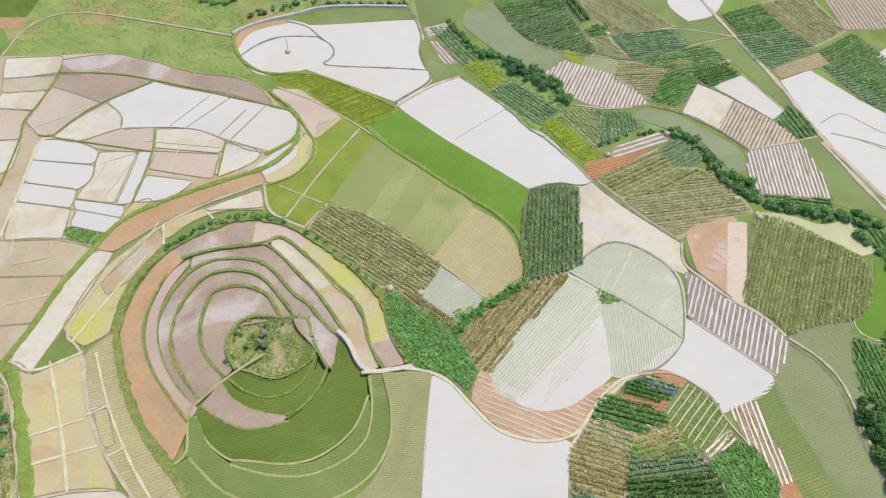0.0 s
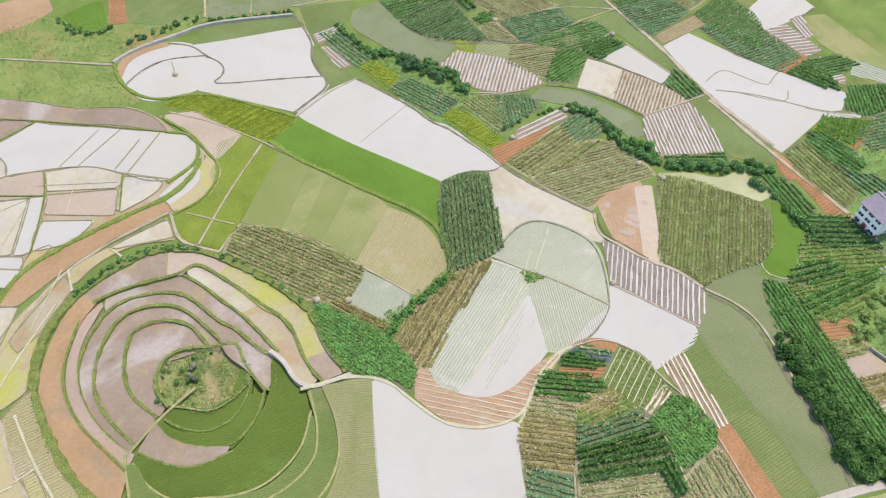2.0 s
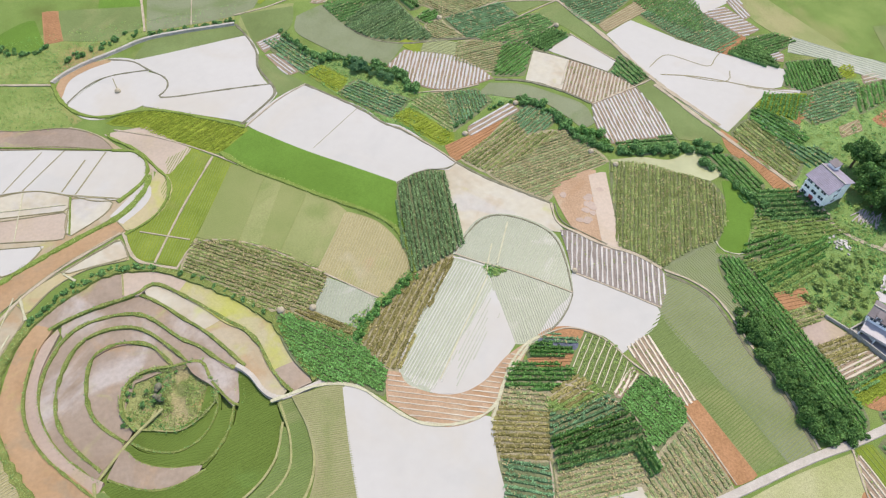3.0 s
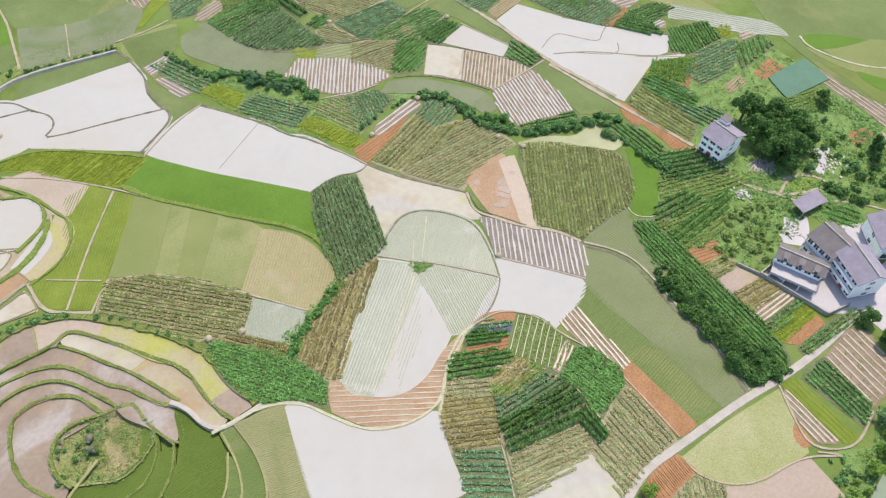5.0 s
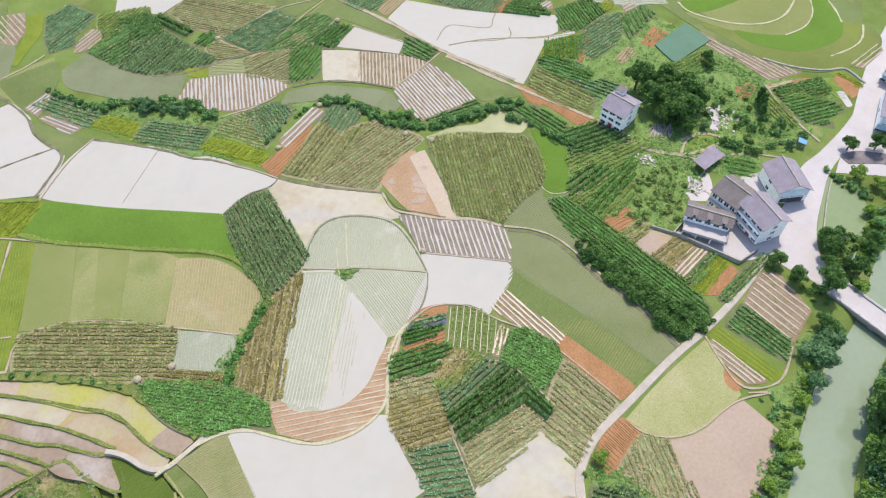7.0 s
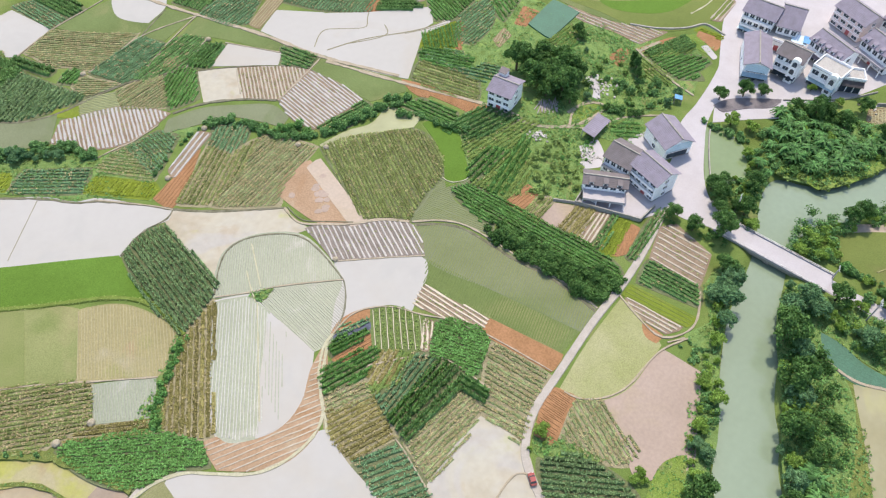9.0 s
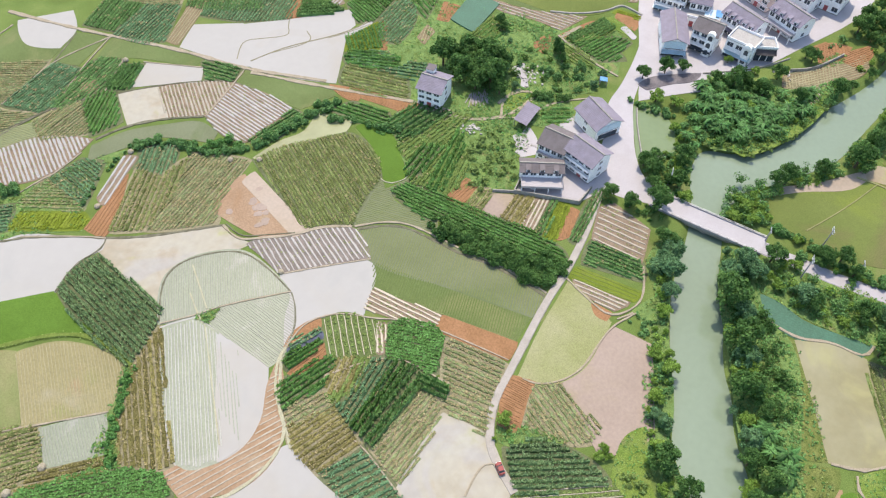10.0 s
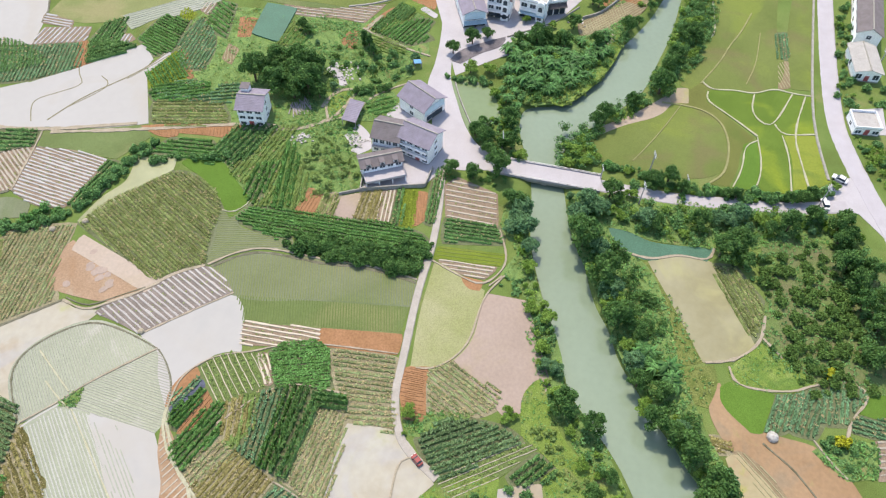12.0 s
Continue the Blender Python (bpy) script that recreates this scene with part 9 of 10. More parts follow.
# pond side and the banana grove
plant("dark", [(151.3, 36.1), (148.4, 32.8), (157.4, 27.3), (149.3, 24.5), (145.0, 30.1)], 0.7)
plant("light", [(158.7, 32.9), (167.0, 32.2), (151.1, 28.3), (146.3, 21.0), (154.5, 27.2), (142.3, 27.0)], 0.7)
plant("banana", [(196.5, 32.0), (196.9, 23.5), (204.4, 14.6), (189.3, 32.2)], 0.85)
plant("dark", [(200.2, 28.7), (201.3, 19.7), (204.3, 9.3)], 0.65)
plant("banana", [(188.9, 31.8), (185.9, 27.2), (190.8, 24.6), (189.8, 20.2), (194.4, 17.4), (190.8, 12.9), (197.7, 10.5), (179.9, 27.7), (179.3, 23.4), (182.5, 19.9), (184.8, 15.8), (194.9, 14.1), (184.7, 22.3), (202.5, 9.9), (179.4, 16.5), (187.4, 9.9)], 0.85)
plant("light", [(180.5, 31.7), (190.8, 27.7), (190.8, 9.9), (193.2, 20.7)], 0.6)
plant("banana", [(192.6, 33.9), (195.7, 20.3), (208.9, 7.7)], 0.8)
plant("banana", [(193.3, 29.3), (197.2, 15.9), (202.3, 5.6)], 0.8)
plant("light", [(192.8, 24.4), (200.8, 11.0), (195.6, 7.2)], 0.55)
plant("banana", [(184.5, 31.6), (191.2, 29.5), (183.8, 24.9), (187.7, 22.0), (188.1, 18.4), (191.0, 14.9), (193.2, 11.9), (187.3, 14.5), (176.5, 25.0), (176.5, 20.9), (181.8, 17.9), (177.0, 27.9), (195.2, 8.9), (199.9, 8.5), (189.5, 16.8)], 0.85)
hedge("bush", [(173.6, 50.6), (174.1, 44.8), (174.4, 38.1)], 1.4, 0.4, 0.8)
# along the valley road
plant("dark", [(139.8, -6.2), (147.5, -17.3), (150.1, -37.5), (153.4, -54.0), (150.1, -20.9), (155.0, -57.4)], 0.6)
plant("light", [(142.6, -10.5), (148.7, -23.4), (150.6, -45.0), (157.5, -59.6), (150.1, -32.9)], 0.5)
plant("bush", [(145.8, -12.2), (149.9, -28.3), (152.3, -50.1), (160.1, -64.1), (150.0, -41.7)], 1.3)
plant("light", [(141.6, -12.1), (137.0, -3.5), (140.0, -9.2), (162.8, -66.2)], 0.6)
plant("blue", [(133.6, -14.6), (133.2, -17.7), (139.7, -37.9), (142.3, -40.7), (139.9, -34.9), (144.1, -59.7), (140.8, -43.7)], 0.95)
plant("dark", [(132.9, -19.2), (136.7, -30.7), (142.8, -53.8), (144.9, -69.9), (140.5, -49.5), (142.2, -66.7)], 0.75)
plant("light", [(134.8, -24.9), (143.2, -46.5), (146.1, -63.9), (145.8, -72.7), (140.9, -56.7), (144.0, -50.9)], 0.7)
plant("light", [(143.2, -35.0), (135.2, -29.8), (135.2, -32.7), (132.8, -22.5), (132.3, -27.1), (132.9, -10.4), (133.9, -7.1), (138.5, -45.8)], 0.6)
plant("dark", [(128.5, -37.3), (126.7, -43.4), (133.1, -41.3)], 0.7)
plant("light", [(130.4, -41.8), (127.0, -40.3)], 0.65)
plant("dark", [(147.6, -59.7), (147.5, -67.0), (143.5, -68.3)], 0.7)
plant("light", [(147.6, -63.5), (147.1, -70.7), (145.3, -65.2)], 0.6)
plant("blue", [(149.0, -61.5), (149.0, -66.4)], 0.8)
plant("dark", [(214.7, 0.5), (222.2, -2.4), (231.3, -5.1), (240.4, -6.7), (249.0, -6.9)], 0.6)
# roadside shrubs
plant("bush", [(253.4, -70.3), (238.5, -69.0), (236.4, -72.3), (225.9, -67.7), (216.8, -69.7), (211.5, -71.4), (210.9, -76.5), (212.0, -81.4), (204.5, -67.5), (202.9, -71.2), (184.4, -78.5), (181.3, -75.2), (177.6, -80.1), (174.1, -76.5), (196.2, -70.7), (183.6, -81.9), (174.0, -81.9)], 1.2)
plant("light", [(242.3, -68.6), (220.3, -69.7), (205.7, -72.1), (205.6, -77.6), (209.0, -67.6), (178.1, -78.6)], 0.6)
plant("bright", [(185.9, -77.8), (182.8, -73.7), (176.1, -81.3), (170.6, -78.7), (167.8, -83.9), (158.6, -82.6)], 0.9)
# orchard slope
ORCHARD_A, ORCHARD_B, ORCHARD_C, ORCHARD_D = ((129.2, -48.6), (95.4, -58.8), (142.0, -69.6), (100.5, -74.4))
for k in range(9):
    grove_row("orchard", [(ORCHARD_A[0] + (ORCHARD_C[0] - ORCHARD_A[0]) * k / 8, ORCHARD_A[1] + (ORCHARD_C[1] - ORCHARD_A[1]) * k / 8),
                   (ORCHARD_B[0] + (ORCHARD_D[0] - ORCHARD_B[0]) * k / 8, ORCHARD_B[1] + (ORCHARD_D[1] - ORCHARD_B[1]) * k / 8)], 2.7, 1.3, 0.85)
plant("dark", [(133.4, -68.1), (133.4, -73.6), (126.9, -76.0), (122.1, -71.9), (116.5, -75.5), (109.1, -72.7), (120.8, -78.3), (128.8, -70.7), (106.8, -75.1), (114.9, -80.5)], 0.75)
plant("yellow", [(101.2, -64.3), (84.3, -67.3)], 1.0)
plant("bush", [(82.8, -63.7), (82.3, -66.1), (84.6, -64.9), (83.4, -69.6), (79.1, -68.4)], 0.9)
plant("light", [(56.8, 24.9), (60.0, 23.4)], 0.4)
plant("light", [(61.5, 25.6), (68.8, 4.5), (67.9, 2.8), (66.9, 4.7)], 0.8)
plant("bush", [(48.4, 6.3), (48.0, 3.8), (51.8, -0.1), (51.7, -3.8), (50.4, -7.1)], 0.9)
hedge("grove", [(157.6, 77.1), (159.9, 73.6), (162.2, 67.3)], 1.2, 0.6, 0.85)
plant("dark", [(181.3, 82.7), (177.7, 79.4), (180.2, 102.8), (181.6, 105.6)], 0.55)
plant("bush", [(170.5, 79.1), (169.6, 75.6), (169.8, 81.9), (173.7, 70.0), (178.4, 71.4), (169.1, 84.7)], 1.1)
undergrowth("leaf", "mixed green shrubs among rough grass by the road", [(171.3, 83.2), (176.5, 77.3), (181.7, 71.5), (171.8, 63.6), (164.3, 68.7), (162.4, 75.4)], 0.06, 1.0, 1.4)
undergrowth("leaf_tree", "green weeds on the slope of fruit trees", [(134.8, -48.1), (142.2, -58.1), (139.0, -72.4), (120.0, -72.0), (100.6, -66.3), (95.4, -58.8), (106.5, -49.4), (120.4, -50.1)], 0.05, 0.9, 0.8, 60)
undergrowth("leaf", "mixed green thicket along the river bank", [(161.3, 3.5), (168.5, 1.3), (185.4, -11.6), (195.8, -13.1), (212.0, -14.2), (252.0, -17.9), (263.1, -21.3), (241.4, -25.6), (214.5, -20.7), (196.7, -18.2), (184.5, -14.7), (168.0, -2.2), (159.1, 2.2)], 0.14, 1.3, 2.2)
undergrowth("leaf_tree_light", "yellowish green shrubs along the river bank", [(161.3, 3.5), (168.5, 1.3), (185.4, -11.6), (195.8, -13.1), (212.0, -14.2), (252.0, -17.9), (263.1, -21.3), (241.4, -25.6), (214.5, -20.7), (196.7, -18.2), (184.5, -14.7), (168.0, -2.2), (159.1, 2.2)], 0.07, 1.2, 2.0)
undergrowth("leaf_weed", "lime green weeds along the river edge", [(168.8, 25.4), (176.3, 22.6), (181.1, 11.6), (194.3, 5.8), (211.3, 2.6), (208.7, 0.7), (191.9, 3.2), (176.8, 9.4), (171.3, 13.8), (169.9, 20.2)], 0.2, 0.7, 0.8, 60)
undergrowth("leaf_tree_light", "yellowish green shrubs round the village plots", [(248.9, -1.3), (247.8, -3.5), (237.4, -4.5), (227.3, -1.8), (220.1, 0.6), (218.7, 2.7), (223.1, 2.1), (229.6, 0.1), (238.2, -2.1)], 0.22, 0.9, 1.3)
plant("dark", [(254.4, 0.1), (258.9, -2.7), (258.3, -5.8), (255.4, -9.4), (251.8, -5.7), (261.2, -10.3), (245.3, -5.4)], 0.75)
undergrowth("leaf", "mixed green thicket along the river bank", [(188.6, -10.7), (207.7, -13.2), (231.9, -15.1), (258.5, -16.5), (257.4, -19.5), (234.0, -18.2), (207.5, -16.7), (188.5, -14.0)], 0.16, 1.2, 1.8)
undergrowth("leaf_tree_light", "yellowish green shrubs along the river bank", [(188.6, -10.7), (207.7, -13.2), (231.9, -15.1), (258.5, -16.5), (257.4, -19.5), (234.0, -18.2), (207.5, -16.7), (188.5, -14.0)], 0.08, 1.1, 1.6)
hedge("bush", [(151.3, -1.6), (150.9, -14.4), (148.3, -22.7), (150.9, -31.9), (152.3, -44.2), (155.4, -54.8), (161.2, -64.2)], 1.5, 0.7, 0.85)
hedge("bright", [(150.6, -2.3), (150.3, -15.3), (148.1, -23.5), (150.5, -33.5), (152.2, -45.8), (155.0, -55.6)], 2.6, 0.8, 0.9)
plant("light", [(146.9, -21.3), (148.1, -28.2), (153.8, -52.6), (159.5, -63.2), (150.3, -9.6)], 0.5)
plant("dark", [(147.9, -16.4), (147.7, -25.1), (150.4, -39.7), (157.0, -59.4)], 0.5)
undergrowth("leaf_tree_light", "yellowish green shrubs at the end of the bridge", [(147.3, 10.4), (156.9, 10.8), (162.9, 3.4), (151.1, -0.9), (147.4, 4.6)], 0.22, 1.3, 2.2)
undergrowth("leaf", "mixed green thicket at the end of the bridge", [(147.3, 10.4), (156.9, 10.8), (162.9, 3.4), (151.1, -0.9), (147.4, 4.6)], 0.14, 1.4, 2.4)
undergrowth("leaf", "mixed green weeds between field and river", [(99.7, 16.5), (105.0, 13.7), (104.5, 9.5), (99.0, 8.7), (98.2, 13.4)], 0.3, 0.7, 0.7, 60)
undergrowth("leaf_weed", "tall lime green grass on the river bank", [(68.7, 0.4), (74.0, -2.9), (60.0, -14.1), (56.6, -19.6), (53.3, -9.5)], 0.16, 0.7, 0.7, 60)
# hedges along the stream
hedge("bright", [(20.5, 101.9), (14.4, 97.7), (9.0, 93.6), (3.4, 88.1)], 0.7, 0.45, 0.5)
hedge("bush", [(0.3, 209.8), (7.1, 197.7), (12.6, 192.6)], 1.2, 0.6, 0.62)
hedge("bush", [(12.7, 193.2), (21.8, 189.5), (30.6, 181.9), (38.7, 171.4)], 0.9, 1.0, 0.85)
hedge("blue", [(20.8, 187.1), (25.3, 185.0), (30.5, 179.7)], 3.0, 0.8, 0.6)
hedge("bush", [(68.4, 159.3), (75.6, 152.4), (78.4, 143.8), (80.6, 137.3), (86.7, 132.9)], 0.8, 0.6, 0.78)
hedge("bush", [(88.6, 130.9), (98.9, 128.3), (110.7, 126.3), (119.1, 123.7)], 0.8, 0.7, 0.85)
hedge("bush", [(111.9, 120.0), (115.4, 115.6), (117.0, 106.2), (119.8, 98.6)], 2.4, 0.6, 0.9)
hedge("bright", [(82.0, 140.0), (85.4, 137.5), (87.8, 134.2)], 1.5, 0.6, 1.0)
hedge("bush", [(43.6, 150.6), (50.8, 155.4), (65.0, 159.2)], 2.6, 0.4, 0.45)
hedge("bush", [(-71.5, 111.1), (-66.6, 115.6), (-61.4, 119.4), (-52.9, 122.8), (-43.4, 120.3)], 0.9, 0.4, 0.45)
hedge("bush", [(-36.1, 117.1), (-25.4, 108.4), (-16.7, 100.2)], 3.0, 0.3, 0.38)
hedge("bush", [(-42.9, 219.0), (-33.5, 219.1), (-24.7, 219.0), (-14.7, 220.3)], 1.3, 0.4, 0.5)
hedge("bush", [(-67.6, 211.6), (-61.4, 215.0), (-54.2, 218.4), (-47.7, 220.7)], 1.6, 1.0, 0.6)
hedge("bush", [(-93.4, 228.5), (-89.8, 222.3), (-85.7, 219.2), (-80.0, 217.1), (-75.7, 219.6)], 1.4, 0.5, 0.5)
plant("blue", [(21.3, 187.5), (22.9, 185.2), (25.1, 184.0), (26.8, 181.6), (28.8, 179.7), (30.5, 177.3), (21.2, 184.5), (25.1, 180.9)], 0.6)
# grove of tall shrubs beside the striped rice field
hedge("grove", [(95.7, 70.2), (96.4, 60.3), (97.3, 50.8), (98.1, 41.7), (99.8, 36.7)], 1.0, 0.6, 1.15)
hedge("grove", [(98.8, 69.8), (99.8, 59.9), (100.8, 50.5), (101.6, 41.4), (103.5, 36.1)], 1.0, 0.7, 1.2)
hedge("grove", [(97.4, 65.9), (98.9, 54.7), (100.1, 45.7), (101.7, 37.6)], 1.1, 0.7, 1.15)
hedge("grove", [(103.3, 47.1), (105.1, 41.1), (106.9, 36.2)], 1.9, 0.7, 0.9)
# sinkhole scrub in the middle of the terraced bowl
plant("bright", [(-49.0, 88.4), (-49.8, 85.2), (-43.0, 89.4), (-38.9, 90.0), (-34.7, 89.1), (-49.6, 80.6), (-46.5, 78.5), (-33.0, 87.3)], 0.55, -1.75)
plant("bush", [(-43.2, 84.3), (-42.0, 83.6), (-44.0, 83.5), (-50.6, 79.1), (-49.7, 86.8)], 0.5, -1.75)
plant("bright", [(-49.2, 80.2), (-48.4, 86.4), (-39.5, 91.4)], 0.6, -1.75)
plant("bush", [(-45.6, 86.5), (-46.4, 83.3)], 0.5, -1.75)
hedge("bush", [(-99.1, 68.4), (-95.0, 60.5), (-92.5, 55.5)], 3.0, 0.8, 0.68)
for kind in FORMS:
    for proto, used in FORMS[kind]:
        if not used:
            for o in (*proto.children, proto):
                bpy.data.objects.remove(o)

# ---- buildings ----


def box(bm, x0, y0, z0, x1, y1, z1):
    """An upright box added to a bmesh."""
    v = [bm.verts.new(p) for p in ((x0, y0, z0), (x1, y0, z0), (x1, y1, z0), (x0, y1, z0), (x0, y0, z1), (x1, y0, z1), (x1, y1, z1), (x0, y1, z1))]
    for f in ((0, 3, 2, 1), (4, 5, 6, 7), (0, 1, 5, 4), (1, 2, 6, 5), (2, 3, 7, 6), (3, 0, 4, 7)):
        bm.faces.new([v[i] for i in f])


def boxed(name, parent, material, *sizes, label=""):
    bm = bmesh.new()
    for s in sizes:
        box(bm, *s)
    return part(name, bm, material, parent, label)


def window(root, x, y, z, w, h, side, depth=0.0):
    """A window on the wall of a house, seen from side: 0 front, 1 right, 2 back, 3 left."""
    bm = bmesh.new()
    outer = ((-w / 2 - 0.09, -0.09), (w / 2 + 0.09, -0.09), (w / 2 + 0.09, h + 0.09), (-w / 2 - 0.09, h + 0.09))
    inner = ((-w / 2, 0), (w / 2, 0), (w / 2, h), (-w / 2, h))
    rings = [[bm.verts.new((px, py, pz)) for px, pz in ring] for ring, py in ((outer, 0.02), (outer, -0.07), (inner, -0.07), (inner, 0.02))]
    for low, high in zip(rings, rings[1:] + rings[:1]):
        for k in range(4):
            bm.faces.new((low[k], low[(k + 1) % 4], high[(k + 1) % 4], high[k]))
    bmesh.ops.recalc_face_normals(bm, faces=bm.faces)
    me = bpy.data.meshes.new("window")
    bm.to_mesh(me)
    bm.free()
    me.materials.append(MATS["frame_white"])
    holder = new("window", me)
    holder.parent = root
    holder.matrix_basis = pose(x, y, z, 0, 0, (0, 90, 180, -90)[side])
    boxed("pane", holder, "glass_dark", (-w / 2, -0.03, 0, w / 2, 0.0, h))
    boxed("mullion", holder, "frame_white", (-0.04, -0.06, 0, 0.04, -0.03, h))
    boxed("sill", holder, "frame_white", (-w / 2 - 0.16, -0.18, -0.17, w / 2 + 0.16, 0.0, -0.1))
    return holder


def house(x, y, turn, w, d, eave, storeys=2, roof="gable", ridge="x", wall="plaster", cover="roof_tile", label="", front=3, sides=1, porch=0.0, rise=0.26, glass=1.0, doors=1, tower=False, shop="", bay=False, dormers=0, glazed=False):
    """A rural house: walls, windows, door, floor bands and a tiled or flat roof, at its place and turn."""
    root = tagged(new("house"), label or "white plastered farmhouse with a grey tiled roof", "house", "houses of the village")
    root.matrix_basis = pose(x, y, 0, 0, 0, turn)
    a, b = w / 2, d / 2
    bm = bmesh.new()
    box(bm, -a, -b, -0.3, a, b, eave)
    if roof == "gable":
        top = eave + rise * (d if ridge == "x" else w)
        if ridge == "x":
            for s in (-a, a - 0.24):
                v = [bm.verts.new(p) for p in ((s, -b, eave), (s, b, eave), (s, 0, top), (s + 0.24, -b, eave), (s + 0.24, b, eave), (s + 0.24, 0, top))]
                for f in ((0, 2, 1), (3, 4, 5), (0, 3, 5, 2), (1, 2, 5, 4)):
                    bm.faces.new([v[i] for i in f])
        else:
            for s in (-b, b - 0.24):
                v = [bm.verts.new(p) for p in ((-a, s, eave), (a, s, eave), (0, s, top), (-a, s + 0.24, eave), (a, s + 0.24, eave), (0, s + 0.24, top))]
                for f in ((0, 1, 2), (3, 5, 4), (0, 2, 5, 3), (1, 4, 5, 2)):
                    bm.faces.new([v[i] for i in f])
    part("wall", bm, wall, root)
    storey = eave / storeys
    for k in range(storeys):
        z = k * storey + storey * 0.3
        step = w / front
        for j in range(front):
            cx = -a + step * (j + 0.5)
            if k == 0 and shop:
                boxed("shopfront", root, "glass_dark", (cx - step * 0.42, -b - 0.04, 0, cx + step * 0.42, -b + 0.02, storey * 0.78), label="dark open shopfront")
                continue
            if k == 0 and doors and j == front // 2:
                boxed("door", root, "door_red", (cx - 0.7, -b - 0.05, 0, cx + 0.7, -b + 0.02, 2.3), label="dark red double door")
                continue
            window(root, cx, -b, z, min(2.0 * glass, step * 0.66), storey * 0.46, 0)
        for j in range(sides):
            cy = -b + d / sides * (j + 0.5)
            window(root, a, cy, z, 1.4, storey * 0.45, 1)
            window(root, -a, cy, z, 1.4, storey * 0.45, 3)
        if k:
            boxed("floor_band", root, "frame_white", (-a - 0.12, -b - 0.14, k * storey - 0.12, a + 0.12, -b, k * storey + 0.12))
        if k and glass > 1.1:
            boxed("balcony", root, "frame_white", (-a + 0.3, -b - 0.8, k * storey - 0.1, a - 0.3, -b - 0.14, k * storey + 0.06), (-a + 0.3, -b - 0.8, k * storey + 0.06, a - 0.3, -b - 0.72, k * storey + 0.75))
    boxed("plinth", root, "stone", (-a - 0.05, -b - 0.06, -0.3, a + 0.05, b + 0.05, 0.35))
    if shop:
        bm = bmesh.new()
        n = max(4, int(w / 0.9))
        top_row = [bm.verts.new((-a + w * j / n, -b, storey * 0.95 + 0.05 * (j % 2))) for j in range(n + 1)]
        low_row = [bm.verts.new((-a + w * j / n, -b - 1.7, storey * 0.72 + 0.05 * (j % 2))) for j in range(n + 1)]
        for j in range(n):
            bm.faces.new((low_row[j], low_row[j + 1], top_row[j + 1], top_row[j]))
        bmesh.ops.solidify(bm, geom=bm.faces[:], thickness=0.06)
        part("canopy", bm, shop, root, "pale sheet canopy over the shopfront")
    if bay:
        boxed("stair_bay", root, wall, (a - 3.0, -b - 1.0, -0.1, a - 0.4, -b, eave - 0.1))
        bm = bmesh.new()
        bmesh.ops.create_cone(bm, cap_ends=True, segments=20, radius1=1.3, radius2=1.3, depth=1.4, matrix=pose(a - 1.7, -b - 0.3, eave - 0.1, 90))
        part("arched_head", bm, wall, root)
        for k in range(storeys):
            bm = bmesh.new()
            rim = [(-0.7, 0.0), (0.7, 0.0)] + [(0.7 * math.cos(q * math.pi / 8), 1.1 + 0.7 * math.sin(q * math.pi / 8)) for q in range(9)]
            outer = [bm.verts.new((a - 1.7 + px, -b - 1.05, k * storey + 0.9 + pz)) for px, pz in rim]
            inner = [bm.verts.new((v.co.x, -b - 0.98, v.co.z)) for v in outer]
            bm.faces.new(outer)
            for j in range(len(rim)):
                bm.faces.new((outer[j], inner[j], inner[(j + 1) % len(rim)], outer[(j + 1) % len(rim)]))
            bmesh.ops.recalc_face_normals(bm, faces=bm.faces)
            part("arched_window", bm, "glass_dark", root, "tall arched dark window")
    if porch:
        boxed("balcony", root, "concrete", (-a, -b - porch, storey - 0.15, a, -b, storey), (-a, -b - porch, storey, a, -b - porch + 0.12, storey + 0.6), (-a, -b - porch + 0.12, storey, -a + 0.12, -b, storey + 0.6), (a - 0.12, -b - porch + 0.12, storey, a, -b, storey + 0.6))
        for j in range(4):
            cx = -a + 0.15 + (w - 0.3) * j / 3
            boxed("column", root, "frame_white", (cx - 0.14, -b - porch + 0.05, -0.1, cx + 0.14, -b - porch + 0.33, storey - 0.15))
    if roof == "flat":
        boxed("roof", root, "roof_deck", (-a - 0.15, -b - 0.15, eave, a + 0.15, b + 0.15, eave + 0.18))
        boxed("parapet", root, "frame_white", (-a - 0.15, -b - 0.15, eave + 0.18, a + 0.15, -b + 0.05, eave + 0.95), (-a - 0.15, b - 0.05, eave + 0.18, a + 0.15, b + 0.15, eave + 0.95),
              (-a - 0.15, -b + 0.05, eave + 0.18, -a + 0.05, b - 0.05, eave + 0.95), (a - 0.05, -b + 0.05, eave + 0.18, a + 0.15, b - 0.05, eave + 0.95))
        return root
    if tower:
        boxed("stair_tower", root, wall, (-a + 0.1, b - 2.6, eave, -a + 2.4, b - 0.1, eave + 2.4))
        boxed("tower_roof", root, "roof_brown", (-a - 0.1, b - 2.8, eave + 2.4, -a + 2.6, b + 0.1, eave + 2.55))
    if glazed:
        boxed("front_glazing", root, "glass_dark", (-a * 0.75, -b - 0.12, 0.5, a * 0.75, -b - 0.06, storey * 1.1), label="dark teal glazed shopfront")
        boxed("front_band", root, "blue_roof", (-a * 0.9, -b - 0.2, storey * 1.15, a * 0.9, -b - 0.06, eave + 0.3), label="pale blue panel band under the gable")
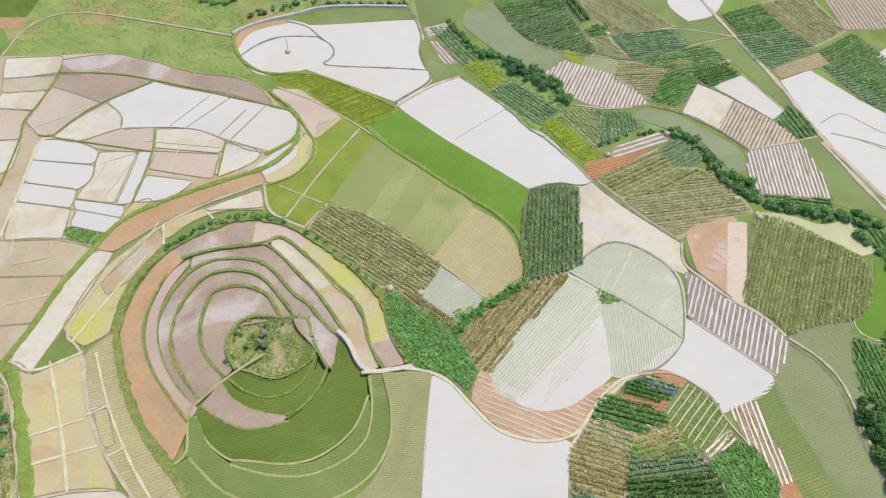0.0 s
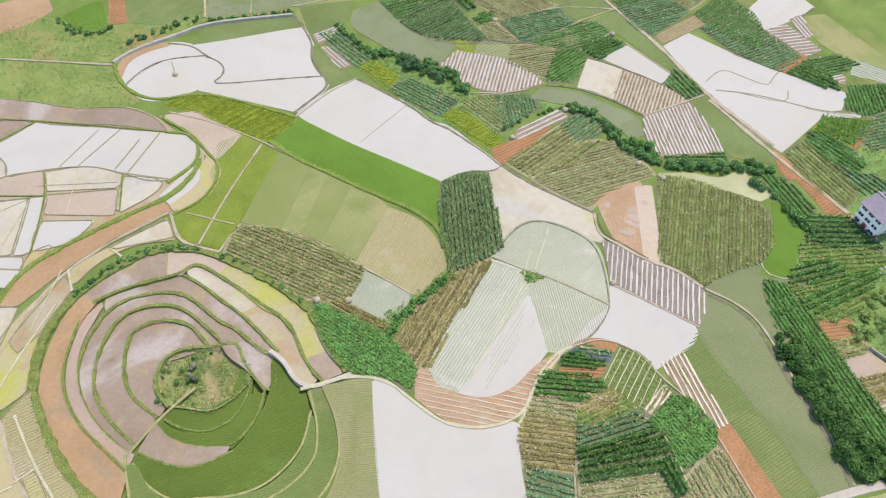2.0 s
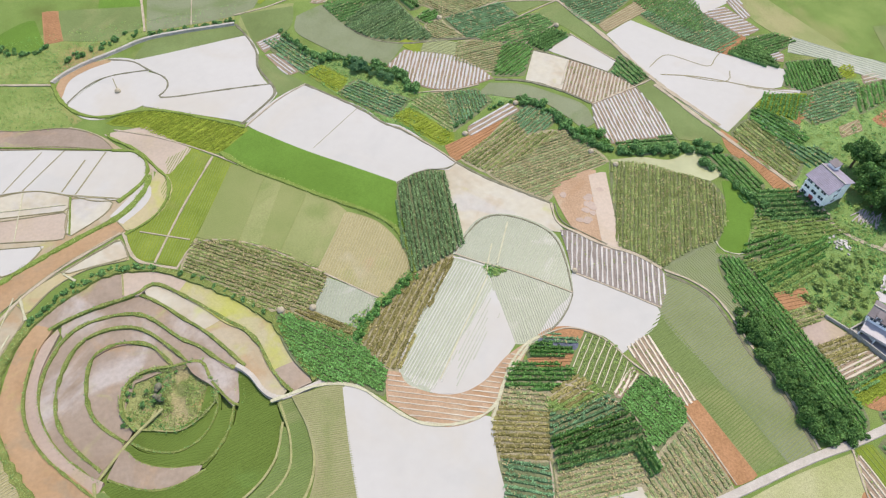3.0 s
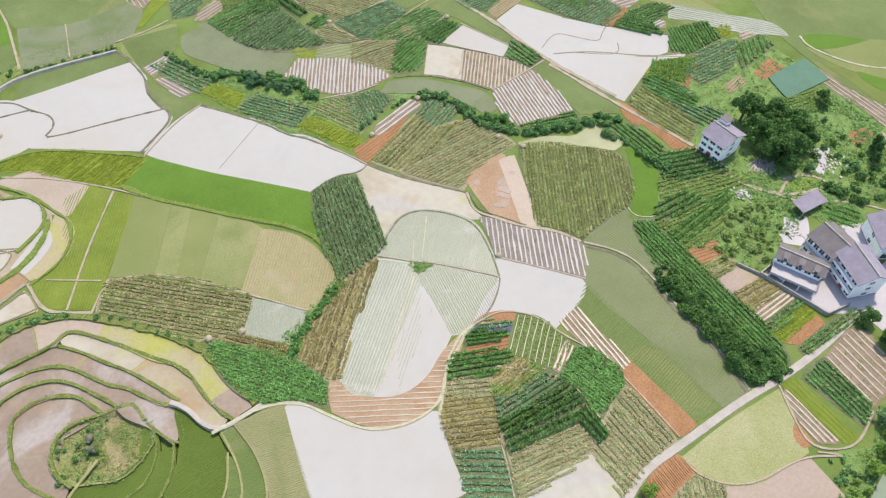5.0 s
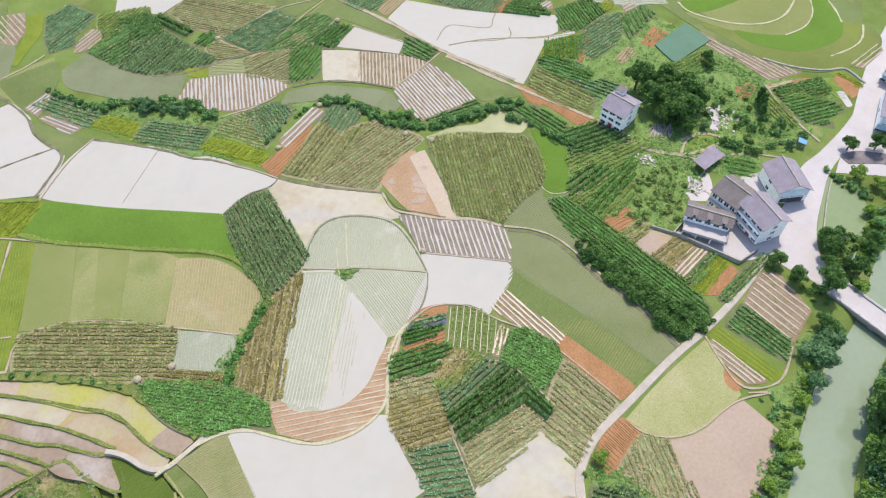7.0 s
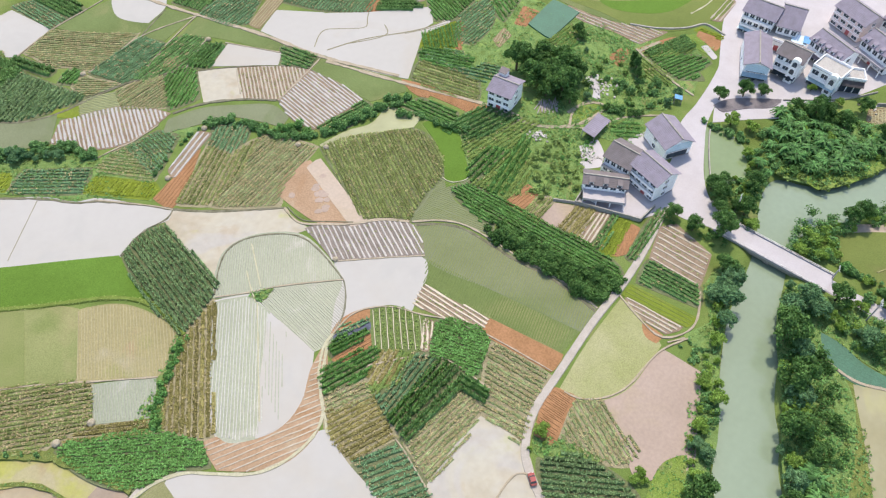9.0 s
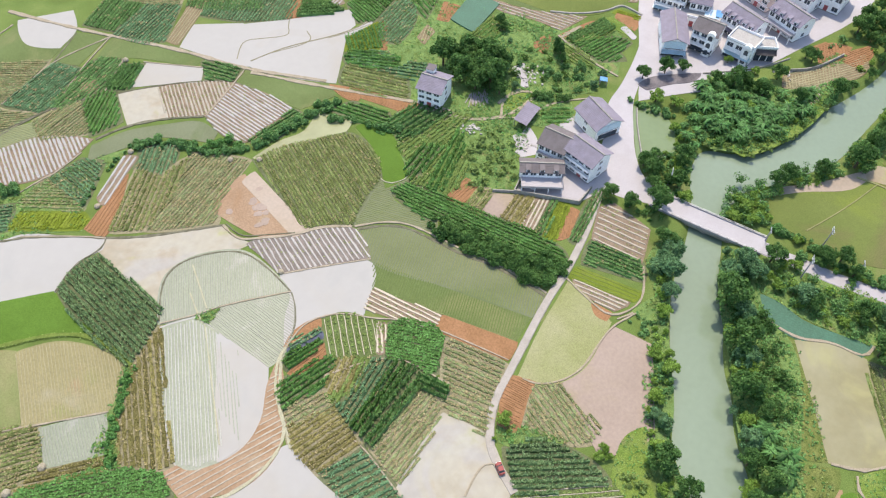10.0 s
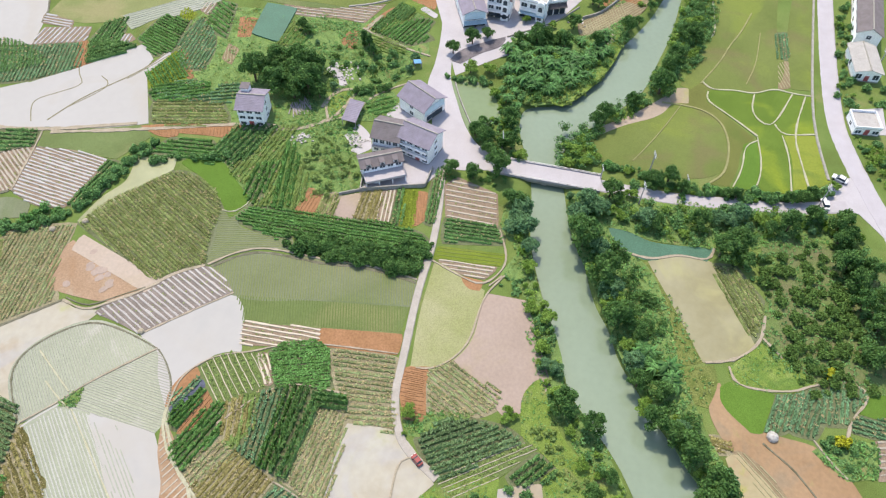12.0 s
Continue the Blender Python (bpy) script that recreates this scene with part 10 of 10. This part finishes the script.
    if dormers:
        for k in range(dormers):
            cx = -a + w * (k + 0.5) / dormers
            dormer = boxed("dormer", root, "frame_white", (cx - 0.62, -b - 0.3, eave - 0.3, cx + 0.62, -b + 1.5, eave + 0.85))
            boxed("dormer_window", dormer, "glass_dark", (cx - 0.42, -b - 0.36, eave - 0.02, cx + 0.42, -b - 0.29, eave + 0.62))
            boxed("dormer_roof", dormer, cover, (cx - 0.75, -b - 0.45, eave + 0.85, cx + 0.75, -b + 1.8, eave + 0.97))
    half, length = (b, a) if ridge == "x" else (a, b)
    over = 0.6
    top = eave + rise * 2 * half
    fall = (top - eave) / half
    for sign in (-1, 1):
        bm = bmesh.new()
        rows = max(3, int((half + over) / 0.42))
        pts = []
        for k in range(rows + 1):
            q = (half + over) * k / rows
            pts.append((q, top - fall * q))
        outline = []
        for k in range(rows):
            (q0, z0), (q1, z1) = pts[k], pts[k + 1]
            outline += [(q0, z0 + 0.13), (q1, z1 + 0.17)]
        outline += [(pts[-1][0], pts[-1][1] - 0.02), (0.0, top - 0.02)]
        ends = [[bm.verts.new((l, sign * q, z) if ridge == "x" else (sign * q, l, z)) for q, z in outline] for l in (-length - over, length + over)]
        m = len(outline)
        for k in range(m):
            bm.faces.new((ends[0][k], ends[0][(k + 1) % m], ends[1][(k + 1) % m], ends[1][k]))
        bm.faces.new(ends[0])
        bm.faces.new(ends[1][::-1])
        bmesh.ops.recalc_face_normals(bm, faces=bm.faces)
        part("roof_slope", bm, cover, root)
    bm = bmesh.new()
    if ridge == "x":
        box(bm, -length - over, -0.18, top, length + over, 0.18, top + 0.34)
    else:
        box(bm, -0.18, -length - over, top, 0.18, length + over, top + 0.34)
    part("ridge_cap", bm, "stone", root)
    return root


house(138.2, 101.5, -77, 7.4, 8.8, 6.6, 3, label="lone white three-storey farmhouse with a grey tiled roof", front=3, rise=0.2, tower=True)
house(139.9, 58.8, -87, 7.8, 8.5, 6.2, 2, cover="roof_brown", label="white farmhouse with a brown tiled roof and red door", front=4, porch=1.1)
house(140.3, 49.4, -102, 9.8, 8.2, 7.0, 3, label="white three-storey farmhouse with a grey tiled roof", front=4, glass=1.2)
house(157.2, 54.8, -26, 9.0, 10.4, 5.2, 2, ridge="y", label="grey-roofed farmhouse with a pale blue gable", wall="plaster", front=2, glazed=True)
house(129.6, 57.8, -56, 11.5, 4.6, 4.6, 2, cover="roof_brown", label="low white courtyard house with a brown roof", front=5, porch=4.2, rise=0.2, dormers=3)
house(209.3, 54.9, -62, 7.8, 16.2, 5.6, 2, ridge="y", rise=0.2, shop="blue_roof", label="village house with a wide grey gabled roof and shopfronts", front=3, glazed=True)
house(213.4, 44.9, -89, 8.1, 7.9, 8.0, 3, cover="roof_brown", label="tall white village house with brown roof and arched stair bay", front=3, glass=1.3, shop="glass_dark", bay=True)
house(216.3, 33.4, -94, 9.2, 7.3, 6.6, 2, roof="flat", label="white village house with flat roof terrace and arched bay", front=3, glass=1.3, shop="blue_roof", bay=True)
house(227.7, 37.7, -109, 12.5, 8.1, 6.6, 2, label="long white village house with a grey tiled roof", front=6, glass=1.2, shop="roof_tile", dormers=5)
house(239.8, 25.6, -112, 12.2, 8.6, 6.4, 2, label="long village house with a grey roof and porch", front=5, porch=2.6, dormers=4)
house(257.3, 26.3, -102, 9.6, 11.6, 7.0, 2, label="pale village house with a grey tiled roof", front=3)
house(250.6, 39.5, -110, 12.6, 9.0, 7.0, 3, wall="plaster_pink", label="tall pink-fronted village house with a grey roof", front=4)
house(227.6, 63.4, -82, 10.5, 9.3, 8.0, 3, label="white three-storey village house at the road", front=5, glass=1.2, shop="blue_roof")
house(231.8, 55.0, -73, 6.6, 13.6, 7.0, 2, label="village house with a plain grey tiled roof", front=3)
house(224.7, 53.8, -80, 9.5, 8.2, 3.6, 1, roof="flat", label="low white flat-roofed annex of a village house", front=3)
house(264.4, 18.3, -94, 9.1, 11.9, 7.0, 2, label="village house with a grey roof beside the lane", front=3)
house(220.1, 27.5, -59, 6.6, 5.4, 5.0, 1, roof="flat", label="low flat-roofed store beside a village house", front=3, shop="roof_brown")
house(222.0, -75.2, -82, 8.0, 14.0, 3.8, 1, ridge="y", rise=0.14, cover="roof_deck", label="white roadside house with a pale grey roof", front=3)
house(249.7, -76.7, 178, 33.7, 7.5, 6.0, 2, label="long roadside building with a dark grey roof", front=6, doors=0, cover="roof_brown")
house(192.4, -74.6, -78, 7.6, 7.4, 2.6, 1, roof="flat", label="low white flat-roofed roadside store", front=3)


def lean_to(x, y, turn, w, d, high, low, material, label):
    """An open shed: four posts under a sloping sheet roof."""
    root = tagged(new("shed"), label, "shed")
    root.matrix_basis = pose(x, y, 0, 0, 0, turn)
    for sx in (-1, 1):
        for sy, h in ((-1, low), (1, high)):
            boxed("post", root, "timber", (sx * w * 0.46 - 0.08, sy * d * 0.46 - 0.08, -0.1, sx * w * 0.46 + 0.08, sy * d * 0.46 + 0.08, h))
    bm = bmesh.new()
    n = int(w / 0.35)
    high_row, low_row = [], []
    for k in range(n + 1):
        x0, lift = -w / 2 + w * k / n, 0.07 * (k % 2)
        high_row.append((bm.verts.new((x0, d / 2, high + 0.06 + lift)), bm.verts.new((x0, d / 2, high + lift))))
        low_row.append((bm.verts.new((x0, -d / 2, low + 0.06 + lift)), bm.verts.new((x0, -d / 2, low + lift))))
    for k in range(n):
        (a0, a1), (b0, b1), (c0, c1), (d0, d1) = low_row[k], low_row[k + 1], high_row[k + 1], high_row[k]
        bm.faces.new((a0, b0, c0, d0))
        bm.faces.new((d1, c1, b1, a1))
        bm.faces.new((a1, b1, b0, a0))
        bm.faces.new((d0, c0, c1, d1))
    part("roof", bm, material, root)
    return root


lean_to(147.2, 73.4, 5, 9.4, 4.4, 2.8, 2.3, "roof_tile", "low open farm shed with a grey sheet roof")
lean_to(227.7, 45.5, 20, 4.0, 4.0, 4.4, 4.0, "blue_sheet", "shed under a bright blue sheet roof")
lean_to(226.4, 48.5, 20, 5.0, 5.0, 4.2, 3.8, "blue_roof", "annex under a pale blue sheet roof")
lean_to(175.9, 62.7, 30, 2.0, 2.4, 2.2, 1.9, "blue_sheet", "small stall covered by a blue tarpaulin")

# farmyard wall
for pts_line in ([(120.0, 60.4), (128.0, 62.3)], [(120.0, 60.4), (127.2, 43.8)], [(127.2, 43.8), (134.2, 43.8)]):
    way("wall", pts_line, 0.5, 0.0, 1.6)
way("wall", [(116.8, 65.5), (120.3, 60.1)], 0.5, 0.0, 1.0)
way("wall", [(172.0, 48.6), (166.2, 45.7), (158.8, 41.0), (154.5, 38.1)], 0.5, 0.0, 0.6)
way("wall", [(200.1, 39.0), (212.9, 25.5), (224.7, 19.1)], 0.5, 0.0, 0.6)
way("wall", [(146.9, 33.2), (145.3, 23.4)], 0.4, 0.0, 1.0)


# ---- bridge ----
def bridge(a, b, width):
    """A concrete road bridge from a to b."""
    a, b = np.array(a), np.array(b)
    d = b - a
    length = float(np.hypot(*d))
    root = tagged(new("bridge"), "pale concrete road bridge with low parapets over the river", "bridge")
    root.matrix_basis = pose(*(a + b) / 2, 0, 0, 0, math.degrees(math.atan2(d[1], d[0])))
    h, w = length / 2, width / 2
    boxed("deck", root, "concrete", (-h, -w, 0.15, h, w, 0.55))
    for s in (-1, 1):
        y0, y1 = sorted((s * w, s * (w - 0.3)))
        boxed("parapet", root, "concrete", (-h, y0, 0.55, h, y1, 0.85))
        boxed("rail", root, "steel", (-h, y0 + 0.1, 1.2, h, y1 - 0.1, 1.3), label="grey steel handrail")
        g0, g1 = sorted((s * (w - 0.2), s * (w - 0.9)))
        boxed("girder", root, "stone", (-h + 0.5, g0, -0.9, h - 0.5, g1, 0.15))
        n = int(length / 2.5)
        for k in range(n):
            x = -h + (k + 0.5) * length / n
            p0, p1 = sorted((s * (w + 0.08), s * (w - 0.36)))
            boxed("parapet_post", root, "stone", (x - 0.1, p0 + 0.1, 0.5, x + 0.1, p1 - 0.1, 1.25))
    for x in (-h * 0.92, 0.0, h * 0.92):
        boxed("pier", root, "stone", (x - 0.6, -w + 0.5, -4.0, x + 0.6, w - 0.5, -0.9), (x - 0.8, -w + 0.2, -1.2, x + 0.8, w - 0.2, -0.85))
    return root


bridge((141.2, 28.0), (143.6, -3.0), 6.4)


# ---- vehicles ----
def car(x, y, turn, paint, label, length=4.3, width=1.75, height=1.5):
    root = tagged(new("car"), label, "car")
    root.matrix_basis = pose(x, y, 0.22, 0, 0, turn)
    a, b = length / 2, width / 2
    bm = bmesh.new()
    box(bm, -a, -b, 0.3, a, b, 0.85)
    bmesh.ops.bevel(bm, geom=[e for e in bm.edges], offset=0.14, segments=2, affect="EDGES")
    part("body", bm, paint, root)
    bm = bmesh.new()
    low, high = 0.84, height
    v = [bm.verts.new(p) for p in ((-a * 0.75, -b * 0.92, low), (a * 0.5, -b * 0.92, low), (a * 0.5, b * 0.92, low), (-a * 0.75, b * 0.92, low),
                                   (-a * 0.55, -b * 0.78, high), (a * 0.15, -b * 0.78, high), (a * 0.15, b * 0.78, high), (-a * 0.55, b * 0.78, high))]
    for f in ((0, 3, 2, 1), (4, 5, 6, 7), (0, 1, 5, 4), (1, 2, 6, 5), (2, 3, 7, 6), (3, 0, 4, 7)):
        bm.faces.new([v[i] for i in f])
    part("window_band", bm, "glass_dark", root)
    boxed("roof_panel", root, paint, (-a * 0.56, -b * 0.79, high - 0.02, a * 0.16, b * 0.79, high + 0.05))
    for sx in (-0.62, 0.62):
        for sy in (-1, 1):
            bm = bmesh.new()
            bmesh.ops.create_cone(bm, cap_ends=True, segments=14, radius1=0.32, radius2=0.32, depth=0.2, matrix=pose(sx * a, sy * (b - 0.08), 0.3, 90))
            part("wheel", bm, "rubber", root)
    for sy in (-0.6, 0.6):
        boxed("headlight", root, "frame_white", (a - 0.06, sy * b - 0.18, 0.6, a + 0.02, sy * b + 0.18, 0.75))
    return root


car(51.9, 20.2, 55, "car_red", "small red microcar on the farm lane", 2.8, 1.4, 1.4)
car(155.7, -63.6, 15, "car_white", "white car parked beside the valley road")
car(166.9, -67.7, 70, "car_white", "white car on the valley road")
car(125.6, 57.1, 10, "car_white", "white car parked in the walled farmyard")
car(202.1, 52.4, 80, "car_dark", "dark car parked before a village house")


# ---- poles and lamps ----
def pole(x, y, height, label="grey concrete utility pole with crossarms", arms=2, turn=20):
    root = tagged(new("utility_pole"), label, "utility pole", "poles along the road")
    root.matrix_basis = pose(x, y, 0, 0, 0, turn)
    bm = bmesh.new()
    limb(bm, (0, 0, -0.3), (0, 0, height), 0.2, 0.12, 8)
    part("post", bm, "concrete", root)
    for k in range(arms):
        z = height - 0.4 - 0.8 * k
        arm = boxed("crossarm", root, "steel", (-1.1, -0.07, z, 1.1, 0.07, z + 0.14))
        for x0 in (-1.0, -0.5, 0.5, 1.0):
            bm = bmesh.new()
            bmesh.ops.create_cone(bm, cap_ends=True, segments=8, radius1=0.09, radius2=0.05, depth=0.28, matrix=pose(x0, 0, z + 0.28))
            part("insulator", bm, "frame_white", arm)
    return root


pole(153.7, -15.6, 7.0)
pole(139.8, -14.4, 8.5)
pole(154.8, -62.1, 8.0)
pole(148.9, 27.2, 6.0)
pole(145.6, -2.6, 5.0, arms=1)
pole(149.5, -25.7, 5.0, arms=1)
pole(224.1, -80.5, 7.0)


# ---- small things in the fields ----
def stack(x, y, r, label="small pale dome-shaped straw stack at a field corner", cover="straw"):
    """A low rounded straw stack with a flattened base."""
    bm = bmesh.new()
    bmesh.ops.create_icosphere(bm, subdivisions=3, radius=r)
    for v in bm.verts:
        n = 1 + 0.12 * noise.noise(v.co * 2.2 / r)
        v.co = Vector((v.co.x * n, v.co.y * n, max(v.co.z, -r * 0.35) * 0.85 * n + r * 0.3))
    me = bpy.data.meshes.new("haycock")
    bm.to_mesh(me)
    bm.free()
    me.materials.append(MATS[cover])
    ob = tagged(new("haycock", me), label, "straw stack", "straw stacks")
    ob.matrix_basis = pose(x, y, 0.05)
    return ob


for x, y in [(61.4, 93.4), (81.4, 132.5), (86.4, 125.9), (-5.4, 98.5), (-13.1, 99.7), (54.1, 205.6), (92.3, 192.1), (66.4, 157.8), (47.5, 148.5)]:
    stack(x, y, 0.75 + 0.2 * GROW.random())
stack(81.2, -52.5, 1.25, "large white covered stack beside the mud track", "rubble")
stack(-52.6, 192.2, 0.9, "small grey stone heap in a flooded paddy")


def rubble(x, y, spread, count, label):
    """A heap of broken slabs and stones."""
    rng = np.random.default_rng(int(abs(x) * 10))
    bm = bmesh.new()
    for k in range(count):
        px, py = rng.normal(0, spread / 2, 2)
        s = rng.uniform(0.3, 0.9, 3) * np.array([1, 1, 0.5])
        m = pose(px, py, s[2] * 0.4, *rng.uniform(-14, 14, 2), rng.uniform(0, 180)) @ Matrix.Diagonal((*s, 1))
        bmesh.ops.create_cube(bm, size=1.0, matrix=m)
    me = bpy.data.meshes.new("rubble_heap")
    bm.to_mesh(me)
    bm.free()
    me.materials.append(MATS["rubble"])
    ob = tagged(new("rubble_heap", me), label, "rubble", "", "stuff")
    ob.matrix_basis = pose(x, y, 0.05)
    return ob


rubble(164.3, 83.4, 4.0, 40, "broken pale concrete slabs on a yard")
rubble(133.6, 84.4, 2.6, 30, "heap of whitish rubbish and sacks among weeds")
rubble(137.8, 68.4, 3.5, 26, "broken white slabs on a drying floor")
rubble(217.3, 18.0, 2.5, 16, "pale rubble beside the lane")


def timber_pile(x, y, turn):
    root = tagged(new("timber_pile"), "loose pile of weathered purplish grey planks", "timber")
    root.matrix_basis = pose(x, y, 0.1, 0, 0, turn)
    rng = np.random.default_rng(5)
    for k in range(16):
        ob = boxed("plank", root, "timber", (-2.6, -0.14, 0, 2.6, 0.14, 0.08))
        ob.matrix_basis = pose(rng.normal(0, 0.8), -3 + 0.4 * k, 0.05 + 0.03 * (k % 4), 0, rng.uniform(-2, 2), rng.normal(0, 14))
    return root


timber_pile(146.3, 90.7, 40)


def boulders(x, y, z, count, spread):
    """Dark rocks at the mouth of the sinkhole."""
    rng = np.random.default_rng(9)
    bm = bmesh.new()
    for k in range(count):
        px, py = rng.normal(0, spread, 2)
        s = rng.uniform(0.4, 1.1)
        bmesh.ops.create_icosphere(bm, subdivisions=2, radius=s, matrix=pose(px, py, 0.1, *rng.uniform(0, 90, 3)) @ Matrix.Diagonal((1, 0.8, 0.7, 1)))
    for v in bm.verts:
        v.co += v.co.normalized() * 0.18 * noise.noise(v.co * 1.5)
    me = bpy.data.meshes.new("boulders")
    bm.to_mesh(me)
    bm.free()
    me.materials.append(MATS["ditch"])
    ob = tagged(new("boulders", me), "dark rocks round a sinkhole mouth", "rocks", "", "stuff")
    ob.matrix_basis = pose(x, y, z)
    return ob


boulders(-43.0, 84.6, -1.8, 6, 1.0)
